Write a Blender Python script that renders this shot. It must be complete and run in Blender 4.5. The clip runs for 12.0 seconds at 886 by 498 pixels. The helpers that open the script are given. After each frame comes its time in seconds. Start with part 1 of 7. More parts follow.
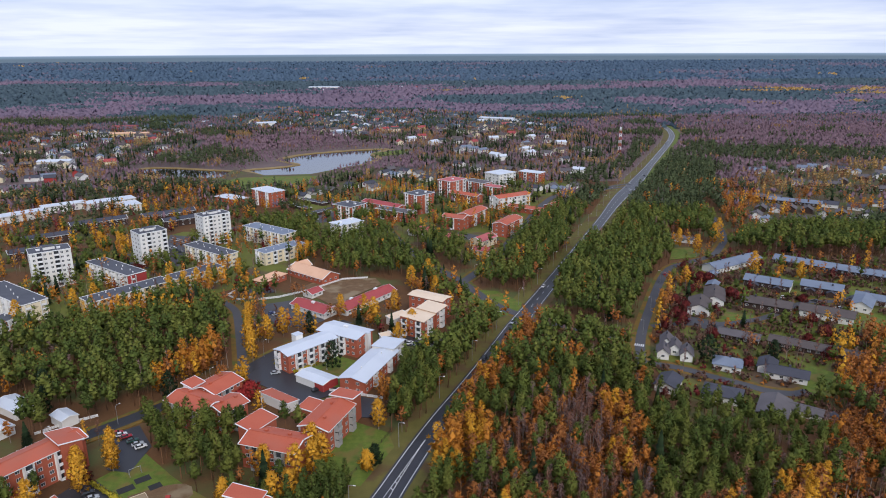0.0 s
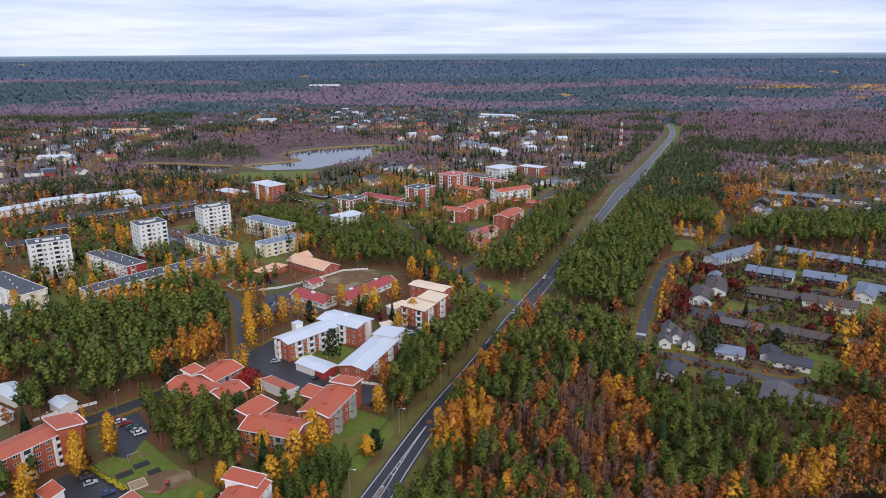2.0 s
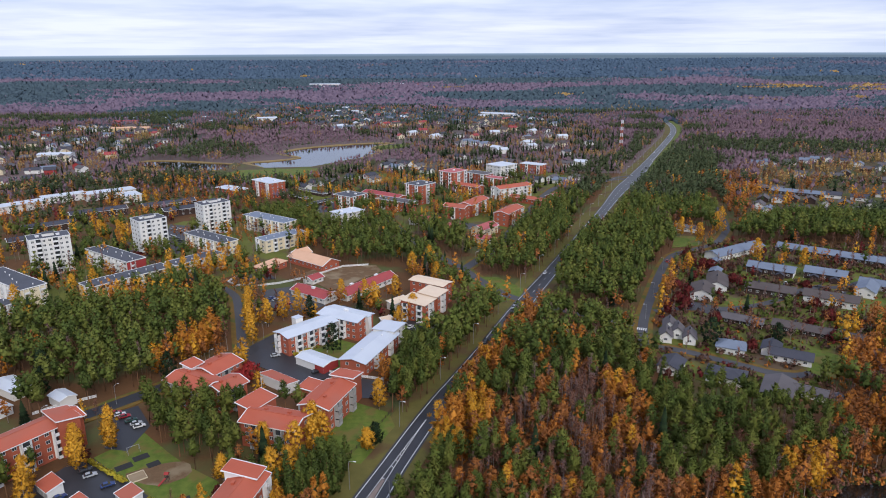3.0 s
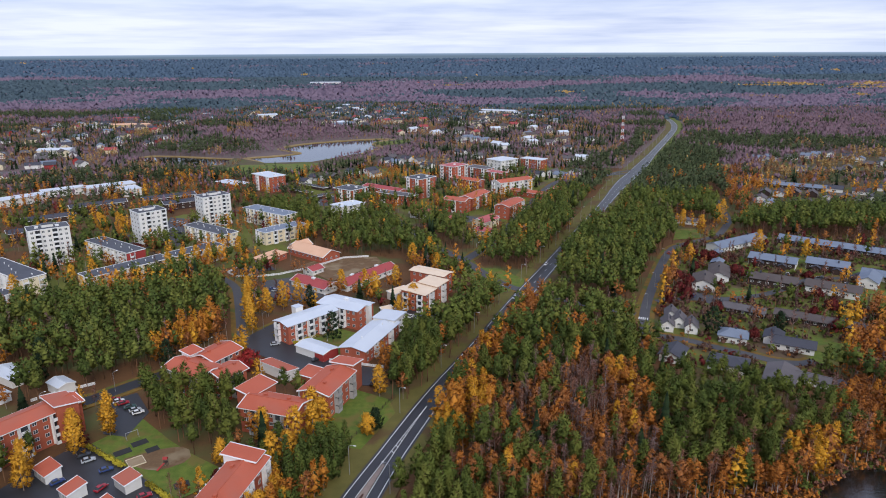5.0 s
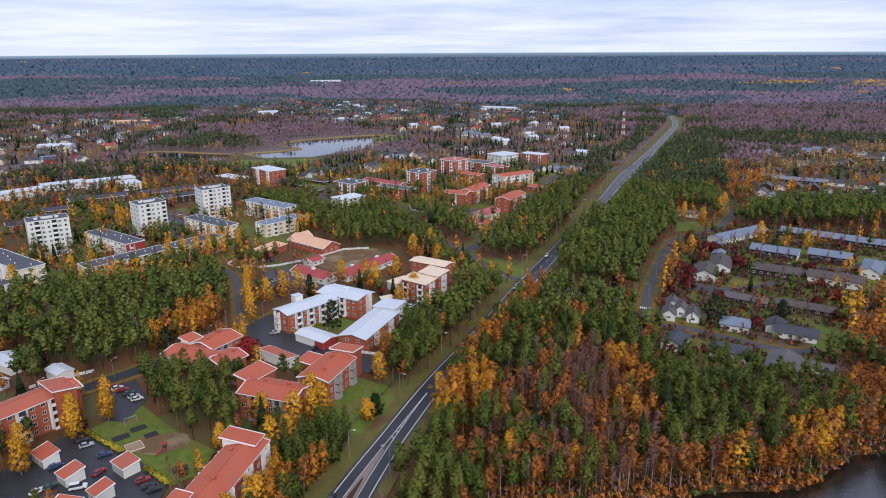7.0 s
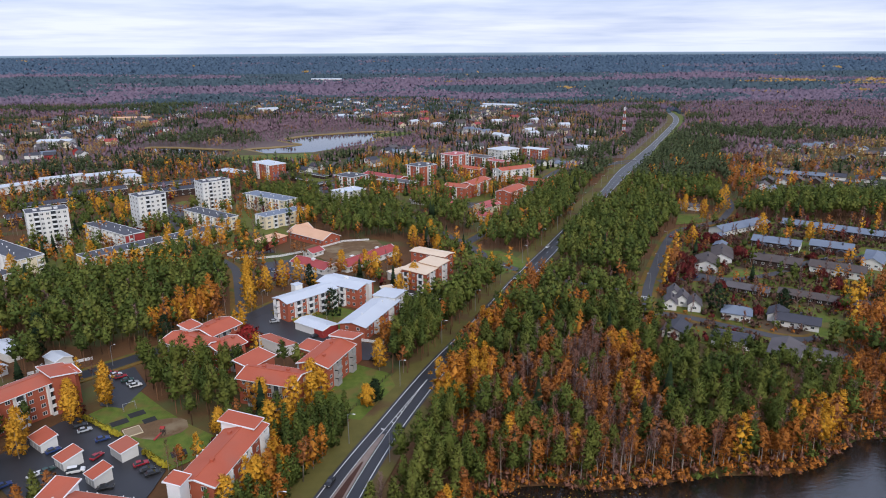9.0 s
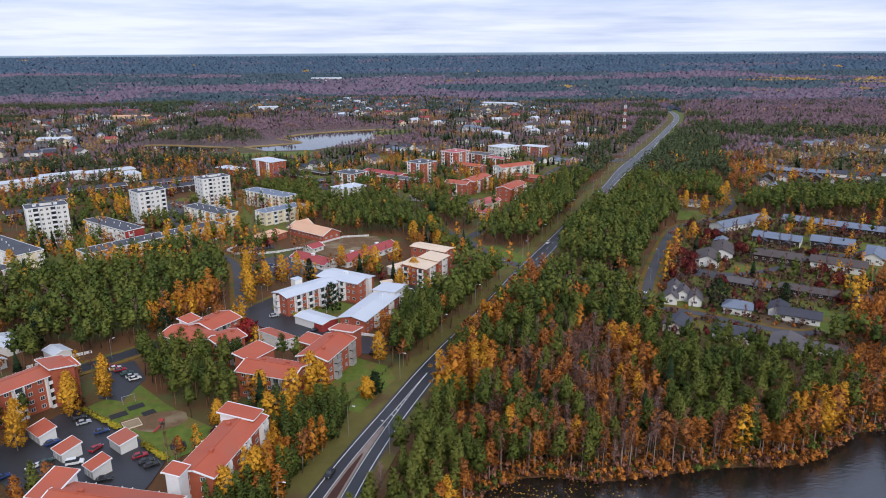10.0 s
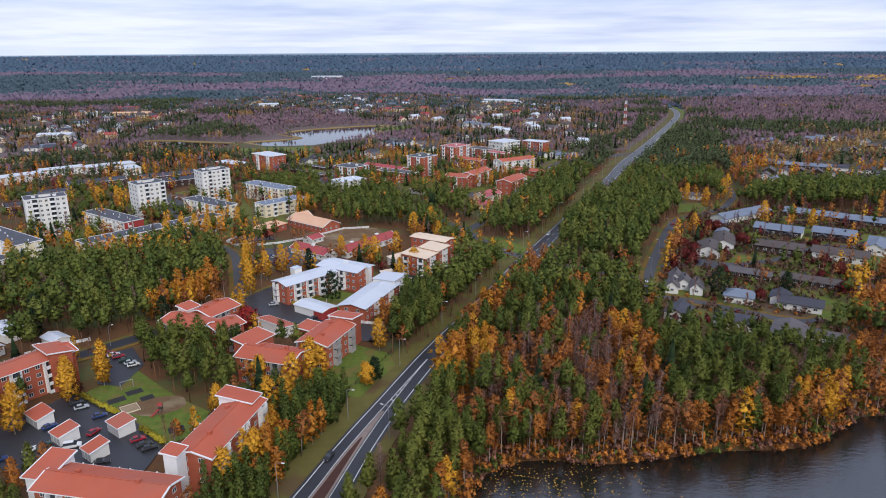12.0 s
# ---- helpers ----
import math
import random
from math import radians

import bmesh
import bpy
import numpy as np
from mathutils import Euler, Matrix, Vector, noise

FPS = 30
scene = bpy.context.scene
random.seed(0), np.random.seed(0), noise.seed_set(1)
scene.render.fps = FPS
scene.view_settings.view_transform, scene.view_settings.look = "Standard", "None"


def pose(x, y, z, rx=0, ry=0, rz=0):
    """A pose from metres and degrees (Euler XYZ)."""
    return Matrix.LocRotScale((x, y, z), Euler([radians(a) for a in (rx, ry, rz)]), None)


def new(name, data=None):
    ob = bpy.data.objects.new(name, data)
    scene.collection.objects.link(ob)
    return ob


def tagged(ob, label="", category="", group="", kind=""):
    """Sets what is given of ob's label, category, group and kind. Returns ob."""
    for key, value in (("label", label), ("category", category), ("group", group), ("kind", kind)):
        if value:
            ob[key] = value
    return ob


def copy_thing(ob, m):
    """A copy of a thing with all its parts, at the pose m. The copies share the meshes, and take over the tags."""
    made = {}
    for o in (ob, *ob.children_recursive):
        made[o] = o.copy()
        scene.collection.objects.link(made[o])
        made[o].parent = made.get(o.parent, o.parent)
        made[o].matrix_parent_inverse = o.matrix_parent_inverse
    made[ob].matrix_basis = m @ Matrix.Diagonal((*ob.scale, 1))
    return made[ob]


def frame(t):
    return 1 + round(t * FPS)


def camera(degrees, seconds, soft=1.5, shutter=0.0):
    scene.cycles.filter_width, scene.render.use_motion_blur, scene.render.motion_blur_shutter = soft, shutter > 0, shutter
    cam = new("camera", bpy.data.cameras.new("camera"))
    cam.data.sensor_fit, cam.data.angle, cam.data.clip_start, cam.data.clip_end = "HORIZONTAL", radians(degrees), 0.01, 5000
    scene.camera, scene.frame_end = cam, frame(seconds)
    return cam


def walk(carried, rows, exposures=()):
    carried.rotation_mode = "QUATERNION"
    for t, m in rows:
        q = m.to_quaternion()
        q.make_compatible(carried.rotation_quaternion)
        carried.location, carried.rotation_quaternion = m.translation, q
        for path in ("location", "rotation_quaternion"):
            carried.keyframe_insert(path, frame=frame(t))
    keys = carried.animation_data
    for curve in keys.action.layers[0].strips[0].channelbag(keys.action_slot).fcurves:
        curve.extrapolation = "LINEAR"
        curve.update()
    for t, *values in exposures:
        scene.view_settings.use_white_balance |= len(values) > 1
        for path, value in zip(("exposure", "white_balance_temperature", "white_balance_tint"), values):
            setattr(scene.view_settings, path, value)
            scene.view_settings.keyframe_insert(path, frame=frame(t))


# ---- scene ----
cam = camera(66.0, 12.0, soft=1.0)
# seconds, eye x y z, yaw, pitch, roll: a straight descent of 33 m
PATH = [
    (0.0, 0.000, 0.000, 144.000, 0.0000, -16.3408, 0.2424),
    (1.0, -0.043, 0.007, 141.109, 0.0273, -16.3520, 0.2486),
    (2.0, -0.076, 0.005, 138.258, 0.0538, -16.3630, 0.2548),
    (3.0, -0.098, -0.005, 135.442, 0.0797, -16.3736, 0.2608),
    (4.0, -0.108, -0.024, 132.657, 0.1048, -16.3839, 0.2668),
    (5.0, -0.108, -0.051, 129.899, 0.1292, -16.3938, 0.2727),
    (6.0, -0.097, -0.087, 127.164, 0.1529, -16.4034, 0.2786),
    (7.0, -0.075, -0.131, 124.448, 0.1759, -16.4127, 0.2844),
    (8.0, -0.043, -0.183, 121.746, 0.1982, -16.4216, 0.2901),
    (9.0, 0.001, -0.244, 119.055, 0.2197, -16.4302, 0.2957),
    (10.0, 0.055, -0.314, 116.369, 0.2405, -16.4384, 0.3012),
    (11.0, 0.121, -0.391, 113.686, 0.2607, -16.4463, 0.3067),
    (12.0, 0.197, -0.478, 111.000, 0.2801, -16.4539, 0.3121),
]
walk(cam, [(t, pose(x, y, z, 90 + pitch, roll, yaw)) for t, x, y, z, yaw, pitch, roll in PATH])

# ---------------------------------------------------------------- light
scene.view_settings.exposure = 0.34
SUN_ELEVATION, SUN_BEARING = 38.0, 160.0
world = bpy.data.worlds.new("overcast_sky")
scene.world = world
world.use_nodes = True
wn, wl = world.node_tree.nodes, world.node_tree.links
wn.clear()


def wnode(kind, **values):
    n = wn.new(kind)
    for key, value in values.items():
        n.inputs[key].default_value = value
    return n


def wmath(op, a, b=None, clamp=False):
    n = wn.new("ShaderNodeMath")
    n.operation, n.use_clamp = op, clamp
    for k, v in enumerate((a, b)):
        if v is None:
            continue
        if isinstance(v, (int, float)):
            n.inputs[k].default_value = v
        else:
            wl.new(v, n.inputs[k])
    return n.outputs[0]


def wmix(fac, a, b):
    n = wn.new("ShaderNodeMix")
    n.data_type = "RGBA"
    for k, v in ((0, fac), (6, a), (7, b)):
        if isinstance(v, (int, float, tuple)):
            n.inputs[k].default_value = v
        else:
            wl.new(v, n.inputs[k])
    return n.outputs[2]


def build_world():
    coord = wn.new("ShaderNodeTexCoord")
    sep = wn.new("ShaderNodeSeparateXYZ")
    wl.new(coord.outputs["Generated"], sep.inputs[0])
    up = sep.outputs[2]
    # cloud layer seen in perspective: streaks near the horizon
    lift = wmath("ADD", wmath("MAXIMUM", up, 0.0), 0.05)
    flat = wn.new("ShaderNodeCombineXYZ")
    wl.new(wmath("DIVIDE", sep.outputs[0], lift), flat.inputs[0])
    wl.new(wmath("DIVIDE", sep.outputs[1], lift), flat.inputs[1])
    big = wnode("ShaderNodeTexNoise", Scale=0.22, Detail=5.0, Roughness=0.55)
    wl.new(flat.outputs[0], big.inputs["Vector"])
    fine = wnode("ShaderNodeTexNoise", Scale=0.75, Detail=6.0, Roughness=0.6, Distortion=0.6)
    wl.new(flat.outputs[0], fine.inputs["Vector"])
    cover = wmath("ADD", wmath("MULTIPLY", big.outputs[0], 0.88), wmath("MULTIPLY", fine.outputs[0], 0.12))
    ramp = wn.new("ShaderNodeValToRGB")
    ramp.color_ramp.elements[0].position, ramp.color_ramp.elements[0].color = 0.36, (0.40, 0.485, 0.75, 1)
    ramp.color_ramp.elements[1].position, ramp.color_ramp.elements[1].color = 0.60, (0.725, 0.775, 0.94, 1)
    wl.new(cover, ramp.inputs[0])
    glow = wmath("MULTIPLY", wmath("SUBTRACT", 0.030, up), 26.0, True)
    clouds = wmix(wmath("MULTIPLY", glow, 0.55), ramp.outputs[0], (0.74, 0.82, 0.97, 1))
    sky = wn.new("ShaderNodeTexSky")
    sky.sky_type, sky.sun_disc = "NISHITA", False
    sky.sun_elevation, sky.sun_rotation = radians(SUN_ELEVATION), radians(SUN_BEARING)
    dim = wn.new("ShaderNodeVectorMath")
    dim.operation = "SCALE"
    dim.inputs["Scale"].default_value = 0.10
    wl.new(sky.outputs[0], dim.inputs[0])
    heaven = wmix(0.88, dim.outputs[0], clouds)
    # land past the last trees, down from the true horizon, coloured as if hazy
    speck = wnode("ShaderNodeTexNoise", Scale=160.0, Detail=3.0)
    stretch = wn.new("ShaderNodeMapping")
    stretch.inputs["Scale"].default_value = (0.35, 0.35, 4.0)
    wl.new(coord.outputs["Generated"], stretch.inputs[0])
    wl.new(stretch.outputs[0], speck.inputs["Vector"])
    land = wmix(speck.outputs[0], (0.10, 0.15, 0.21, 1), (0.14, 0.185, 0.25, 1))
    # painted haze: the land colour pales to light blue just under the horizon
    haze_edge = wmath("MULTIPLY", wmath("ADD", up, 0.0105), 240.0, True)
    land = wmix(haze_edge, land, (0.22, 0.31, 0.45, 1))
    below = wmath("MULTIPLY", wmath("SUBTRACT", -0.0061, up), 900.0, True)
    out = wn.new("ShaderNodeOutputWorld")
    back = wnode("ShaderNodeBackground", Strength=1.0)
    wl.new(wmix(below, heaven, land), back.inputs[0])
    wl.new(back.outputs[0], out.inputs[0])


build_world()
lamp = bpy.data.lights.new("sun", "SUN")
lamp.energy, lamp.angle, lamp.color = 1.4, radians(20), (1.0, 0.95, 0.89)
sun = new("sun", lamp)
sun.matrix_basis = Matrix.Translation((0, 0, 300)) @ pose(0, 0, 0, 90 - SUN_ELEVATION, 0, 180 - SUN_BEARING)

# ---------------------------------------------------------------- materials


def material(name, dark, light, scale=1.0, rough=0.8, fine=12.0, bump=0.0, metal=0.0, island=0.0, random_ob=0.0, contrast=0.3, specular=0.3, third=None):
    """Two colours mixed by a coarse and a fine noise, by the mesh island or the object; bump from the fine noise; third: a stain colour."""
    m = bpy.data.materials.new(name)
    m.use_nodes = True
    nodes, links = m.node_tree.nodes, m.node_tree.links
    shader = nodes["Principled BSDF"]
    shader.inputs["Roughness"].default_value = rough
    shader.inputs["Metallic"].default_value = metal
    shader.inputs["Specular IOR Level"].default_value = specular
    geo = nodes.new("ShaderNodeNewGeometry")
    coarse = nodes.new("ShaderNodeTexNoise")
    coarse.inputs["Scale"].default_value, coarse.inputs["Detail"].default_value = scale, 3
    grain = nodes.new("ShaderNodeTexNoise")
    grain.inputs["Scale"].default_value, grain.inputs["Detail"].default_value = fine, 4
    for n in (coarse, grain):
        links.new(geo.outputs["Position"], n.inputs["Vector"])

    def add(a, wa, b, wb):
        n1, n2 = nodes.new("ShaderNodeMath"), nodes.new("ShaderNodeMath")
        n1.operation, n2.operation = "MULTIPLY", "MULTIPLY_ADD"
        links.new(a, n1.inputs[0])
        n1.inputs[1].default_value = wa
        links.new(b, n2.inputs[0])
        n2.inputs[1].default_value = wb
        links.new(n1.outputs[0], n2.inputs[2])
        return n2.outputs[0]

    value = add(coarse.outputs[0], 0.6, grain.outputs[0], 0.4)
    if island:
        value = add(value, 1 - island, geo.outputs["Random Per Island"], island)
    if random_ob:
        info = nodes.new("ShaderNodeObjectInfo")
        value = add(value, 1 - random_ob, info.outputs["Random"], random_ob)
    ramp = nodes.new("ShaderNodeValToRGB")
    lo = max(0.0, 0.5 - contrast) if not (island or random_ob) else 0.25
    hi = min(1.0, 0.5 + contrast) if not (island or random_ob) else 0.75
    ramp.color_ramp.elements[0].position, ramp.color_ramp.elements[0].color = lo, (*dark, 1)
    ramp.color_ramp.elements[1].position, ramp.color_ramp.elements[1].color = hi, (*light, 1)
    links.new(value, ramp.inputs[0])
    colour = ramp.outputs[0]
    if third:
        blot = nodes.new("ShaderNodeTexNoise")
        blot.inputs["Scale"].default_value, blot.inputs["Detail"].default_value = scale * 0.37, 5
        links.new(geo.outputs["Position"], blot.inputs["Vector"])
        edge = nodes.new("ShaderNodeMapRange")
        edge.inputs[1].default_value, edge.inputs[2].default_value = 0.50, 0.62
        links.new(blot.outputs[0], edge.inputs[0])
        mix = nodes.new("ShaderNodeMix")
        mix.data_type = "RGBA"
        links.new(edge.outputs[0], mix.inputs[0])
        links.new(colour, mix.inputs[6])
        mix.inputs[7].default_value = (*third, 1)
        colour = mix.outputs[2]
    links.new(colour, shader.inputs["Base Color"])
    if bump:
        b = nodes.new("ShaderNodeBump")
        b.inputs["Strength"].default_value, b.inputs["Distance"].default_value = 0.6, bump
        links.new(grain.outputs[0], b.inputs["Height"])
        links.new(b.outputs[0], shader.inputs["Normal"])
    return m


MAT = {
    "forest_floor": material("forest_floor", (0.07, 0.0353, 0.0155), (0.159, 0.0725, 0.0272), 0.08, 0.95, 1.2, 0.1, third=(0.085, 0.095, 0.03)),
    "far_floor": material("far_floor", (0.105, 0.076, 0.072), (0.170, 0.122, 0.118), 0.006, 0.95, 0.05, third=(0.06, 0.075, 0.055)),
    "lawn": material("lawn_grass", (0.066, 0.110, 0.014), (0.145, 0.180, 0.028), 0.35, 0.9, 3.5, 0.05, contrast=0.16, third=(0.150, 0.125, 0.032)),
    "verge": material("verge_grass", (0.080, 0.078, 0.018), (0.165, 0.135, 0.036), 0.2, 0.9, 3.0, 0.05, third=(0.11, 0.07, 0.03)),
    "leafy_verge": material("leafy_verge", (0.0901, 0.0647, 0.0155), (0.228, 0.122, 0.0252), 0.35, 0.95, 3.0, 0.05, third=(0.085, 0.098, 0.020)),
    "garden": material("garden_grass", (0.078, 0.096, 0.015), (0.160, 0.165, 0.030), 0.12, 0.9, 2.5, 0.05, third=(0.105, 0.068, 0.040)),
    "mulch": material("garden_mulch", (0.066, 0.048, 0.030), (0.125, 0.098, 0.048), 0.12, 0.95, 2.5, 0.05, third=(0.085, 0.098, 0.024)),
    "asphalt": material("asphalt", (0.028, 0.029, 0.034), (0.048, 0.049, 0.056), 0.12, 0.42, 6.0, 0.01, third=(0.036, 0.036, 0.042)),
    "asphalt_old": material("asphalt_old", (0.055, 0.055, 0.062), (0.09, 0.088, 0.095), 0.1, 0.75, 5.0, 0.01),
    "sand": material("sand", (0.24, 0.17, 0.10), (0.34, 0.26, 0.17), 0.3, 0.95, 6.0, 0.02),
    "duff": material("needle_litter", (0.10, 0.055, 0.028), (0.20, 0.125, 0.065), 0.25, 0.95, 2.0, 0.05, third=(0.24, 0.18, 0.11)),
    "line": material("road_paint", (0.6, 0.6, 0.6), (0.82, 0.82, 0.82), 0.6, 0.6, 8.0),
    "gravel": material("gravel", (0.20, 0.15, 0.13), (0.30, 0.24, 0.21), 0.5, 0.95, 6.0),
    "soil": material("soil", (0.05, 0.022, 0.016), (0.09, 0.04, 0.03), 0.5, 0.95, 5.0),
    "brick": material("red_brick", (0.292, 0.0727, 0.0399), (0.448, 0.122, 0.0684), 0.35, 0.85, 8.0, 0.01),
    "plaster": material("white_plaster", (0.62, 0.61, 0.58), (0.80, 0.79, 0.77), 0.25, 0.85, 5.0, third=(0.72, 0.69, 0.64)),
    "cream": material("cream_plaster", (0.62, 0.53, 0.36), (0.76, 0.67, 0.50), 0.25, 0.85, 5.0),
    "yellow": material("yellow_panel", (0.56, 0.40, 0.19), (0.66, 0.49, 0.26), 0.25, 0.85, 5.0),
    "white": material("white_paint", (0.70, 0.70, 0.70), (0.84, 0.84, 0.84), 0.5, 0.6, 6.0),
    "grey": material("grey_concrete", (0.30, 0.30, 0.30), (0.44, 0.43, 0.42), 0.3, 0.85, 6.0),
    "timber": material("brown_timber", (0.034, 0.021, 0.018), (0.072, 0.044, 0.036), 0.4, 0.8, 6.0),
    "redwood": material("red_timber", (0.28, 0.03, 0.03), (0.38, 0.055, 0.05), 0.4, 0.8, 6.0),
    "orange_roof": material("orange_metal_roof", (0.389, 0.0892, 0.0502), (0.508, 0.131, 0.0763), 0.12, 0.6, 3.0, specular=0.15, third=(0.40, 0.12, 0.078)),
    "white_roof": material("pale_metal_roof", (0.46, 0.50, 0.57), (0.64, 0.68, 0.74), 0.12, 0.5, 3.0, third=(0.56, 0.60, 0.66)),
    "red_roof": material("red_tile_roof", (0.30, 0.050, 0.055), (0.41, 0.082, 0.078), 0.15, 0.7, 3.0),
    "pink_roof": material("pinkish_red_roof", (0.4, 0.09, 0.095), (0.5, 0.14, 0.135), 0.15, 0.7, 3.0),
    "peach_roof": material("peach_tile_roof", (0.60, 0.34, 0.21), (0.74, 0.46, 0.31), 0.15, 0.7, 3.0),
    "cream_roof": material("cream_metal_roof", (0.66, 0.50, 0.36), (0.80, 0.65, 0.49), 0.15, 0.6, 3.0),
    "tar_roof": material("tar_felt_roof", (0.055, 0.06, 0.075), (0.11, 0.115, 0.135), 0.15, 0.9, 4.0, third=(0.085, 0.09, 0.11)),
    "grey_roof": material("grey_tile_roof", (0.085, 0.075, 0.08), (0.14, 0.125, 0.13), 0.15, 0.8, 4.0),
    "brown_roof": material("brown_tile_roof", (0.07, 0.055, 0.052), (0.115, 0.095, 0.09), 0.15, 0.8, 4.0),
    "blue_roof": material("blue_grey_roof", (0.13, 0.16, 0.215), (0.20, 0.235, 0.30), 0.15, 0.6, 4.0),
    "dark_roof": material("dark_slate_roof", (0.04, 0.042, 0.055), (0.075, 0.075, 0.095), 0.15, 0.7, 4.0),
    "metal": material("galvanised_steel", (0.35, 0.36, 0.37), (0.50, 0.51, 0.52), 1.0, 0.45, 8.0, metal=0.6),
    "rubber": material("black_rubber", (0.02, 0.02, 0.02), (0.04, 0.04, 0.04), 1.0, 0.8, 8.0),
    "bark": material("pine_bark", (0.10, 0.055, 0.03), (0.24, 0.12, 0.06), 0.8, 0.95, 4.0, island=0.3),
    "birch_bark": material("birch_bark", (0.12, 0.085, 0.065), (0.36, 0.30, 0.25), 0.8, 0.9, 3.0, island=0.5),
    "pine": material("pine_needles", (0.0609, 0.0826, 0.0161), (0.16, 0.192, 0.0406), 0.13, 0.85, 0.3, island=0.14, specular=0.15),
    "pine_dark": material("pine_needles_deep", (0.0445, 0.0665, 0.0158), (0.122, 0.16, 0.0364), 0.13, 0.85, 0.3, island=0.14, specular=0.15),
    "pine_light": material("pine_needles_pale", (0.0797, 0.0944, 0.0168), (0.202, 0.218, 0.0492), 0.13, 0.85, 0.3, island=0.14, specular=0.15),
    "gold_deep": material("amber_birch_leaves", (0.392, 0.147, 0.0233), (0.678, 0.284, 0.0446), 0.13, 0.8, 0.3, island=0.25, specular=0.15),
    "rust_dull": material("brown_birch_leaves", (0.244, 0.0882, 0.031), (0.466, 0.186, 0.0582), 0.13, 0.8, 0.3, island=0.3, specular=0.15),
    "twig_grey": material("grey_bare_twigs", (0.13, 0.08, 0.0689), (0.32, 0.2, 0.175), 0.13, 0.9, 0.7, island=0.4, specular=0.1),
    "spruce": material("spruce_needles", (0.008, 0.018, 0.008), (0.032, 0.055, 0.022), 0.13, 0.85, 0.7, island=0.4, specular=0.15),
    "gold": material("yellow_birch_leaves", (0.466, 0.219, 0.0233), (0.823, 0.437, 0.0446), 0.13, 0.8, 0.3, island=0.25, specular=0.15),
    "rust": material("rust_birch_leaves", (0.318, 0.11, 0.0252), (0.615, 0.235, 0.0466), 0.13, 0.8, 0.3, island=0.3, specular=0.15),
    "crimson": material("crimson_leaves", (0.09, 0.015, 0.016), (0.2, 0.036, 0.032), 0.13, 0.8, 0.7, island=0.5, specular=0.15),
    "scarlet": material("scarlet_maple_leaves", (0.22, 0.018, 0.018), (0.46, 0.050, 0.045), 0.13, 0.8, 0.7, island=0.5, specular=0.15),
    "twig": material("bare_twigs", (0.138, 0.0627, 0.0427), (0.35, 0.167, 0.112), 0.13, 0.9, 0.7, island=0.4, specular=0.1),
    # far pine and birch: distance haze put into the colour as extra blue
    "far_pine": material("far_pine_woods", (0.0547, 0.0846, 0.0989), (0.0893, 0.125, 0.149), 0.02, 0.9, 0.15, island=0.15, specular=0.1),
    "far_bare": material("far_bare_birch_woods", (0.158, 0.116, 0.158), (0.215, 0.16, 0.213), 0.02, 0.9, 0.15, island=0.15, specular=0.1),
    # yellow dulled by distance haze put into the colour
    "far_gold": material("far_yellow_woods", (0.23, 0.14, 0.05), (0.47, 0.3, 0.11), 0.02, 0.9, 0.15, island=0.5, specular=0.1),
    # needles and mauve twigs past 620 m, haze added to the colour as blue
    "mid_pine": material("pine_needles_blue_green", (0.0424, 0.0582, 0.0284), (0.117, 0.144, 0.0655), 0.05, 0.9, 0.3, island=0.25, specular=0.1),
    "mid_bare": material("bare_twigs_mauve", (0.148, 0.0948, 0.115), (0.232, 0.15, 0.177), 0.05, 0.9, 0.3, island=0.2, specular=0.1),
    # paler, bluer copies of the far woods, with thicker haze painted in
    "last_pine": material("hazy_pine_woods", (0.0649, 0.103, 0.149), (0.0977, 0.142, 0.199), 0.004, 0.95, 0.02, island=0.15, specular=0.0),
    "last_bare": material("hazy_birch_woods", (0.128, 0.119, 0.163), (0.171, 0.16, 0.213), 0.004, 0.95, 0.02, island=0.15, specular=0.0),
    # ground past 2900 m: wooded land tinted blue with painted distance haze
    "hazed_ground": material("blue_distance_pine_woods", (0.0712, 0.116, 0.16), (0.117, 0.17, 0.223), 0.0014, 0.95, 0.006, specular=0.0, contrast=0.10, third=(0.130, 0.125, 0.155)),
    # rust leaves faded by distance haze put into the colour
    "far_rust": material("far_rust_leaves", (0.17, 0.082, 0.045), (0.4, 0.2, 0.1), 0.05, 0.9, 0.3, island=0.4, specular=0.1),
    "bush": material("bare_garden_bush", (0.085, 0.046, 0.036), (0.200, 0.112, 0.080), 0.13, 0.9, 0.7, island=0.4, specular=0.1),
    "hedge": material("yellow_hedge", (0.30, 0.24, 0.02), (0.50, 0.42, 0.04), 0.5, 0.85, 3.0, island=0.5),
    "reed": material("reed_grass", (0.20, 0.13, 0.05), (0.32, 0.23, 0.10), 0.1, 0.9, 2.0),
    "litter": material("floating_leaves", (0.32, 0.17, 0.02), (0.50, 0.30, 0.04), 0.5, 0.8, 3.0, random_ob=0.3),
}


def glass_material(name, colour, rough):
    m = bpy.data.materials.new(name)
    m.use_nodes = True
    s = m.node_tree.nodes["Principled BSDF"]
    s.inputs["Base Color"].default_value = (*colour, 1)
    s.inputs["Roughness"].default_value = rough
    s.inputs["Specular IOR Level"].default_value = 0.6
    return m


MAT["glass"] = glass_material("window_glass", (0.045, 0.050, 0.058), 0.06)


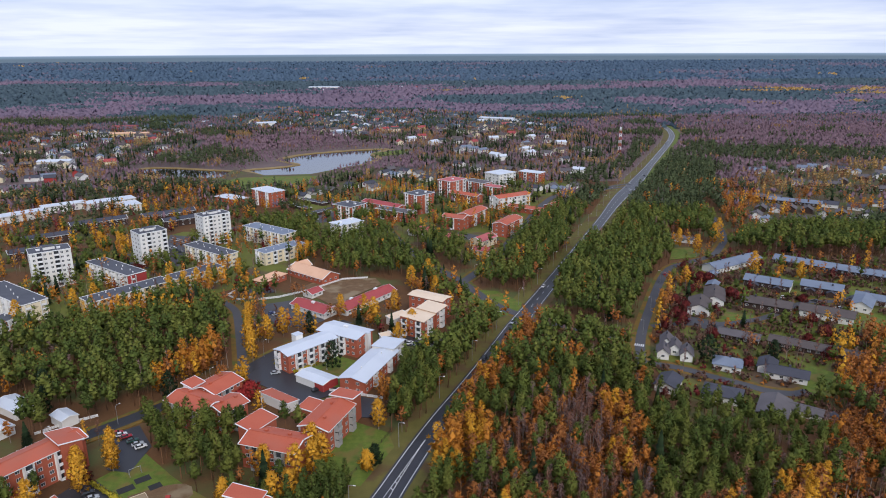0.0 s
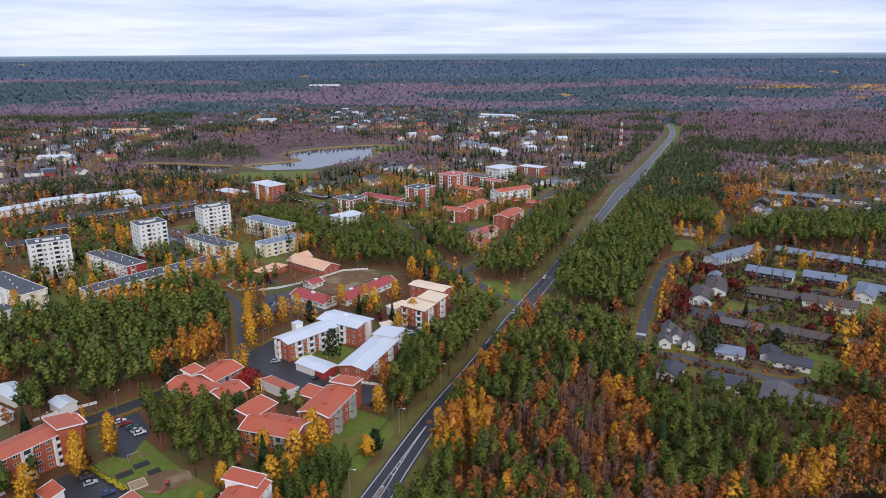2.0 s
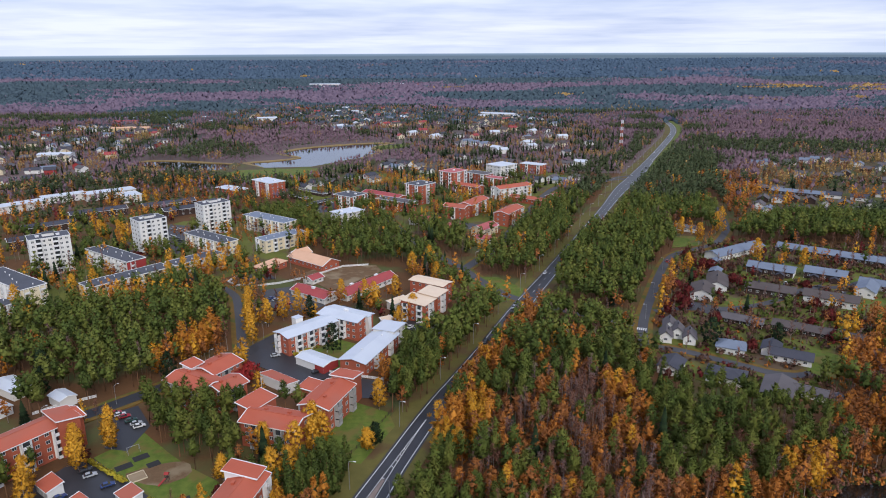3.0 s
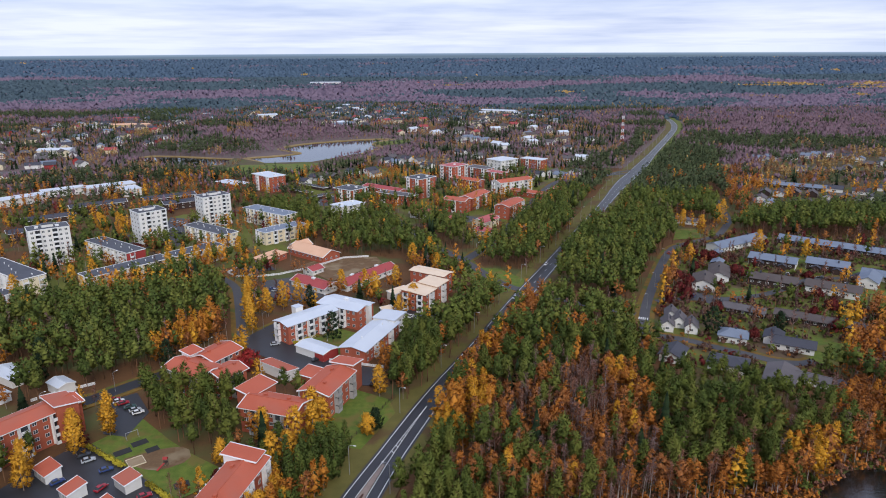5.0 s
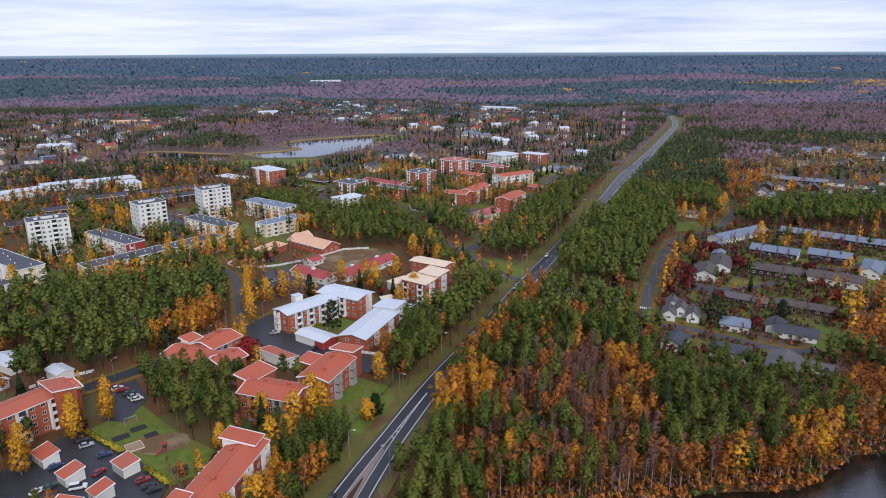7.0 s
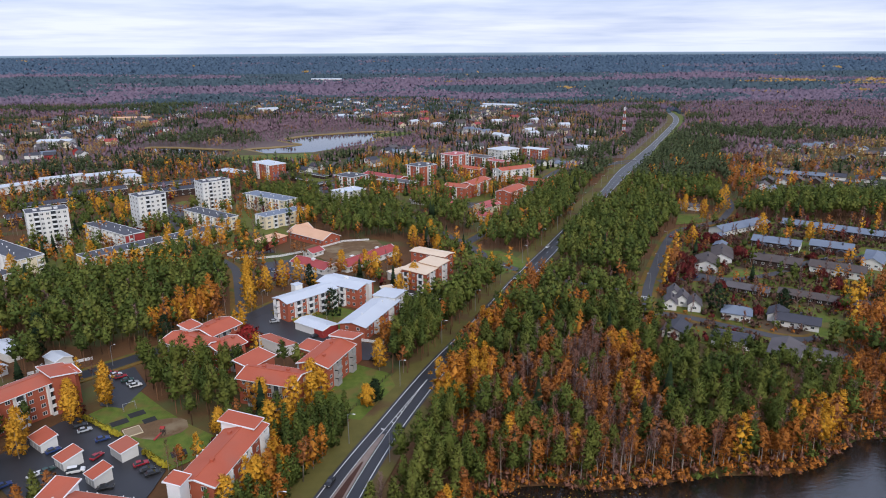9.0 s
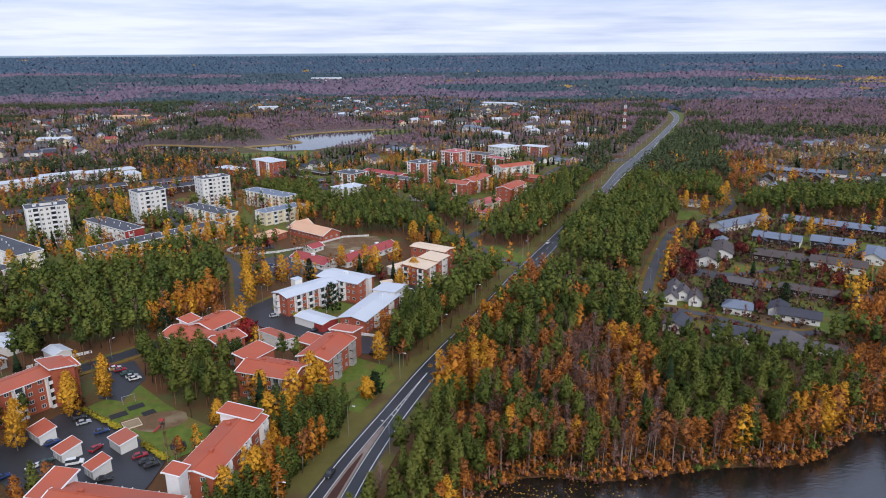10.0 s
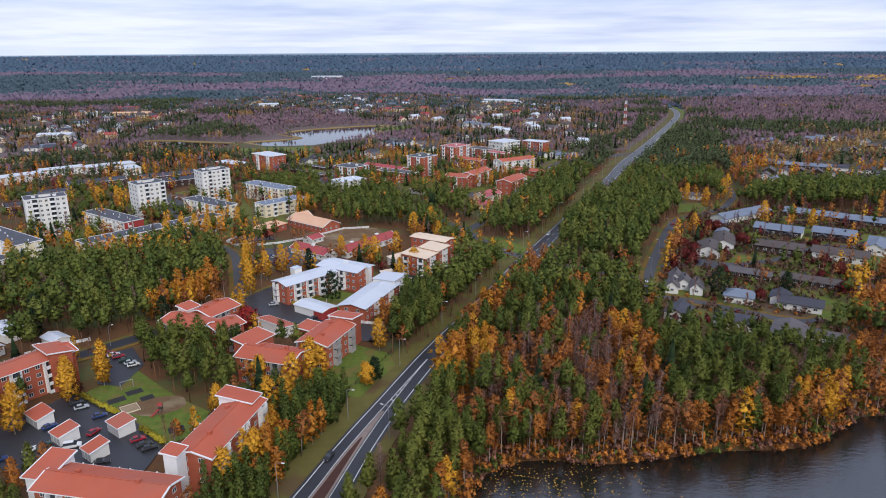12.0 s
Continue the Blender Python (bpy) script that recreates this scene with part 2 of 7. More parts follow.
def water_material(name="lake_water", rough=0.17, wave=0.50, index=2.1):
    m = bpy.data.materials.new(name)
    m.use_nodes = True
    nodes, links = m.node_tree.nodes, m.node_tree.links
    s = nodes["Principled BSDF"]
    s.inputs["Base Color"].default_value = (0.012, 0.011, 0.009, 1)
    s.inputs["Roughness"].default_value = rough
    s.inputs["IOR"].default_value = index
    geo, ripple, swell = nodes.new("ShaderNodeNewGeometry"), nodes.new("ShaderNodeTexNoise"), nodes.new("ShaderNodeTexNoise")
    squeeze = nodes.new("ShaderNodeMapping")
    squeeze.inputs["Scale"].default_value = (1.0, 2.4, 1.0)
    squeeze.inputs["Rotation"].default_value = (0, 0, radians(25))
    links.new(geo.outputs["Position"], squeeze.inputs[0])
    ripple.inputs["Scale"].default_value, ripple.inputs["Detail"].default_value = 0.55, 4
    swell.inputs["Scale"].default_value, swell.inputs["Detail"].default_value = 0.03, 2
    links.new(squeeze.outputs[0], ripple.inputs["Vector"])
    links.new(geo.outputs["Position"], swell.inputs["Vector"])
    power = nodes.new("ShaderNodeMath")
    power.operation = "MULTIPLY"
    links.new(ripple.outputs[0], power.inputs[0])
    links.new(swell.outputs[0], power.inputs[1])
    b = nodes.new("ShaderNodeBump")
    b.inputs["Strength"].default_value, b.inputs["Distance"].default_value = 0.35, wave
    links.new(power.outputs[0], b.inputs["Height"])
    links.new(b.outputs[0], s.inputs["Normal"])
    return m


MAT["water"] = water_material()
MAT["calm_water"] = water_material("calm_water", 0.06, 0.03, 3.4)


def paint(name, colour):
    return material(name, tuple(c * 0.85 for c in colour), colour, 0.6, 0.3, 4.0, specular=0.6)


# ---------------------------------------------------------------- mesh helpers


def bm_mesh(name, bm, *mats):
    me = bpy.data.meshes.new(name)
    bm.to_mesh(me)
    bm.free()
    for m in mats:
        me.materials.append(MAT[m] if isinstance(m, str) else m)
    return me


def part(name, data, mats, parent, label="", m=None):
    """Links a bmesh or a mesh as one object under a thing or a part, at the pose m within it."""
    if isinstance(data, bmesh.types.BMesh):
        data = bm_mesh(name, data, *((mats,) if not isinstance(mats, (list, tuple)) else mats))
    ob = new(name, data)
    ob.parent = parent
    if m is not None:
        ob.matrix_basis = m
    if label:
        tagged(ob, label)
    return ob


def box(bm, x0, x1, y0, y1, z0, z1, mi=0):
    """An axis-aligned box added to bm."""
    v = [bm.verts.new(c) for c in ((x0, y0, z0), (x1, y0, z0), (x1, y1, z0), (x0, y1, z0), (x0, y0, z1), (x1, y0, z1), (x1, y1, z1), (x0, y1, z1))]
    for f in ((3, 2, 1, 0), (4, 5, 6, 7), (0, 1, 5, 4), (1, 2, 6, 5), (2, 3, 7, 6), (3, 0, 4, 7)):
        bm.faces.new([v[k] for k in f]).material_index = mi
    return v


def prism(bm, profile, x0, x1, mi=0):
    """A profile of (y, z), counter-clockwise seen from +x, drawn out along x."""
    a = [bm.verts.new((x0, y, z)) for y, z in profile]
    b = [bm.verts.new((x1, y, z)) for y, z in profile]
    n = len(profile)
    bm.faces.new(b).material_index = mi
    bm.faces.new(a[::-1]).material_index = mi
    for k in range(n):
        bm.faces.new((a[k], a[(k + 1) % n], b[(k + 1) % n], b[k])).material_index = mi


def rod(bm, p, q, r0, r1, n=6, mi=0):
    """A tapered round bar from p to q."""
    p, q = Vector(p), Vector(q)
    turn = (q - p).to_track_quat("Z", "Y").to_matrix()
    rings = []
    for c, r in ((p, r0), (q, r1)):
        rings.append([bm.verts.new(c + turn @ Vector((r * math.cos(2 * math.pi * k / n), r * math.sin(2 * math.pi * k / n), 0))) for k in range(n)])
    for k in range(n):
        bm.faces.new((rings[0][k], rings[0][(k + 1) % n], rings[1][(k + 1) % n], rings[1][k])).material_index = mi
    bm.faces.new(rings[1]).material_index = mi
    bm.faces.new(rings[0][::-1]).material_index = mi


def inside(poly, x, y):
    """Which of the points x, y (arrays) lie in the polygon."""
    hit = np.zeros(len(x), bool)
    n = len(poly)
    for k in range(n):
        (x0, y0), (x1, y1) = poly[k], poly[(k + 1) % n]
        if y0 == y1:
            continue
        hit ^= ((y0 > y) != (y1 > y)) & (x < (x1 - x0) * (y - y0) / (y1 - y0) + x0)
    return hit


def from_line(line, x, y):
    """Distance of the points x, y from a polyline."""
    best = np.full(len(x), 1e9)
    for (x0, y0), (x1, y1) in zip(line[:-1], line[1:]):
        dx, dy = x1 - x0, y1 - y0
        s = np.clip(((x - x0) * dx + (y - y0) * dy) / (dx * dx + dy * dy), 0, 1)
        best = np.minimum(best, np.hypot(x - x0 - s * dx, y - y0 - s * dy))
    return best


def smooth(line, closed=False, rounds=2):
    """Corners of a polyline cut off, twice by default."""
    for _ in range(rounds):
        pairs = list(zip(line, line[1:] + line[:1])) if closed else list(zip(line[:-1], line[1:]))
        cut = []
        for (x0, y0), (x1, y1) in pairs:
            cut += [(0.75 * x0 + 0.25 * x1, 0.75 * y0 + 0.25 * y1), (0.25 * x0 + 0.75 * x1, 0.25 * y0 + 0.75 * y1)]
        line = cut if closed else [line[0]] + cut + [line[-1]]
    return line


def offset(line, d):
    """The polyline moved d metres to its left."""
    out = []
    for k in range(len(line)):
        (x0, y0), (x1, y1) = line[max(k - 1, 0)], line[min(k + 1, len(line) - 1)]
        n = math.hypot(x1 - x0, y1 - y0)
        out.append((line[k][0] - d * (y1 - y0) / n, line[k][1] + d * (x1 - x0) / n))
    return out


def ribbon(left, right, z, thick):
    """A strip between two polylines of equal count, with edges that reach down."""
    bm = bmesh.new()
    rows = []
    for (a, b), (c, d) in zip(left, right):
        rows.append([bm.verts.new(p) for p in ((a, b, z - thick), (a, b, z), (c, d, z), (c, d, z - thick))])
    for r, s in zip(rows[:-1], rows[1:]):
        for k in range(3):
            bm.faces.new((r[k], s[k], s[k + 1], r[k + 1]))
    bm.normal_update()
    return bm


def patch(name, poly, mat, z, label, category, rounds=0, kind="structure"):
    """A flat area of ground cover with a low edge."""
    poly = smooth(list(poly), True, rounds) if rounds else list(poly)
    area = sum(x0 * y1 - x1 * y0 for (x0, y0), (x1, y1) in zip(poly, poly[1:] + poly[:1]))
    if area < 0:
        poly = poly[::-1]
    bm = bmesh.new()
    top = [bm.verts.new((x, y, z)) for x, y in poly]
    low = [bm.verts.new((x, y, z - 0.15)) for x, y in poly]
    bm.faces.new(top)
    for k in range(len(poly)):
        j = (k + 1) % len(poly)
        bm.faces.new((top[j], top[k], low[k], low[j]))
    bmesh.ops.triangulate(bm, faces=[f for f in bm.faces if len(f.verts) > 4])
    ob = new(name, bm_mesh(name, bm, mat))
    return tagged(ob, label, category, kind=kind)

# ---------------------------------------------------------------- plan of land and roads
HIGHWAY = smooth([(-62, 55), (-46, 105), (-32.9, 149.5), (-27.7, 170.5), (-18.6, 199), (-4.6, 239), (12, 277), (40, 346), (72, 421), (102, 492), (137, 575), (176, 672), (211, 743), (265, 870), (346, 1057), (388, 1161), (412, 1250), (426, 1345), (420, 1400)])
LAKE_NEAR = smooth([(-30, 100), (-6, 128), (4, 149), (9, 160), (14, 163), (23, 168), (33, 167), (45, 165), (54, 167), (65, 169), (79, 172), (99, 172), (110, 177), (123, 186), (132, 192), (150, 190), (190, 205), (240, 190), (260, 100), (200, 40), (0, 40)], True, 1)
LAKE_MID = smooth([(-243, 836), (-207, 800), (-155, 806), (-128, 862), (-103, 887), (-90, 945), (-106, 977), (-93, 1010), (-77, 1030), (-124, 1023), (-164, 1001), (-200, 979), (-223, 938), (-221, 922), (-190, 893), (-188, 885), (-215, 860), (-244, 850)], True, 1)
POND = smooth([(-388, 826), (-384, 867), (-349, 866), (-320, 857), (-286, 848), (-252, 838), (-250, 800), (-275, 765), (-319, 780), (-349, 810)], True, 1)
POND_WEST = smooth([(-520, 738), (-477, 763), (-448, 755), (-422, 768), (-400, 775), (-385, 741), (-430, 723), (-520, 715)], True, 1)
LAKES = (LAKE_NEAR, LAKE_MID, POND, POND_WEST)
WATER_LEVEL = -0.9


def far_rise(y):
    return 58.0 * np.clip((y - 2400.0) / 2500.0, 0, 1) ** 1.5


def build_ground():
    """One sheet from behind the camera to the edge of sight, hollowed under the lakes."""
    xs = np.unique(np.concatenate([np.arange(-520, 521, 10.0), np.linspace(520, 4900, 34), -np.linspace(520, 4900, 34)]))
    ys = np.unique(np.concatenate([np.arange(-40, 330, 5.0), np.arange(330, 1060, 12.0), np.linspace(1060, 4930, 60), np.linspace(-700, -40, 8)]))
    gx, gy = np.meshgrid(xs, ys)
    x, y = gx.ravel(), gy.ravel()
    z = far_rise(np.hypot(x * 0.6, y))
    z += 0.18 * np.sin(x * 0.11 + 1.3) * np.sin(y * 0.09) - 0.22
    for lake in LAKES:
        wet = inside(lake, x, y)
        rim = from_line(lake + lake[:1], x, y)
        z = np.where(wet, -1.0 - np.clip(rim * 0.25, 0, 2.0), np.where(rim < 5, np.minimum(z, -0.75 + rim * 0.13), z))
    nx, ny = len(xs), len(ys)
    i = np.arange(nx * ny).reshape(ny, nx)
    quads = np.stack([i[:-1, :-1], i[:-1, 1:], i[1:, 1:], i[1:, :-1]], -1).reshape(-1, 4)
    me = bpy.data.meshes.new("ground")
    me.from_pydata(np.stack([x, y, z], 1).tolist(), [], quads.tolist())
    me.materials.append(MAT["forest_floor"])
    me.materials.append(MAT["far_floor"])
    me.materials.append(MAT["hazed_ground"])
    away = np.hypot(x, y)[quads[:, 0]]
    # far floor past 780 m, the haze-tinted colour past 2900 m
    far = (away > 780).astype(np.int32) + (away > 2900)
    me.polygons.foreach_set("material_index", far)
    me.polygons.foreach_set("use_smooth", np.ones(len(quads), bool))
    tagged(new("ground", me), "brown autumn forest floor with grass and leaf litter", "ground", kind="structure")


build_ground()
for lake, words in ((LAKE_NEAR, "dark rippled lake water along a wooded shore"), (LAKE_MID, "pale grey town lake mirroring the cloudy sky"), (POND, "dark pond between reeds and bare birches"), (POND_WEST, "small dark pond behind gardens")):
    bm = bmesh.new()
    grown = lake
    f = bm.faces.new([bm.verts.new((x, y, WATER_LEVEL)) for x, y in grown])
    bm.normal_update()
    if f.normal.z < 0:
        f.normal_flip()
    bmesh.ops.triangulate(bm, faces=bm.faces[:])
    tagged(new("water", bm_mesh("water", bm, "water" if lake is LAKE_NEAR else "calm_water")), words, "lake", kind="structure")


def road(name, line, width, mat, label, z=0.10):
    half = width / 2
    bm = ribbon(offset(line, half), offset(line, -half), z, 0.4)
    return tagged(new(name, bm_mesh(name, bm, mat)), label, "road", kind="structure")


def marking(line, a, b, z=0.115, dash=None, name="road_marking"):
    """A painted line between the offsets a and b (to the left) of a road's line; dash: (mark, gap) in metres."""
    bm = bmesh.new()
    left, right = offset(line, a), offset(line, b)
    run = 0.0
    for k in range(len(line) - 1):
        seg = math.hypot(line[k + 1][0] - line[k][0], line[k + 1][1] - line[k][1])
        spans = [(0.0, 1.0)]
        if dash:
            spans, s, period = [], -(run % sum(dash)), sum(dash)
            while s < seg:
                lo, hi = max(s, 0), min(s + dash[0], seg)
                if hi > lo:
                    spans.append((lo / seg, hi / seg))
                s += period
        for lo, hi in spans:
            pts = []
            for u, side in ((lo, left), (hi, left), (hi, right), (lo, right)):
                pts.append(bm.verts.new((side[k][0] + u * (side[k + 1][0] - side[k][0]), side[k][1] + u * (side[k + 1][1] - side[k][1]), z)))
            f = bm.faces.new(pts)
            f.normal_update()
            if f.normal.z < 0:
                f.normal_flip()
        run += seg
    return bm


def widths(line, table):
    """Half-widths along a line: table of (y, half-width), read by each point's y."""
    return [float(np.interp(y, [t[0] for t in table], [t[1] for t in table])) for _, y in line]


def shifted(line, amounts):
    out = []
    for k in range(len(line)):
        (x0, y0), (x1, y1) = line[max(k - 1, 0)], line[min(k + 1, len(line) - 1)]
        n = math.hypot(x1 - x0, y1 - y0)
        out.append((line[k][0] - amounts[k] * (y1 - y0) / n, line[k][1] + amounts[k] * (x1 - x0) / n))
    return out


# finer steps along the highway
def resample(line, step):
    pts, out = np.array(line), []
    d = np.concatenate([[0], np.cumsum(np.hypot(*np.diff(pts, axis=0).T))])
    s = np.arange(0, d[-1], step)
    return list(zip(np.interp(s, d, pts[:, 0]).tolist(), np.interp(s, d, pts[:, 1]).tolist()))


HIGHWAY = resample(HIGHWAY, 8.0)
HW_LEFT = widths(HIGHWAY, [(60, 9.5), (120, 9.0), (149, 7.3), (171, 6.2), (199, 5.1), (225, 4.9), (300, 4.7), (340, 5.4), (400, 4.8), (600, 4.8), (690, 7.0), (770, 7.0), (860, 4.9), (1400, 4.9)])
HW_RIGHT = widths(HIGHWAY, [(60, 9.5), (120, 9.0), (149, 7.3), (171, 6.2), (199, 5.1), (225, 4.9), (300, 4.7), (340, 5.4), (400, 4.8), (600, 4.8), (690, 7.0), (770, 7.0), (860, 4.9), (1400, 4.9)])


def build_highway():
    left, right = shifted(HIGHWAY, HW_LEFT), shifted(HIGHWAY, [-w for w in HW_RIGHT])
    ob = new("road", bm_mesh("road", ribbon(left, right, 0.10, 0.5), "asphalt"))
    tagged(ob, "wet dark asphalt highway with white lane lines", "road", kind="structure")
    for table, sign in ((HW_LEFT, 1), (HW_RIGHT, -1)):
        outer, inner = shifted(HIGHWAY, [sign * (w - 0.85) for w in table]), shifted(HIGHWAY, [sign * (w - 1.08) for w in table])
        bm = ribbon(outer, inner, 0.115, 0.01)
        bmesh.ops.recalc_face_normals(bm, faces=bm.faces[:])
        part("edge_line", bm, "line", ob, "white painted edge line")
    middle = [p for p in HIGHWAY if 232 < p[1] < 1380]
    part("centre_line", marking(middle, 0.10, -0.10, dash=(4, 8)), "line", ob, "white dashed centre line")
    near = [p for p in HIGHWAY if p[1] <= 236]
    open_l = widths(near, [(60, 4.6), (120, 3.5), (149, 2.55), (171, 1.8), (199, 0.68), (222, 0.12)])
    for sign in (1, -1):
        bm = ribbon(shifted(near, [sign * (w + 0.09) for w in open_l]), shifted(near, [sign * (w - 0.09) for w in open_l]), 0.115, 0.01)
        bmesh.ops.recalc_face_normals(bm, faces=bm.faces[:])
        part("median_line", bm, "line", ob, "white line along the median")
    # raised island in the widening road
    isle = [p for p in HIGHWAY if p[1] <= 198]
    half = widths(isle, [(60, 4.2), (120, 3.1), (149, 2.2), (171, 1.45), (197, 0.3)])
    part("median_island", ribbon(shifted(isle, half), shifted(isle, [-h for h in half]), 0.24, 0.2), "gravel", ob, "pinkish gravel median island")
    bed = [p for p in HIGHWAY if p[1] <= 179]
    half = widths(bed, [(60, 3.2), (120, 2.4), (149, 1.6), (170, 0.8), (178, 0.25)])
    part("planting_bed", ribbon(shifted(bed, half), shifted(bed, [-h for h in half]), 0.30, 0.1), "soil", ob, "bare brown planting bed")
    # slanted bars where the median begins
    bm = bmesh.new()
    for y in (199.5, 203, 206.5, 210):
        k = min(range(len(HIGHWAY)), key=lambda j: abs(HIGHWAY[j][1] - y))
        (xa, ya), (xb, yb) = HIGHWAY[k], HIGHWAY[k + 1]
        d = math.hypot(xb - xa, yb - ya)
        ux, uy, s = (xb - xa) / d, (yb - ya) / d, (y - ya) / (yb - ya)
        cx, cy = xa + s * (xb - xa), ya + s * (yb - ya)
        w = 0.5 * (224 - y) / 20
        pts = [(cx + uy * w, cy - ux * w), (cx + uy * w + ux * 0.5, cy - ux * w + uy * 0.5), (cx - uy * w + ux * 1.5, cy + ux * w + uy * 1.5), (cx - uy * w + ux, cy + ux * w + uy)]
        bm.faces.new([bm.verts.new((px, py, 0.117)) for px, py in pts])
    bmesh.ops.recalc_face_normals(bm, faces=bm.faces[:])
    part("hatching", bm, "line", ob)
    verge_l, verge_r = shifted(HIGHWAY, [w + 9 for w in HW_LEFT]), shifted(HIGHWAY, [-w - 4 for w in HW_RIGHT])
    tagged(new("verge", bm_mesh("verge", ribbon(verge_l, verge_r, 0.03, 0.4), "verge")), "olive and straw-coloured mown road verge", "verge", kind="structure")


build_highway()
ROADS = [(HIGHWAY, 6.5)]


def street(line, width, label, mat="asphalt_old", keep=1.0, z=0.09):
    line = resample(smooth(list(line)), 4.0)
    ROADS.append((line, width / 2 + keep))
    side = width / 2 + 2.4
    tagged(new("verge", bm_mesh("verge", ribbon(offset(line, side), offset(line, -side), 0.042 + 0.0006 * len(ROADS), 0.3), "leafy_verge")), "grass verge strewn with fallen yellow leaves", "verge", kind="structure")
    return road("street", line, width, mat, label, z + 0.004 * len(ROADS))


# ---------------------------------------------------------------- buildings
FOOTPRINTS = []  # x, y, half length, half width, yaw


def window_mesh(w, h, bars=1):
    """A framed window that stands in the plane y = 0 and faces -y: white frame and dark panes set back, in one piece."""
    bm = bmesh.new()
    t, front, back = 0.09, -0.05, -0.004
    xs = [-w / 2, -w / 2 + t]
    for k in range(bars):
        x = -w / 2 + w * (k + 1) / (bars + 1)
        xs += [x - 0.04, x + 0.04]
    xs += [w / 2 - t, w / 2]
    for k in range(len(xs) - 1):
        box(bm, xs[k], xs[k + 1], front, back, -h / 2, -h / 2 + t, 0)
        box(bm, xs[k], xs[k + 1], front, back, h / 2 - t, h / 2, 0)
        if k % 2 == 0:
            box(bm, xs[k], xs[k + 1], front, back, -h / 2 + t, h / 2 - t, 0)
        else:
            v = [bm.verts.new((x, back, z)) for x, z in ((xs[k], -h / 2 + t), (xs[k + 1], -h / 2 + t), (xs[k + 1], h / 2 - t), (xs[k], h / 2 - t))]
            bm.faces.new(v).material_index = 1
    bmesh.ops.remove_doubles(bm, verts=bm.verts[:], dist=0.001)
    return bm_mesh("window", bm, "white", "glass")


def balcony_mesh(w, depth, panel):
    """A balcony that stands out to -y from the plane y = 0: slab, parapet and side screens in one piece, dark glazing behind."""
    bm = bmesh.new()
    box(bm, -w / 2, w / 2, -depth, 0, -0.18, 0, 0)
    box(bm, -w / 2, w / 2, -depth, -depth + 0.08, 0, 1.05, 0)
    for s in (-1, 1):
        box(bm, min(s * w / 2, s * (w / 2 - 0.12)), max(s * w / 2, s * (w / 2 - 0.12)), -depth, 0, 0, 2.62, 0)
    v = [bm.verts.new(c) for c in ((-w / 2, -0.06, 0), (w / 2, -0.06, 0), (w / 2, -0.06, 2.62), (-w / 2, -0.06, 2.62))]
    bm.faces.new(v).material_index = 1
    bmesh.ops.remove_doubles(bm, verts=bm.verts[:], dist=0.001)
    return bm_mesh("balcony", bm, panel, "glass")


def far_window_mesh(w, h, bars=1):
    """A window of a distant block: a frame standing out, with panes set on it."""
    bm = bmesh.new()
    box(bm, -w / 2, w / 2, -0.05, 0.0, -h / 2, h / 2, 0)
    step = w / (bars + 1)
    for k in range(bars + 1):
        x0, x1 = -w / 2 + k * step + 0.08, -w / 2 + (k + 1) * step - 0.08
        bm.faces.new([bm.verts.new((x, -0.055, z)) for x, z in ((x0, -h / 2 + 0.09), (x1, -h / 2 + 0.09), (x1, h / 2 - 0.09), (x0, h / 2 - 0.09))]).material_index = 1
    return bm_mesh("window", bm, "white", "glass")


WINDOW_SIZES = {"flat": (1.5, 1.4, 1), "wide": (2.3, 1.4, 2), "small": (1.0, 1.2, 0), "house": (1.6, 1.2, 1), "strip": (3.0, 1.3, 3)}
WINDOWS = {k: window_mesh(*v) for k, v in WINDOW_SIZES.items()}
FAR_WINDOWS = {k: far_window_mesh(*v) for k, v in WINDOW_SIZES.items()}
BALCONIES = {"white": balcony_mesh(3.0, 1.5, "white"), "yellow": balcony_mesh(3.0, 1.3, "yellow"), "grey": balcony_mesh(3.0, 1.5, "grey")}


def wall_mesh(L, W, h, rise, gable, mat):
    bm = bmesh.new()
    if gable == "gable":
        prism(bm, [(-W / 2, -0.3), (W / 2, -0.3), (W / 2, h), (0, h + rise), (-W / 2, h)], -L / 2, L / 2)
    elif gable == "mono":
        prism(bm, [(-W / 2, -0.3), (W / 2, -0.3), (W / 2, h + rise), (-W / 2, h)], -L / 2, L / 2)
    else:
        box(bm, -L / 2, L / 2, -W / 2, W / 2, -0.3, h)
    return bm


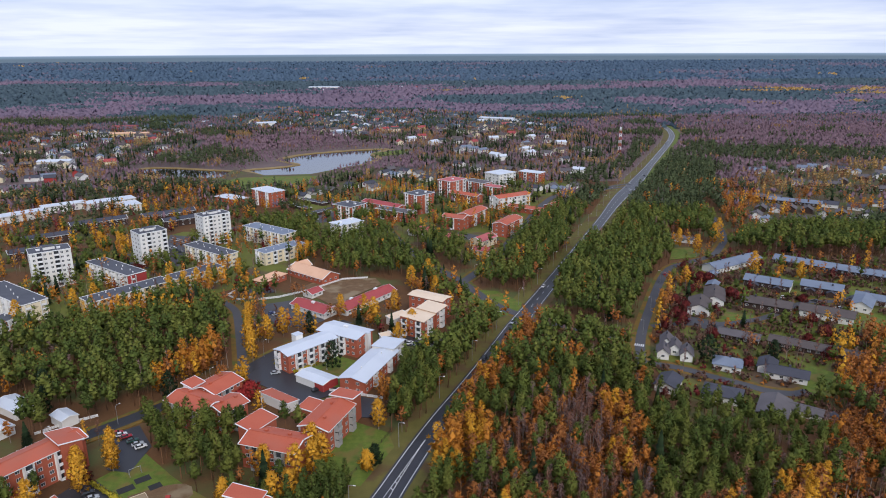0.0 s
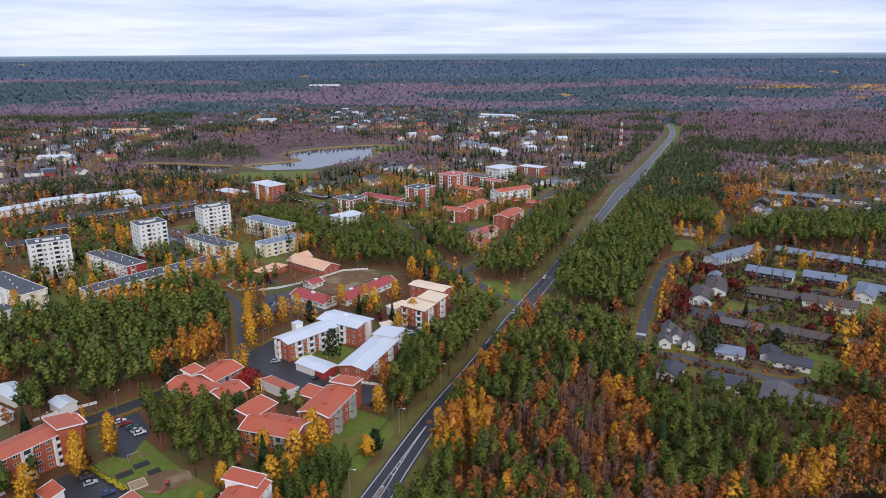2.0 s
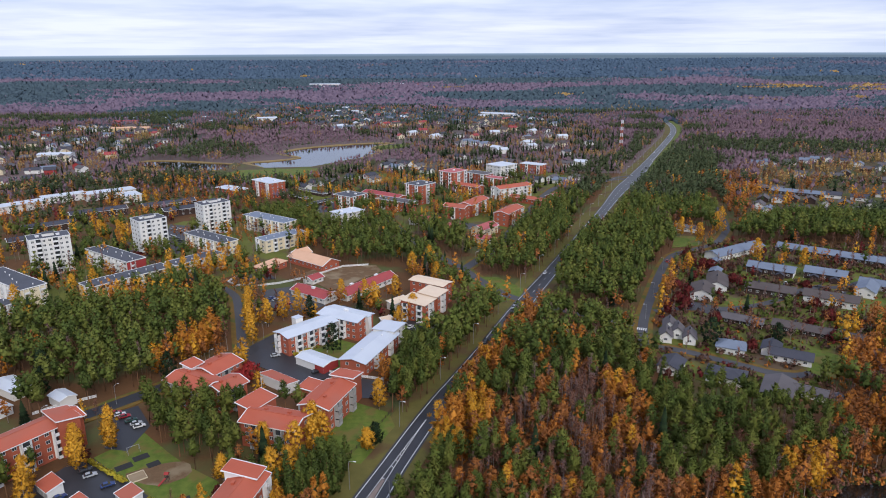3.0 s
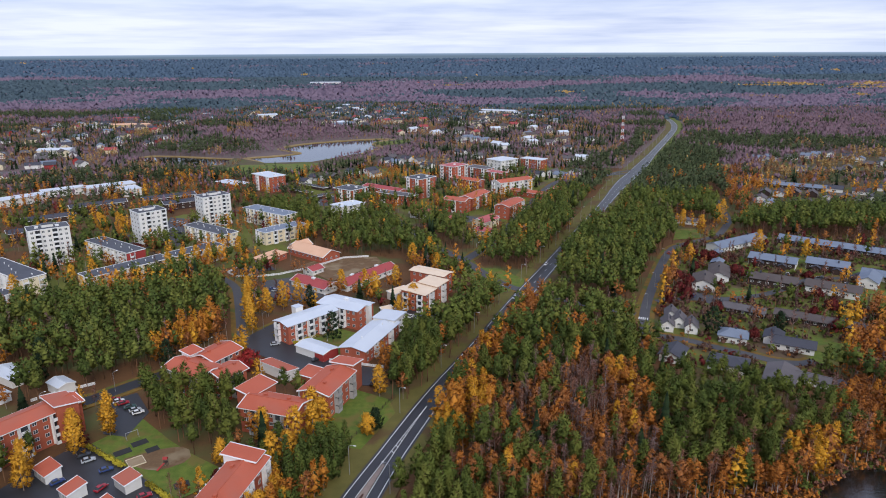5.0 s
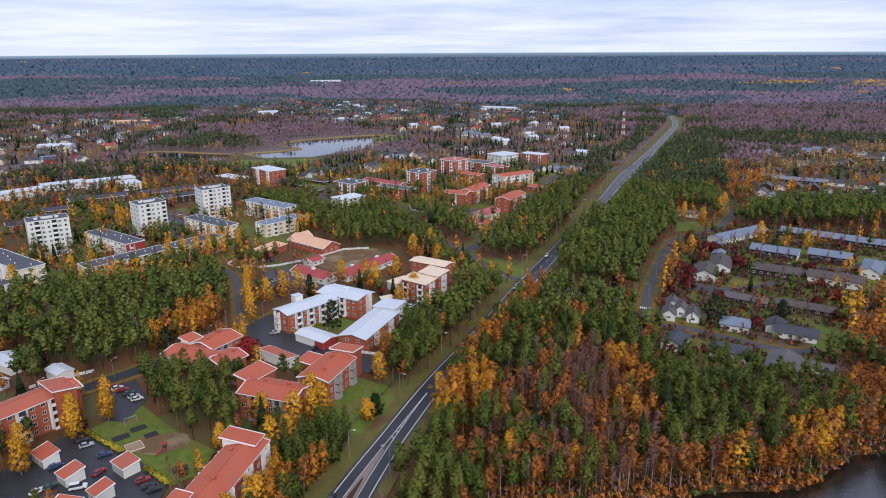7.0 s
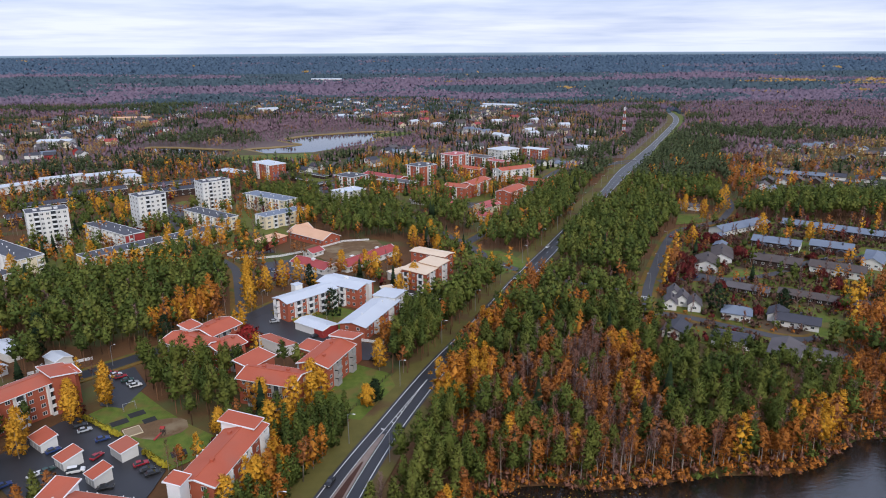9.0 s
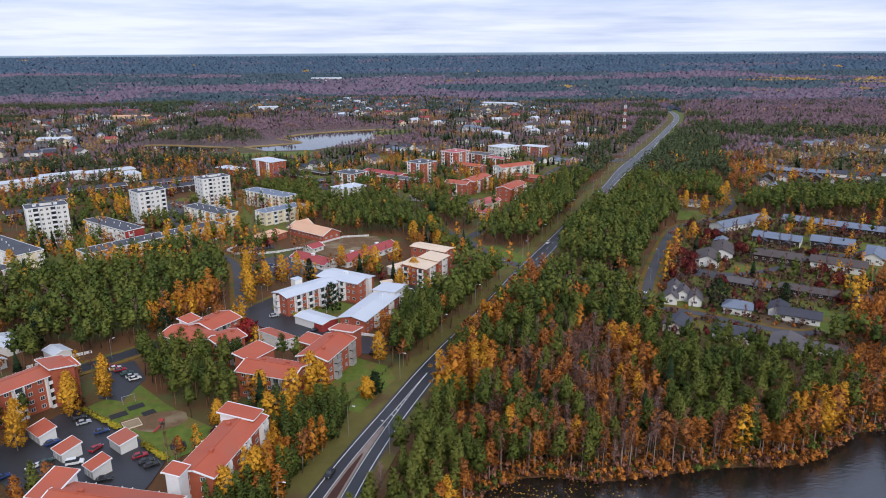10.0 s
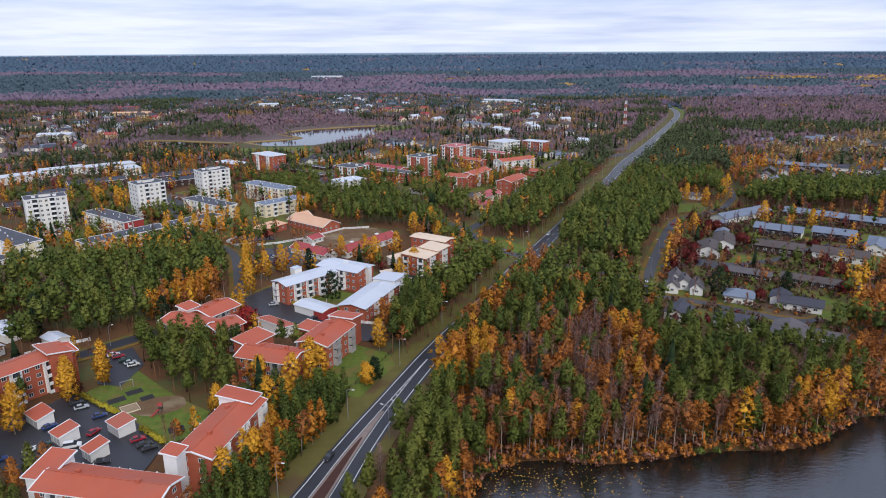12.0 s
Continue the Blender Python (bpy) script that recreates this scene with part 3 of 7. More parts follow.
def roof_mesh(L, W, h, rise, kind, over, thick=0.22):
    bm = bmesh.new()
    l = L / 2 + over
    if kind == "gable":
        k = rise / (W / 2)
        y = W / 2 + over
        ze, zr = h - k * over + 0.02, h + rise + 0.02
        prism(bm, [(-y, ze), (0, zr), (y, ze), (y, ze + thick), (0, zr + thick), (-y, ze + thick)][::-1], -l, l)
        bmesh.ops.recalc_face_normals(bm, faces=bm.faces[:])
        # standing ridge cap
        box(bm, -l, l, -0.15, 0.15, zr + thick - 0.05, zr + thick + 0.06)
    elif kind == "mono":
        k = rise / W
        y = W / 2 + over
        z0, z1 = h - k * over + 0.02, h + rise + k * over + 0.02
        prism(bm, [(-y, z0), (y, z1), (y, z1 + thick), (-y, z0 + thick)], -l, l)
        bmesh.ops.recalc_face_normals(bm, faces=bm.faces[:])
    elif kind == "hip":
        y = W / 2 + over
        run = min(y, l * 0.9)
        z0 = h - 0.05
        base = [bm.verts.new(c) for c in ((-l, -y, z0), (l, -y, z0), (l, y, z0), (-l, y, z0))]
        eave = [bm.verts.new((v.co.x, v.co.y, z0 + thick)) for v in base]
        r = [bm.verts.new((-l + run, 0, z0 + thick + rise)), bm.verts.new((l - run, 0, z0 + thick + rise))]
        bm.faces.new(base[::-1])
        for a in range(4):
            bm.faces.new((base[a], base[(a + 1) % 4], eave[(a + 1) % 4], eave[a]))
        bm.faces.new((eave[0], eave[1], r[1], r[0]))
        bm.faces.new((eave[1], eave[2], r[1]))
        bm.faces.new((eave[2], eave[3], r[0], r[1]))
        bm.faces.new((eave[3], eave[0], r[0]))
    else:
        y = W / 2 + over
        box(bm, -l, l, -y, y, h + 0.02, h + 0.30)
    return bm


def fascia_mesh(L, W, h, rise, kind, over, thick=0.22):
    """White boards round a roof's edge, 3 cm proud of it."""
    bm = bmesh.new()
    l, y = L / 2 + over, W / 2 + over
    t, d = 0.03, 0.14
    if kind == "gable":
        k = rise / (W / 2)
        ze, zr = h - k * over + 0.02, h + rise + 0.02
        for s in (-1, 1):
            x0, x1 = (l - 0.30, l + t) if s > 0 else (-l - t, -l + 0.30)
            for e in (-1, 1):
                q = [(e * (y + t), ze - 0.10), (0, zr - 0.10), (0, zr + thick + 0.05), (e * (y + t), ze + thick + 0.05)]
                prism(bm, q, x0, x1)
            box(bm, -l - t, l + t, s * y - t, s * y + t, ze - 0.05, ze + thick + 0.02)
    elif kind == "mono":
        k = rise / W
        z0, z1 = h - k * over + 0.02, h + rise + k * over + 0.02
        for s in (-1, 1):
            x0, x1 = (l - 0.28, l + t) if s > 0 else (-l - t, -l + 0.28)
            prism(bm, [(-y, z0 - 0.06), (y, z1 - 0.06), (y, z1 + thick + 0.05), (-y, z0 + thick + 0.05)], x0, x1)
        box(bm, -l - t, l + t, -y - t, -y + t, z0 - 0.05, z0 + thick + 0.02)
        box(bm, -l - t, l + t, y - t, y + t, z1 - 0.25, z1 + thick + 0.03)
    else:
        for s in (-1, 1):
            box(bm, -l - t, l + t, s * y - 0.12 + s * t, s * y + 0.12 + s * t, h - 0.02, h + 0.46)
            box(bm, s * l - 0.12 + s * t, s * l + 0.12 + s * t, -y + 0.16, y - 0.16, h - 0.02, h + 0.46)
    bmesh.ops.recalc_face_normals(bm, faces=bm.faces[:])
    return bm


def vent_mesh(kind):
    bm = bmesh.new()
    if kind == "box":
        box(bm, -1.0, 1.0, -0.7, 0.7, 0, 0.9)
        box(bm, -1.15, 1.15, -0.85, 0.85, 0.9, 1.02)
    elif kind == "small":
        box(bm, -0.6, 0.6, -0.45, 0.45, -0.2, 0.7)
        box(bm, -0.68, 0.68, -0.53, 0.53, 0.7, 0.8)
    elif kind == "pipe":
        rod(bm, (0, 0, 0), (0, 0, 0.8), 0.22, 0.22, 8)
        rod(bm, (0, 0, 0.8), (0, 0, 1.0), 0.4, 0.1, 8)
    else:
        box(bm, -0.45, 0.45, -0.35, 0.35, -0.6, 1.1)
        box(bm, -0.52, 0.52, -0.42, 0.42, 1.1, 1.22)
    return bm


VENTS = {"box": bm_mesh("roof_vent", vent_mesh("box"), "white"), "pipe": bm_mesh("roof_vent", vent_mesh("pipe"), "white"), "chimney": bm_mesh("chimney", vent_mesh("chimney"), "dark_roof"), "red_box": bm_mesh("roof_vent", vent_mesh("small"), "orange_roof")}


def wing(root, x, y, L, W, yaw, h, storeys, wall, roof, kind="gable", rise=1.5, over=0.6, pane="flat", bay=3.4, balcony="", every=3, fascia="", vents="", n_vents=0, base=0.0, sides="all", gable_windows=True, plinth=""):
    """A rectangular wing of a building under root: wall with its windows and balconies, roof with its vents and boards."""
    FOOTPRINTS.append((x, y, L / 2, W / 2, yaw))
    here = root.matrix_basis.inverted() @ pose(x, y, base, 0, 0, yaw)
    body = part("wall", wall_mesh(L, W, h, rise, kind, wall), wall, root, m=here)
    cover = part("roof", roof_mesh(L, W, h, rise, kind, over), roof, root, m=here)
    if kind == "gable" and roof == "orange_roof" and L > 14 and math.hypot(x, y) < 320:
        bm = bmesh.new()
        box(bm, -L / 2 + 0.6, L / 2 - 0.6, -0.19, 0.19, h + rise + 0.22, h + rise + 0.36)
        part("ridge_cap", bm, "orange_roof", cover)
    if fascia:
        part("fascia", fascia_mesh(L, W, h, rise, kind, over), fascia, cover)
    if plinth:
        bm = bmesh.new()
        box(bm, -L / 2 - 0.05, L / 2 + 0.05, -W / 2 - 0.05, W / 2 + 0.05, -0.3, 0.6)
        part("plinth", bm, plinth, body)
    step = h / storeys if storeys else h
    for side, length, off in ((0, L, W / 2), (180, L, W / 2), (90, W, L / 2), (270, W, L / 2)):
        end = side in (90, 270)
        if end and not gable_windows:
            continue
        n = int((length - 0.8) // (bay if not end else max(bay, 4.0)))
        if balcony and not end and wall == "brick" and storeys >= 3 and every:
            for b in range(every // 2, n, every):
                bm = bmesh.new()
                box(bm, -1.95, 1.95, -0.02, 0.05, 0.1, h - 0.15)
                part("bay_panel", bm, "grey" if balcony == "grey" else "plaster", body, m=pose(0, 0, 0, 0, 0, side) @ pose((b - (n - 1) / 2) * (length - 1.2) / n, -off, 0))
        for s in range(storeys):
            for b in range(n):
                px = (b - (n - 1) / 2) * (length - 1.2) / n
                turn = pose(0, 0, 0, 0, 0, side)
                if balcony and not end and every and b % every == every // 2:
                    part("balcony", BALCONIES[balcony], (), body, m=turn @ pose(px, -off - 0.01, s * step + 0.25))
                elif balcony and end and every < 3 and b % 2 == 0:
                    part("balcony", BALCONIES[balcony], (), body, m=turn @ pose(px, -off - 0.01, s * step + 0.25))
                else:
                    part("window", (WINDOWS if math.hypot(x, y) < 420 else FAR_WINDOWS)[pane], (), body, m=turn @ pose(px, -off - 0.01, s * step + step * 0.55))
    rng = random.Random(int(abs(x * 7 + y * 13)))
    for k in range(n_vents):
        vx = (k - (n_vents - 1) / 2) * L / max(n_vents, 1) + rng.uniform(-0.8, 0.8)
        vy = rng.uniform(-0.22, 0.22) * W
        vz = h + 0.30 if kind in ("flat", "hip") else (h + rise * (1 - abs(vy) / (W / 2)) + 0.2 if kind == "gable" else h + rise * (vy / W + 0.5) + 0.2)
        if kind == "hip":
            vy, vz = 0.0, h + rise * 0.8
        part("chimney" if vents == "chimney" else "roof_vent", VENTS[vents], (), cover, m=pose(vx, vy, vz))
    return body


def house_root(name, x, y, label, category):
    ob = new(name)
    ob.matrix_basis = pose(x, y, 0)
    return tagged(ob, label, category)

# near apartment houses with orange metal roofs
ORANGE = dict(wall="brick", roof="orange_roof", fascia="white", balcony="white", every=3, bay=3.3, vents="red_box", n_vents=2)


def orange_house(label, wings, caps=(), screens="white"):
    root = house_root("apartment_building", wings[0][0], wings[0][1], label, "apartment building")
    for x, y, L, W, yaw, h, storeys, kind, rise in wings:
        wing(root, x, y, L, W, yaw, h, storeys, kind=kind, rise=rise, over=0.9, **{**ORANGE, "balcony": screens})
    for x, y, L, W, yaw, h, rise in caps:
        wing(root, x, y, L, W, yaw, h, 0, "white" if L < 6.5 else "brick", "orange_roof", "mono", rise, 0.7, fascia="white")
    return root


orange_house("four-storey red brick apartment house with orange metal roof and white balconies", [(-62.1, 165.9, 30.0, 10.3, 78.7, 11.6, 4, "gable", 1.4), (-81.2, 139.6, 32.0, 10.3, 169.1, 11.6, 4, "gable", 1.4)],
             [(-61.2, 179.4, 5.4, 10.2, 78.7, 12.75, 1.4), (-68.6, 149.0, 4.0, 3.6, 78.7, 14.3, 0.5), (-98.2, 145.5, 6.2, 9.4, -10.9, 12.2, 1.4)])
orange_house("long brick apartment house with orange roof and white balcony stacks", [(-142.6, 202.7, 36.0, 10.0, 56.4, 11.6, 4, "gable", 1.4)], [(-134.4, 212.6, 11.2, 7.2, 140.5, 12.8, 1.2)])
orange_house("brick apartment house with three orange-roofed wings", [(-99.6, 245.0, 20.4, 12.0, 150.0, 9.8, 3, "gable", 1.5), (-86.2, 242.2, 11.5, 10.4, 55.0, 9.6, 3, "gable", 1.4), (-95.0, 259.0, 14.5, 12.5, 60.0, 9.8, 3, "gable", 1.5)], [(-104.0, 255.5, 6.0, 5.0, 60.0, 11.6, 0.8)], "grey")
orange_house("brick apartment house with orange roof beside the lawn", [(-60.7, 216.3, 21.0, 11.8, 162.0, 9.6, 3, "gable", 1.6)], [(-70.0, 226.5, 12.0, 7.5, 60.0, 10.6, 1.0)], "grey")
orange_house("brick apartment house with orange roof and grey balconies over the lawn", [(-44.8, 233.0, 20.5, 11.6, 70.0, 9.8, 3, "gable", 1.6)], [(-39.5, 246.5, 9.5, 7.0, 160.0, 11.0, 0.9), (-52.5, 242.5, 8.0, 7.0, 70.0, 8.2, 0.8)], "grey")

# sheds and garages of the orange-roofed court


def shed(label, x, y, L, W, yaw, h, roof, wall="plaster", rise=0.7, kind="mono", fascia="white", doors=0):
    root = house_root("garage", x, y, label, "garage")
    body = wing(root, x, y, L, W, yaw, h, 0, wall, roof, kind, rise, 0.35, fascia=fascia)
    for k in range(doors):
        bm = bmesh.new()
        w = L / doors - 0.4
        px = (k - (doors - 1) / 2) * L / doors
        box(bm, px - w / 2, px + w / 2, -W / 2 - 0.04, -W / 2 - 0.005, 0.05, h - 0.5)
        part("garage_door", bm, "grey", body)
    return root


shed("white garage with an orange mono-pitched roof", -126.3, 187.0, 8.0, 5.0, 323.0, 2.9, "orange_roof", rise=1.1, doors=3)
shed("white garage with an orange roof in the court", -113.2, 177.2, 5.6, 5.8, 324.0, 2.9, "orange_roof", rise=1.1, doors=3)
shed("white garage with an orange roof beside parked cars", -100.0, 168.8, 5.0, 5.4, 324.0, 2.9, "orange_roof", rise=1.1, doors=3)
shed("white shed with an orange roof beside the hedge", -98.6, 181.8, 7.0, 5.2, 322.0, 3.2, "orange_roof", doors=1)
shed("long white garage with an orange roof beside the car park", -69.7, 258.6, 17.0, 6.0, 143.7, 3.4, "orange_roof", rise=0.9, doors=4)
carport = shed("low white carport with a pale metal roof and red front", -57.3, 277.5, 17.2, 9.0, 144.5, 3.5, "white_roof", rise=0.8, kind="gable")
bm = bmesh.new()
prism(bm, [(-4.55, 0.05), (4.55, 0.05), (4.55, 3.45), (0, 4.2), (-4.55, 3.45)], -8.72, -8.62)
box(bm, -8.55, -3.4, -4.62, -4.52, 0.05, 3.4)
box(bm, -8.55, -3.4, 4.52, 4.62, 0.05, 3.4)
part("red_front", bm, "redwood", carport, "red boarded front", pose(0, 0, 0, 0, 0, 144.5))
for x, y, L, W, yaw in ((-176.0, 237.0, 14.0, 7.0, 150.0), (-178.5, 254.0, 16.0, 9.0, 150.0), (-153.0, 244.5, 9.0, 6.5, 145.0)):
    shed("white shed with a pale metal roof under the pines", x, y, L, W, yaw, 3.4, "white_roof", rise=1.0, kind="gable")

# brick houses with pale roofs
root = house_root("apartment_building", -64.8, 301.6, "three-storey L-shaped brick apartment house with pale metal roof", "apartment building")
wing(root, -66.0, 300.5, 28.0, 10.6, 47.0, 9.2, 3, "brick", "white_roof", "gable", 1.0, 0.8, balcony="white", every=2, bay=3.2)
wing(root, -49.5, 315.5, 24.0, 13.0, 150.0, 9.6, 3, "brick", "white_roof", "gable", 1.1, 0.8, balcony="white", every=3, bay=3.2, vents="box", n_vents=1)
wing(root, -71.5, 306.5, 4.0, 3.6, 47.0, 11.4, 0, "plaster", "white_roof", "flat", 0.0, 0.2)
wing(root, -39.8, 311.5, 2.4, 7.0, 60.0, 10.2, 3, "plaster", "white_roof", "flat", 0.0, 0.1, pane="small", bay=3.0)
root = house_root("apartment_building", -33.0, 286.0, "two-storey brick apartment house with long pale roof", "apartment building")
wing(root, -34.0, 284.0, 34.0, 12.0, 69.0, 6.4, 2, "brick", "white_roof", "gable", 1.3, 0.9, balcony="white", every=4, bay=3.4, vents="pipe", n_vents=2)
wing(root, -27.0, 304.0, 11.0, 13.0, 160.0, 7.4, 2, "plaster", "white_roof", "mono", 0.7, 0.5, bay=4.0)
root = house_root("apartment_building", -10.0, 342.0, "brick apartment house with stepped cream-coloured roofs", "apartment building")
wing(root, -14.0, 334.0, 12.0, 14.0, 62.0, 9.6, 3, "brick", "cream_roof", "mono", 1.0, 0.7, balcony="white", every=2, bay=3.4)
wing(root, -6.5, 344.5, 12.0, 11.0, 62.0, 10.2, 3, "brick", "cream_roof", "mono", 0.8, 0.7, balcony="white", every=2, bay=3.4)
wing(root, -8.0, 360.0, 22.0, 9.0, 148.0, 11.2, 3, "brick", "cream_roof", "gable", 0.6, 0.7, bay=3.6)
shed("low white outbuilding with a cream roof", -25.5, 349.0, 12.0, 5.5, 45.0, 3.6, "cream_roof")
shed("small white bin shelter with a cream roof", -30.0, 325.0, 6.0, 3.5, 30.0, 2.6, "cream_roof")

# day-care centre


def low_house(label, x, y, L, W, yaw, h, wall, roof, rise=2.0, kind="gable", vents="", n=0, storeys=1, pane="house", bay=4.0, over=0.7, category="house", name="house", fascia="white"):
    root = house_root(name, x, y, label, category)
    wing(root, x, y, L, W, yaw, h, storeys, wall, roof, kind, rise, over, pane=pane, bay=bay, vents=vents, n_vents=n, fascia=fascia if kind != "hip" and roof not in ("dark_roof", "grey_roof", "brown_roof", "blue_roof") else "")
    return root


low_house("white day-care wing with red tiled roof and skylights", -74.4, 365.5, 27.3, 10.5, 143.0, 3.2, "plaster", "red_roof", 2.0, vents="box", n=1, name="daycare_centre", category="day-care centre")
low_house("long white day-care building with red tiled roof", -46.6, 378.4, 43.0, 11.0, 54.0, 3.2, "plaster", "red_roof", 2.2, vents="box", n=2, name="daycare_centre", category="day-care centre")
low_house("small play shed with red roof", -80.0, 392.1, 9.0, 8.0, 54.0, 2.8, "plaster", "red_roof", 1.6, name="shed", category="shed")
low_house("brown school building with peach tiled hip roof", -86.0, 426.0, 34.0, 14.0, 141.0, 4.2, "brick", "peach_roof", 3.2, "gable", bay=4.0, name="school_building", category="school")
low_house("low peach-roofed annex beside the school", -112.0, 416.0, 20.0, 10.0, 60.0, 3.8, "brick", "peach_roof", 2.6, "hip", bay=4.0, name="school_building", category="school")
low_house("small peach-roofed pavilion beside the school", -97.0, 440.0, 11.0, 9.0, 51.0, 4.2, "brick", "peach_roof", 2.6, "gable", name="school_building", category="school")

# white tower blocks


def tower(label, x, y, L, W, yaw):
    root = house_root("tower_block", x, y, label, "tower block")
    wing(root, x, y, L, W, yaw, 23.6, 8, "plaster", "tar_roof", "flat", 0, 0.1, pane="flat", bay=3.1, balcony="white", every=3, fascia="white", vents="box", n_vents=2, plinth="brick")
    wing(root, x, y, 6.5, 4.5, yaw, 25.6, 0, "plaster", "tar_roof", "flat", 0, 0.2)
    return root


tower("white eight-storey tower block with stacked balconies, trees at its foot", -250.0, 414.0, 23.0, 14.0, 36.0)
tower("white eight-storey tower block with yellow edge and red shrubs", -206.0, 460.4, 19.0, 15.5, 45.0)
tower("white eight-storey tower block with brick ground floor", -177.7, 510.3, 22.0, 14.0, 43.5)


def slab(label, x, y, L, W, yaw, h, storeys, wall="plaster", roof="tar_roof", balcony="white", vents=6, end=""):
    root = house_root("apartment_building", x, y, label, "apartment building")
    wing(root, x, y, L, W, yaw, h, storeys, wall, roof, "flat", 0, 0.35, pane="wide", bay=4.2, balcony=balcony, every=2, fascia="white", vents="pipe", n_vents=vents)
    if end:
        for s in (-1, 1):
            c, q = math.cos(radians(yaw)), math.sin(radians(yaw))
            wing(root, x + s * c * (L / 2 + 0.2), y + s * q * (L / 2 + 0.2), 0.4, W + 0.4, yaw, h - 0.3, 0, end, roof, "flat", 0, 0.0)
    return root


slab("pale four-storey apartment slab with dark felt roof and white vents", -247.0, 367.5, 52.0, 13.5, 145.0, 11.0, 4, "plaster", end="cream")
slab("low pale apartment slab with dark felt roof", -243.0, 331.0, 34.0, 12.0, 66.0, 5.5, 2)
slab("long three-storey apartment slab with dark felt roof among birches", -186.8, 379.4, 48.5, 12.4, 50.5, 8.8, 3, "plaster", balcony="yellow", vents=9)
slab("three-storey apartment slab with dark felt roof and yellow trim", -158.3, 412.9, 33.5, 11.6, 51.0, 9.0, 3, "cream", balcony="white", vents=6)
slab("apartment slab with red gable ends and dark felt roof", -212.8, 420.7, 50.0, 12.0, 143.8, 9.8, 3, "plaster", vents=9, end="redwood")
slab("three-storey pale apartment slab with vented dark roof", -165.3, 464.1, 46.0, 12.0, 142.5, 9.0, 3, "cream", vents=9)
slab("four-storey cream apartment slab with blue-grey roof", -135.3, 511.8, 47.0, 12.8, 144.0, 11.0, 4, "cream", "blue_roof", "white", 7)
slab("three-storey cream apartment slab with blue-grey roof", -116.4, 468.1, 34.0, 12.0, 47.0, 8.8, 3, "cream", "blue_roof", "white", 5)

# brick houses in the middle of the town


def block(label, x, y, L, W, yaw, h, storeys, wall, roof, kind="gable", rise=1.5, vents="", n=0, fascia="white", balcony="white", every=3):
    root = house_root("apartment_building", x, y, label, "apartment building")
    wing(root, x, y, L, W, yaw, h, storeys, wall, roof, kind, rise, 0.6, bay=5.0, balcony=balcony, every=every, fascia=fascia, vents=vents, n_vents=n)
    return root


block("five-storey brick block with pale roof and white balconies", -169.3, 647.2, 30.0, 17.0, 137.0, 14.6, 5, "brick", "white_roof", "flat", 0, "box", 2)
block("low brick hall with flat pale roof", -208.0, 658.6, 33.0, 14.0, 146.0, 5.0, 1, "brick", "white_roof", "flat", 0, balcony="")
block("four-storey brick and white block with dark roof", -83.6, 589.8, 21.0, 18.0, 143.0, 12.8, 4, "brick", "tar_roof", "flat", 0, "box", 2, every=2)
block("long brick house with red roof", -55.0, 611.4, 45.0, 12.0, 141.0, 8.6, 3, "brick", "red_roof", "gable", 1.4)
block("brick house with flat grey roof and white balconies", -42.5, 585.1, 36.0, 11.0, 145.0, 8.6, 3, "brick", "grey_roof", "flat", 0, "pipe", 3)
block("white panel block with brick core and pale roof", -76.8, 524.0, 22.0, 14.0, 44.0, 13.0, 4, "plaster", "white_roof", "flat", 0, "box", 2)
block("six-storey brick tower with white balcony stacks and dark roof", -22.4, 614.2, 20.0, 18.0, 48.0, 17.6, 6, "brick", "tar_roof", "flat", 0, "box", 2, every=2)
block("six-storey brick block with pinkish roof", 8.8, 685.4, 22.0, 18.0, 48.0, 16.8, 5, "brick", "pink_roof", "flat", 0, "box", 1, every=2)
block("three-storey brick block with grey roof", 36.2, 705.8, 26.0, 14.0, 138.0, 11.0, 4, "brick", "grey_roof", "flat", 0)
block("low brick block with pinkish flat roof", 52.1, 685.3, 19.0, 11.0, 138.0, 9.6, 3, "brick", "pink_roof", "flat", 0)
block("white and brick block with pale roof", 62.8, 747.1, 26.0, 22.0, 42.0, 13.0, 4, "plaster", "white_roof", "flat", 0, "pipe", 2)
block("brick block with pale flat roof", 100.5, 767.6, 26.0, 13.0, 143.0, 10.0, 3, "brick", "white_roof", "flat", 0)
block("white three-storey block with orange roof", 63.2, 636.3, 38.0, 14.0, 33.0, 10.4, 3, "plaster", "orange_roof", "gable", 1.8, every=2)
block("low brick row with orange roof", 77.7, 609.7, 38.0, 11.0, 143.0, 4.6, 1, "brick", "orange_roof", "gable", 1.4, balcony="")
block("brick house with orange gable roof beside the row", 103.0, 620.0, 16.0, 12.0, 50.0, 5.0, 1, "brick", "orange_roof", "gable", 2.2, balcony="")
block("three-storey brick house with orange roof among golden birches", 52.0, 538.0, 30.0, 12.0, 60.0, 10.4, 3, "brick", "orange_roof", "gable", 1.7)
block("three-storey brick house with orange roof and white edges", 10.0, 554.0, 20.0, 12.0, 150.0, 10.0, 3, "brick", "orange_roof", "gable", 1.7)
block("brick wing with orange roof and white edges", 25.0, 571.0, 32.0, 12.0, 60.0, 10.4, 3, "brick", "orange_roof", "gable", 1.7)
block("low brick row with pale orange roof", 21.7, 658.3, 34.0, 10.0, 140.0, 7.6, 2, "brick", "orange_roof", "gable", 1.4)
low_house("house with pinkish red roof at the wood's edge", -17.5, 533.0, 18.0, 13.0, 155.0, 4.0, "plaster", "pink_roof", 2.8)
low_house("small brick house with pinkish red hip roof", 7.0, 512.0, 14.0, 11.0, 150.0, 4.0, "brick", "pink_roof", 2.6, "hip")
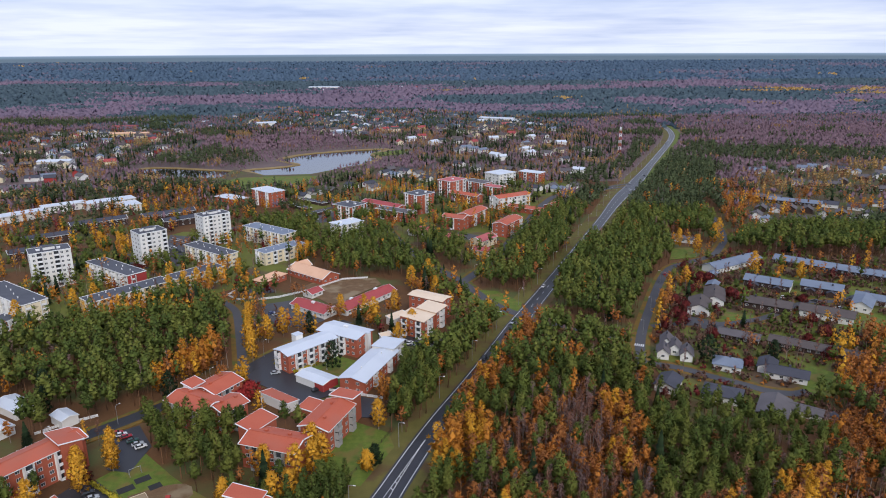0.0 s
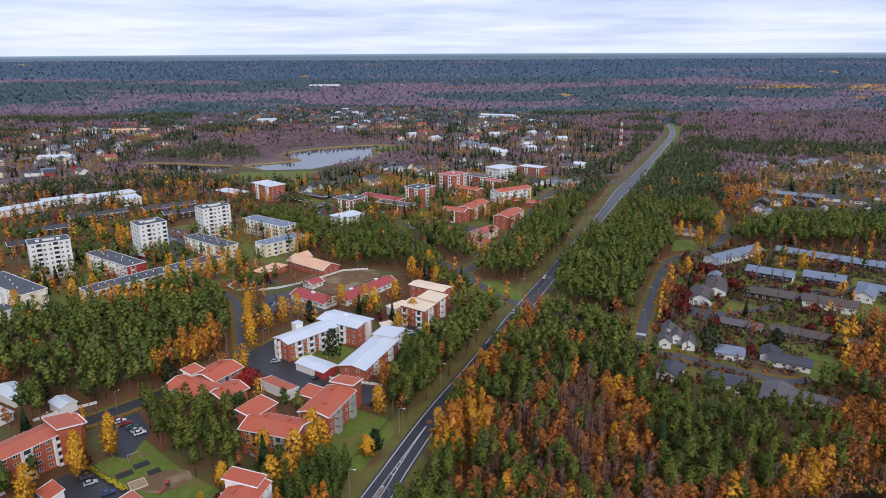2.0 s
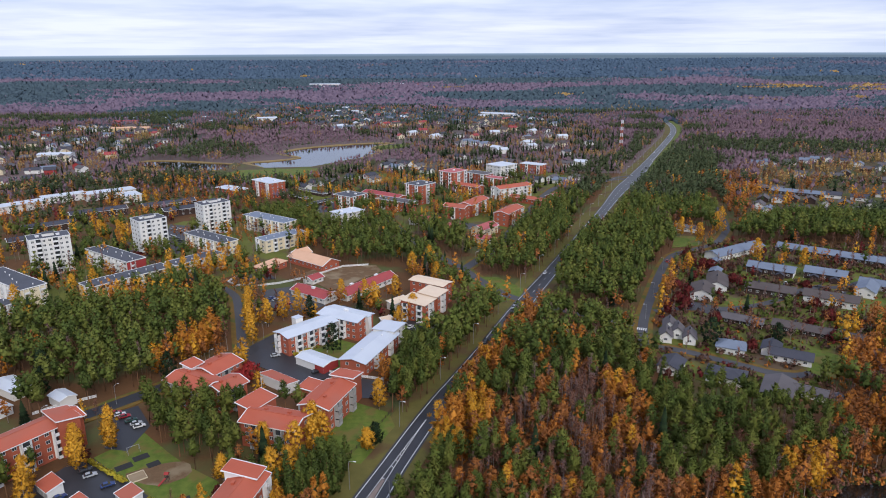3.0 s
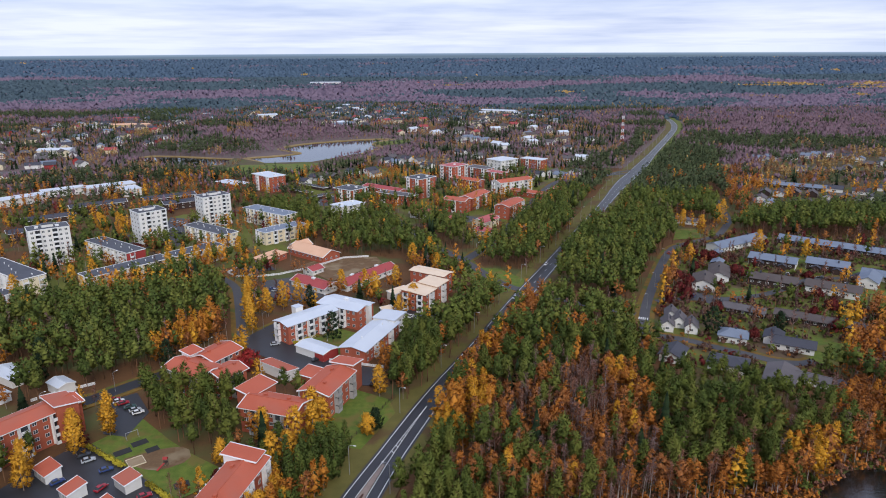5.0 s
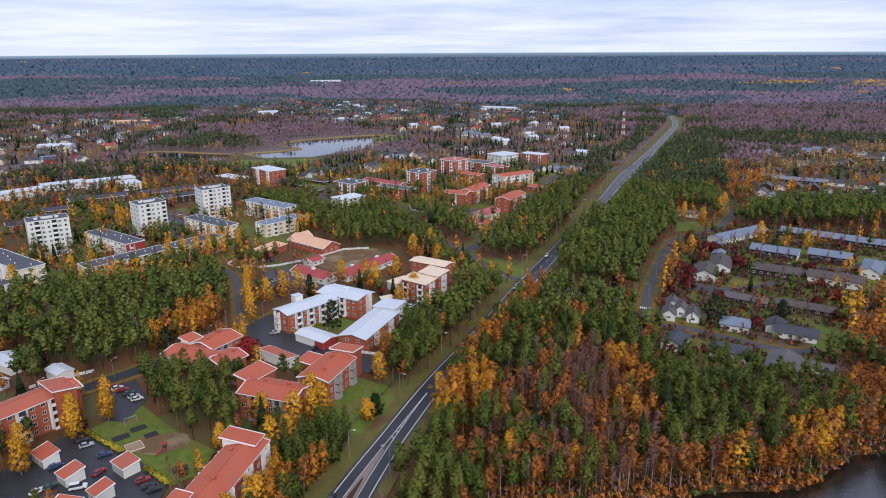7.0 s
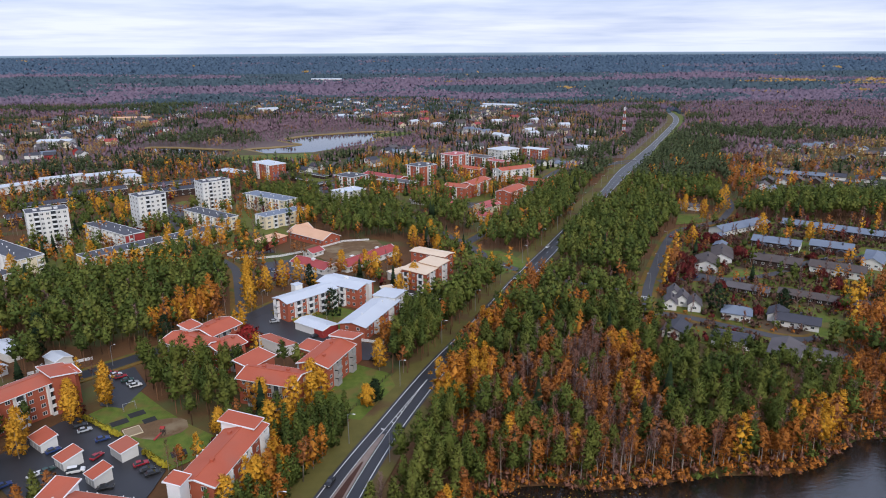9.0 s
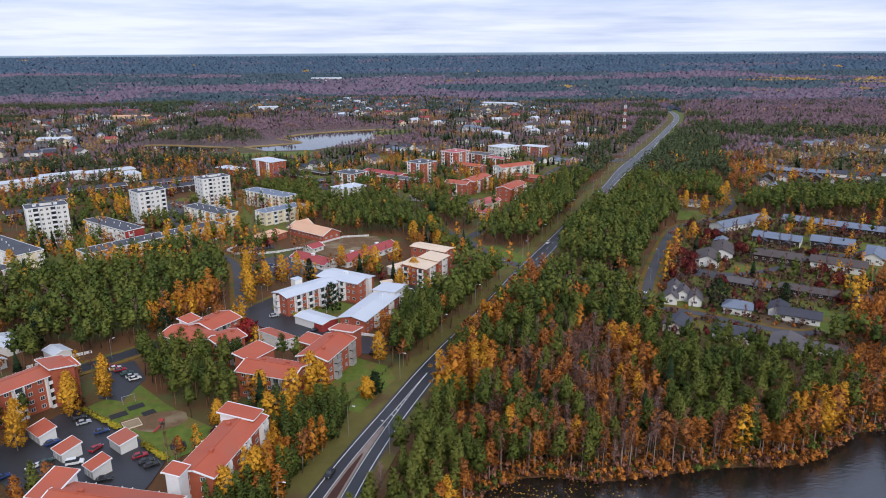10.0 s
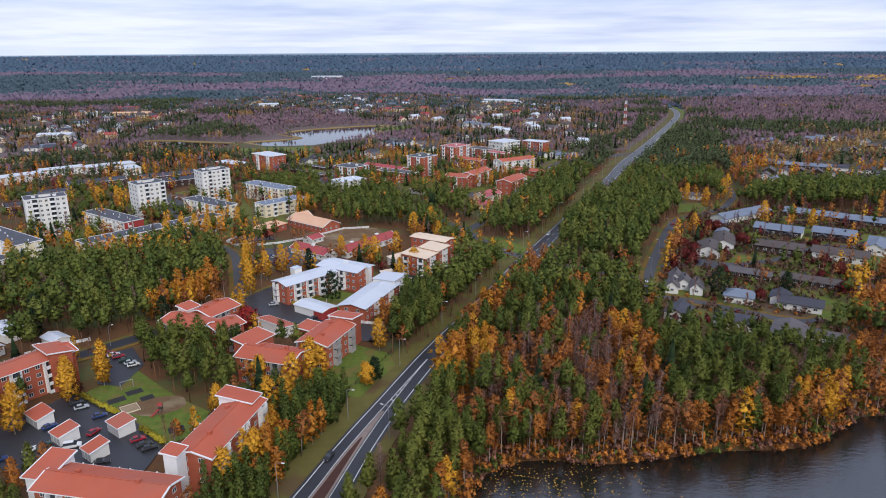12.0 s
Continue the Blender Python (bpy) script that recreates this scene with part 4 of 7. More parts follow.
low_house("two-storey cream plaster house with pinkish red roof", 30.3, 502.2, 20.0, 11.0, 52.0, 5.6, "cream", "pink_roof", 2.6)
low_house("low cream annex with pinkish red roof", 29.0, 478.0, 13.0, 9.0, 150.0, 3.6, "cream", "pink_roof", 1.8)

# west: pale flat-roofed halls and dark-roofed row houses
for words, x, y, L, W, yaw, h, roof in (
    ("long white two-storey hall with flat pale roof", -377.0, 588.0, 44.0, 14.0, 50.0, 6.0, "white_roof"), ("white hall with flat pale roof", -357.0, 626.0, 36.0, 12.0, 42.0, 6.0, "white_roof"),
    ("wide white hall with flat pale roof", -322.0, 643.0, 44.0, 16.0, 40.0, 6.0, "white_roof"), ("white hall wing with pale roof", -296.0, 628.0, 16.0, 20.0, 40.0, 6.0, "white_roof"),
    ("dark timber row house with dark gable roof", -293.0, 562.0, 44.0, 11.0, 38.0, 6.6, "tar_roof"), ("dark timber row house with dark roof by the car park", -245.0, 592.0, 44.0, 11.5, 36.0, 6.6, "tar_roof"),
    ("short dark timber row house with dark roof", -226.0, 570.0, 30.0, 10.5, 38.0, 6.6, "tar_roof"), ("dark timber row house with dark roof among birches", -309.0, 514.0, 34.0, 11.0, 38.0, 6.6, "tar_roof"),
    ("dark timber row house with dark roof behind the tower", -300.0, 476.0, 30.0, 11.0, 38.0, 6.6, "tar_roof")):
    if "hall" in words:
        block(words, x, y, L, W, yaw, h, 2, "plaster", roof, "flat", 0, balcony="")
    else:
        block(words, x, y, L, W, yaw, 5.6, 2, "timber", "dark_roof", "gable", 1.8, "chimney", 2, balcony="")

# garden suburb east of the highway


def row_house(label, x, y, L, W, yaw, roof, wall="plaster", porches=2, h=3.3, rise=2.0):
    root = house_root("row_house", x, y, label, "row house")
    wing(root, x, y, L, W, yaw, h, 1, wall, roof, "gable", rise, 0.8, pane="house", bay=3.6, vents="chimney", n_vents=2)
    for s in (-1, 1):
        bm = bmesh.new()
        prism(bm, [(-W / 2 - 0.03, 0), (W / 2 + 0.03, 0), (W / 2 + 0.03, h - 0.05), (0, h + rise - 0.08), (-W / 2 - 0.03, h - 0.05)], s * (L / 2 + 0.04) - 0.04, s * (L / 2 + 0.04) + 0.04)
        part("gable_wall", bm, "plaster", root, m=pose(0, 0, 0, 0, 0, yaw))
    for k in range(porches):
        c = (k - (porches - 1) / 2) * L / max(porches, 1)
        px, py = x + c * math.cos(radians(yaw)) + (W / 2 + 1.8) * math.sin(radians(yaw)), y + c * math.sin(radians(yaw)) - (W / 2 + 1.8) * math.cos(radians(yaw))
        if py > y:
            px, py = 2 * (x + c * math.cos(radians(yaw))) - px, 2 * (y + c * math.sin(radians(yaw))) - py
        wing(root, px, py, 3.6, 4.4, yaw + 90, 2.6, 0, "timber", "dark_roof", "gable", 1.2, 0.4)
    return root


row_house("dark timber row house with blue-grey roof and porches", 203.5, 404.8, 26.0, 13.0, 146.0, "blue_roof", "timber", 2, 4.2)
row_house("blue-grey roofed row house with dark porches", 232.0, 395.0, 22.0, 13.0, 147.0, "blue_roof", "timber", 2, 4.2)
row_house("dark timber row house with brown roof", 185.5, 366.8, 25.0, 12.0, 148.0, "brown_roof", "timber", 0, 4.3)
row_house("white and timber row house with brown roof and white posts", 212.0, 352.3, 26.0, 11.5, 147.0, "brown_roof", "plaster", 0, 4.3)
low_house("white gabled house with blue-grey roof", 240.5, 367.0, 18.0, 10.0, 52.0, 4.0, "plaster", "blue_roof", 2.6)
low_house("blue-grey roofed wing beside the white gabled house", 251.0, 376.0, 16.0, 9.0, 142.0, 3.4, "plaster", "blue_roof", 2.0)
low_house("large white house with brown tiled roof", 146.0, 365.0, 18.0, 12.0, 68.0, 4.0, "plaster", "brown_roof", 2.6, vents="chimney", n=1)
low_house("brown-roofed wing of a large white house", 160.5, 381.0, 22.0, 11.0, 68.0, 3.8, "plaster", "brown_roof", 2.4, vents="chimney", n=1)
row_house("long white row house with grey-blue roof and dark trim", 197.5, 446.0, 48.0, 11.5, 32.0, "blue_roof", "plaster", 0, 3.8, 2.4)
row_house("long low row house with blue-grey roof before the pines", 262.0, 435.0, 74.0, 12.0, 142.5, "blue_roof", "timber", 3)
row_house("long low timber row with brown roof", 182.5, 309.0, 40.0, 9.0, 147.0, "brown_roof", "timber", 0, 2.8, 1.4)
row_house("low timber row with grey-brown roof", 152.0, 324.5, 19.0, 8.5, 147.0, "grey_roof", "timber", 0, 2.8, 1.4)
low_house("white villa with blue-grey hip roof", 132.5, 291.0, 12.0, 9.5, 155.0, 3.3, "plaster", "blue_roof", 2.4, "hip", "chimney", 1)
low_house("white bungalow with dark slate roof", 155.5, 281.0, 17.0, 8.5, 150.0, 3.2, "plaster", "dark_roof", 1.9, vents="chimney", n=1)
low_house("dark-roofed rear wing of a bungalow", 150.5, 289.5, 10.0, 7.5, 60.0, 3.2, "plaster", "dark_roof", 1.9)
low_house("bungalow with dark slate roof in the trees", 99.0, 272.5, 12.0, 9.0, 58.0, 3.2, "plaster", "dark_roof", 1.9)
low_house("bungalow with dark blue-grey roof behind pines", 119.0, 262.5, 15.0, 10.0, 152.0, 3.2, "plaster", "dark_roof", 1.9, "hip")
low_house("bungalow with a grey roof beside the driveway", 135.0, 250.0, 17.0, 11.0, 58.0, 3.2, "timber", "grey_roof", 2.0)
low_house("low grey-roofed garage row", 147.5, 248.5, 12.0, 6.0, 145.0, 2.6, "plaster", "grey_roof", 1.0)
low_house("tiny white garden shed with dark roof", 155.5, 243.5, 3.6, 3.0, 55.0, 2.2, "plaster", "dark_roof", 0.8, name="shed", category="shed")
for x, y, words in ((112.0, 316.5, "grey-roofed gabled row house set back"), (113.5, 309.0, "grey-roofed gabled row house with a white front"), (117.0, 302.0, "grey-roofed gabled row house by the street"), (106.5, 304.5, "small grey-roofed house with a carport")):
    low_house(words, x, y, 9.0, 5.6, 72.0, 3.6, "plaster", "grey_roof", 2.4, vents="chimney", n=1)
low_house("low white house with grey roof in a clearing", 183.0, 512.0, 22.0, 9.0, 150.0, 3.2, "plaster", "grey_roof", 1.2)
low_house("small shed with grey roof between gardens", 168.0, 403.0, 9.0, 6.0, 58.0, 2.8, "timber", "blue_roof", 1.2)
low_house("small timber shed in a garden", 176.0, 424.0, 7.0, 5.0, 58.0, 2.6, "timber", "blue_roof", 1.0)

# ---------------------------------------------------------------- detached houses of the outer suburbs


def cottage(wall, roof, L, W, h, rise, label, plain=False):
    """A small house with its parts, to be copied: a window to each long side and a chimney; the far ones are plain."""
    root = tagged(new("house"), label, "house", group="suburban houses")
    body = part("wall", wall_mesh(L, W, h, rise, "gable", wall), wall, root)
    cover = part("roof", roof_mesh(L, W, h, rise, "gable", 0.6), roof, root)
    if plain:
        return root
    part("chimney", VENTS["chimney"], (), cover, m=pose(L * 0.15, 0.6, h + rise * 0.9))
    for side in (0, 180):
        part("window", WINDOWS["strip"], (), body, m=pose(0, 0, 0, 0, 0, side) @ pose(0, -W / 2 - 0.01, 1.6))
    return root


SHAPES = (
    ("plaster", "grey_roof", 13, 9, 3.6, 2.6, "white suburban house with grey gable roof"), ("timber", "grey_roof", 12, 9, 3.4, 2.6, "dark timber house with grey gable roof"),
    ("plaster", "dark_roof", 14, 9, 3.4, 2.4, "white suburban house with dark roof"), ("cream", "red_roof", 13, 9, 3.8, 2.8, "cream suburban house with red roof"),
    ("redwood", "dark_roof", 11, 8, 4.4, 2.8, "red timber house with dark roof"), ("plaster", "blue_roof", 14, 10, 3.6, 2.6, "white suburban house with blue-grey roof"),
    ("plaster", "white_roof", 14, 10, 4.6, 2.2, "white house with pale metal roof"), ("brick", "pink_roof", 14, 10, 3.6, 2.6, "brick house with faded red roof"), ("cream", "brown_roof", 15, 10, 4.6, 2.8, "cream suburban house with brown roof"))
COTTAGES = {k: cottage(*SHAPES[k]) for k in (0, 1, 2, 5, 6)}
FAR_COTTAGES = [cottage(w, r, L * 1.1, W, h + 0.7, rise, words, True) for w, r, L, W, h, rise, words in SHAPES]
_used = set()


def house_at(k, x, y, yaw, size=1.0, kit=COTTAGES):
    m = pose(x, y, float(far_rise(math.hypot(0.6 * x, y))), 0, 0, yaw)
    FOOTPRINTS.append((x, y, 8.0 * size, 6.0 * size, yaw))
    if kit[k].name not in _used:
        _used.add(kit[k].name)
        kit[k].matrix_basis = m
        return kit[k]
    return copy_thing(kit[k], m)


# terraces east of the highway, beyond the pine belt
for k, x, y, yaw in ((0, 277, 664, 150), (1, 292, 613, 60), (2, 304, 611, 60), (1, 318, 610, 60), (0, 276, 586, 62), (5, 275, 565, 60), (1, 331, 606, 62), (2, 338, 592, 60), (1, 306, 570, 150), (1, 321, 569, 62),
                     (2, 363, 627, 148), (1, 354, 592, 62), (0, 349, 569, 60), (2, 381, 615, 148), (0, 374, 584, 62), (1, 390, 577, 150), (1, 398, 600, 60), (2, 412, 628, 148), (1, 405, 560, 60),
                     (0, 388, 738, 148), (1, 402, 728, 148), (1, 421, 725, 148), (5, 373, 810, 150), (5, 392, 818, 150), (0, 415, 816, 150), (5, 440, 828, 150), (5, 458, 838, 150), (0, 474, 838, 60),
                     (2, 486, 822, 148), (5, 488, 800, 60), (1, 476, 766, 148), (2, 496, 772, 60), (1, 455, 698, 148), (1, 440, 742, 60), (0, 512, 790, 148), (1, 520, 745, 60), (5, 535, 815, 148)):
    house_at(k, x, y, yaw)
row_house("long dark timber terrace with pale roof edge", 308.0, 668.0, 52.0, 10.0, 150.0, "grey_roof", "timber", 0)
row_house("long timber terrace with blue-grey roof", 336.0, 640.0, 46.0, 10.0, 150.0, "blue_roof", "timber", 0)

# between town and lake
for k, x, y, yaw in ((2, -133, 696, 140), (2, -142, 677, 140), (1, -118, 705, 140), (2, -82, 738, 50), (0, -75, 716, 50), (2, -70, 810, 50), (5, -57, 793, 140), (2, -46, 819, 140), (1, -66, 832, 50), (2, -100, 730, 140),
                     (0, -30, 800, 50), (2, -20, 770, 140), (1, 0, 790, 50), (2, 97, 712, 140), (0, 115, 719, 50), (5, 121, 704, 140), (0, 139, 722, 50), (6, 164, 818, 150), (0, 148, 812, 150), (2, 102, 797, 50), (1, 80, 830, 140), (0, 40, 840, 50), (2, 20, 870, 140)):
    house_at(k, x, y, yaw)
for words, x, y, L, W, yaw in (("long dark canopy over parked cars", -127.0, 652.0, 34.0, 6.0, 140.0), ("dark car shelter in town", -118.0, 600.0, 30.0, 6.0, 52.0), ("dark car shelter beside the street", -135.0, 628.0, 26.0, 6.0, 140.0)):
    shed(words, x, y, L, W, yaw, 2.6, "tar_roof", "timber", 0.2, "mono")


JOINED = []  # shape, x, y, yaw of houses too far off to be told apart one by one


def scatter_houses(poly, n, seed, sizes, gap=17.0):
    """Houses set at random in an area, turned to one of two street directions."""
    pick, placed = random.Random(seed), []
    xs, ys = [p[0] for p in poly], [p[1] for p in poly]
    tries = 0
    while len(placed) < n and tries < 6000:
        tries += 1
        x, y = pick.uniform(min(xs), max(xs)), pick.uniform(min(ys), max(ys))
        if not inside(poly, np.array([x]), np.array([y]))[0] or any(math.hypot(x - a, y - b) < gap for a, b in placed):
            continue
        if any(inside(l, np.array([x]), np.array([y]))[0] for l in LAKES) or from_line(HIGHWAY, np.array([x]), np.array([y]))[0] < 22:
            continue
        placed.append((x, y))
        k, yaw = pick.choice(sizes), pick.choice((48, 138, 20, 110)) + pick.uniform(-8, 8)
        if y < 1190:
            house_at(k, x, y, yaw, 1.0, FAR_COTTAGES)
        else:
            FOOTPRINTS.append((x, y, 8.0, 6.0, yaw))
            JOINED.append((k, x, y, yaw))


scatter_houses([(-130, 1130), (-275, 1262), (-400, 1330), (-470, 1520), (-364, 1640), (-37, 1640), (202, 1440), (230, 1250), (175, 1120), (60, 1060), (-60, 1060)], 165, 5, (0, 1, 2, 3, 4, 5, 7, 1, 2, 0, 8, 5, 2, 6, 4, 1, 2, 0, 8))
scatter_houses([(60, 900), (0, 1000), (60, 1050), (180, 1100), (230, 1000), (170, 900)], 16, 6, (0, 2, 5, 6, 8))
scatter_houses([(-540, 745), (-640, 870), (-720, 1000), (-680, 1250), (-470, 1250), (-410, 1060), (-420, 880), (-440, 790)], 60, 8, (0, 2, 5, 3, 1, 4, 2, 1, 8, 8))
scatter_houses([(-560, 690), (-430, 690), (-400, 780), (-470, 860), (-600, 860)], 24, 14, (1, 1, 2, 4, 5, 0, 8, 6))
scatter_houses([(-420, 1290), (-640, 1290), (-640, 1460), (-480, 1460)], 14, 9, (6, 0, 5, 2))
scatter_houses([(-700, 2200), (-760, 2420), (-300, 2750), (-90, 2850), (-90, 2650), (-330, 2500)], 26, 10, (6, 3, 7, 6, 3))


def far_houses():
    """The outermost suburb, house by house in one mesh."""
    slots = sorted({m for k in range(len(SHAPES)) for m in SHAPES[k][:2]})
    whole = bmesh.new()
    for k, x, y, yaw in JOINED:
        wall, roof, L, W, h, rise, _ = SHAPES[k]
        for bm, name in ((wall_mesh(L * 1.1, W, h + 0.7, rise, "gable", wall), wall), (roof_mesh(L * 1.1, W, h + 0.7, rise, "gable", 0.6), roof)):
            for f in bm.faces:
                f.material_index = slots.index(name)
            me = bpy.data.meshes.new("piece")
            bm.transform(pose(x, y, float(far_rise(math.hypot(0.6 * x, y))), 0, 0, yaw))
            bm.to_mesh(me)
            bm.free()
            whole.from_mesh(me)
            bpy.data.meshes.remove(me)
    tagged(new("far_houses", bm_mesh("far_houses", whole, *slots)), "distant suburban houses with grey, brown and red roofs", "houses", kind="stuff")


far_houses()
for kit in [k for k in (*COTTAGES.values(), *FAR_COTTAGES) if k.name not in _used]:
    for ob in (*kit.children_recursive, kit):
        bpy.data.objects.remove(ob)
for words, x, y, L, W, yaw, h, wall, roof in (("long yellow-orange terrace in the outer suburb", -545.0, 1195.0, 64.0, 14.0, 8.0, 6.0, "yellow", "peach_roof"), ("red-roofed school hall in the outer suburb", -600.0, 1300.0, 44.0, 20.0, 15.0, 7.0, "brick", "red_roof"),
                                            ("long white factory hall with pale roof", 115.0, 1415.0, 60.0, 22.0, 160.0, 8.0, "plaster", "white_roof"), ("white hall with pale roof", 92.0, 1438.0, 30.0, 16.0, 150.0, 7.0, "plaster", "white_roof"),
                                            ("white church hall with pale roof", -345.0, 1345.0, 36.0, 18.0, 20.0, 8.0, "plaster", "white_roof"), ("white depot with pale roof by the pond", -508.0, 890.0, 40.0, 20.0, 10.0, 6.0, "plaster", "white_roof"),
                                            ("long white depot roof in the outer suburb", -428.0, 1040.0, 22.0, 12.0, 10.0, 4.5, "plaster", "grey_roof"), ("pale distant factory roof", -440.0, 2590.0, 110.0, 40.0, 5.0, 12.0, "plaster", "white_roof")):
    low_house(words, x, y, L, W, yaw, h, wall, roof, 1.5, "gable", bay=9.0, name="hall", category="hall", fascia="")

# ---------------------------------------------------------------- streets and open ground
street([(-190, 190), (-160, 215), (-137, 237), (-125, 250), (-108, 269), (-94, 288), (-83, 310), (-66, 332), (-52, 352)], 7.0, "narrow residential street of dark asphalt", "asphalt")
street([(-94, 290), (-116, 358), (-122, 371), (-140, 390), (-160, 400)], 4.5, "grey asphalt lane between trees")
street([(46, 356), (31, 370), (12, 415), (-2, 440), (-20, 470), (-50, 560)], 6.0, "side street off the highway")
street([(12, 415), (36, 462), (50, 508), (69, 560), (87, 623), (120, 700), (168, 715), (200, 728)], 6.5, "grey town street beside the highway")
street([(92, 288), (98, 315), (106, 338), (119, 369), (132, 400), (146, 430), (156, 446), (173, 457), (195, 471), (210, 496), (221, 516), (230, 549), (250, 640)], 5.0, "grey street through the garden suburb")
street([(96, 297), (112, 291), (122, 282), (132, 276), (141, 268), (153, 265), (162, 270)], 5.0, "grey asphalt drive with puddles")
street([(112, 341), (125, 345), (150, 343), (180, 352), (214, 380), (232, 376), (262, 395)], 4.5, "garden suburb lane", keep=0.5)
street([(45, 354), (60, 345), (80, 332), (97, 322)], 5.0, "short link street with a crossing")
street([(-360, 930), (-372, 1010), (-390, 1100)], 9.0, "far suburb street")
street([(-300, 470), (-262, 450), (-236, 470), (-215, 500), (-190, 545), (-150, 580), (-100, 640), (-60, 680)], 6.0, "street between the apartment slabs")

street([(206, 744), (185, 734), (169, 711), (150, 690)], 6.0, "side street joining the far highway")

OPEN = []  # areas kept free of trees


def open_ground(name, poly, mat, label, category, z=0.06, rounds=0, clear=True):
    if clear:
        OPEN.append(poly)
    return patch(name, poly, mat, z, label, category, rounds)


open_ground("car_park", [(-92, 283), (-86, 300), (-78, 302), (-66, 280), (-50, 274), (-41, 271), (-56, 262), (-62, 254), (-71, 268)], "asphalt", "dark wet asphalt car park", "car park", 0.074)
open_ground("car_park", [(-44, 268), (-28, 262), (-25, 247), (-38, 248), (-47, 258)], "asphalt", "dark asphalt car park beside the lawn", "car park", 0.064)
open_ground("car_park", [(-131, 235), (-122, 242), (-111, 227), (-112, 210), (-121, 212)], "asphalt", "asphalt parking bay under pines", "car park", 0.068)
open_ground("car_park", [(-128, 203), (-121, 205), (-93, 184), (-83, 174), (-83, 165), (-84, 152), (-120, 160), (-140, 176)], "asphalt", "dark asphalt court between garages", "car park", 0.062)
open_ground("lawn", [(-41, 247), (-22, 236), (-19, 226), (-29, 202), (-38, 204), (-47, 214), (-50, 222)], "lawn", "mown green lawn beside the highway", "lawn", 0.058)
open_ground("lawn", [(-122, 206), (-111, 222), (-96, 208), (-86, 200), (-74, 192), (-73, 183), (-82, 174), (-97, 186)], "lawn", "playground lawn", "lawn", 0.05)
open_ground("yard", [(-108, 196), (-103, 199), (-96, 203), (-88, 204), (-84, 196), (-92, 190), (-99, 191)], "duff", "playground ground of brown needles and sand", "playground", 0.075, 1)
open_ground("yard", [(-95, 400), (-82, 418), (-66, 424), (-45, 424), (-40, 412), (-60, 382), (-67, 376), (-80, 391)], "duff", "brown gravel day-care yard", "playground", 0.06)
open_ground("car_park", [(-108, 376), (-84, 386), (-84, 372), (-66, 352), (-74, 342), (-92, 346), (-100, 358)], "asphalt_old", "grey asphalt yard of the day-care centre", "car park", 0.055)
open_ground("car_park", [(-130, 402), (-118, 394), (-104, 398), (-112, 410)], "asphalt_old", "grey asphalt yard beside the school", "car park", 0.055)
open_ground("car_park", [(-28, 338), (-20, 318), (-2, 312), (4, 322), (-8, 328)], "asphalt", "asphalt parking strip behind the brick houses", "car park", 0.057)
open_ground("lawn", [(2, 404), (33, 398), (46, 378), (44, 366), (28, 352), (20, 372)], "lawn", "grass triangle at the junction", "lawn", 0.05)
open_ground("lawn", [(46, 350), (58, 340), (68, 352), (62, 368), (56, 372)], "lawn", "grass corner at the junction", "lawn", 0.05)
open_ground("lawn", [(-48, 262), (-40, 268), (-42, 300), (-52, 306), (-66, 290), (-60, 282)], "lawn", "shared garden lawn between brick houses", "lawn", 0.045)
open_ground("lawn", [(171, 294), (180, 286), (167, 262), (157, 267), (162, 281)], "lawn", "bright green garden lawn", "lawn", 0.05)
open_ground("lawn", [(218, 345), (236, 362), (252, 350), (232, 330), (206, 338)], "lawn", "garden lawn behind the white house", "lawn", 0.05)
open_ground("lawn", [(214, 412), (220, 424), (236, 414), (228, 408)], "lawn", "garden lawn between row houses", "lawn", 0.05)
open_ground("lawn", [(240, 384), (252, 398), (262, 392), (250, 382)], "lawn", "garden lawn beside a row house", "lawn", 0.05)
open_ground("lawn", [(152, 350), (160, 362), (174, 356), (166, 346)], "lawn", "bright lawn behind a hedge", "lawn", 0.05)
open_ground("driveway", [(130, 352), (139, 337), (152, 338), (150, 347), (138, 355)], "asphalt_old", "grey asphalt driveway with parked cars", "driveway", 0.07)
open_ground("lawn", [(160, 462), (172, 492), (186, 492), (182, 468)], "lawn", "grass clearing beside the street", "lawn", 0.05)
open_ground("lawn", [(100, 270), (99, 292), (120, 356), (158, 436), (200, 470), (262, 474), (300, 412), (240, 330), (187, 298), (157, 258), (124, 246)], "garden", "garden ground with grass and faded shrubs", "garden", 0.02, 0, False)
open_ground("car_park", [(-222, 535), (-198, 527), (-192, 504), (-184, 450), (-204, 466)], "asphalt_old", "grey asphalt car park between tower blocks", "car park", 0.055)
open_ground("car_park", [(-124, 612), (-98, 616), (-92, 580), (-113, 571)], "asphalt_old", "grey asphalt car park in town", "car park", 0.055)
open_ground("lawn", [(-262, 740), (-240, 792), (-207, 797), (-150, 802), (-146, 715), (-235, 712)], "lawn", "green lakeside meadow", "meadow", 0.05)
open_ground("lawn", [(-104, 985), (-57, 1021), (-40, 1032), (-61, 976), (-86, 955)], "lawn", "green spit of meadow at the lake", "meadow", 0.05)
open_ground("lawn", [(-560, 700), (-520, 712), (-430, 720), (-440, 700), (-540, 680)], "lawn", "green garden plots by the pond", "meadow", 0.05)

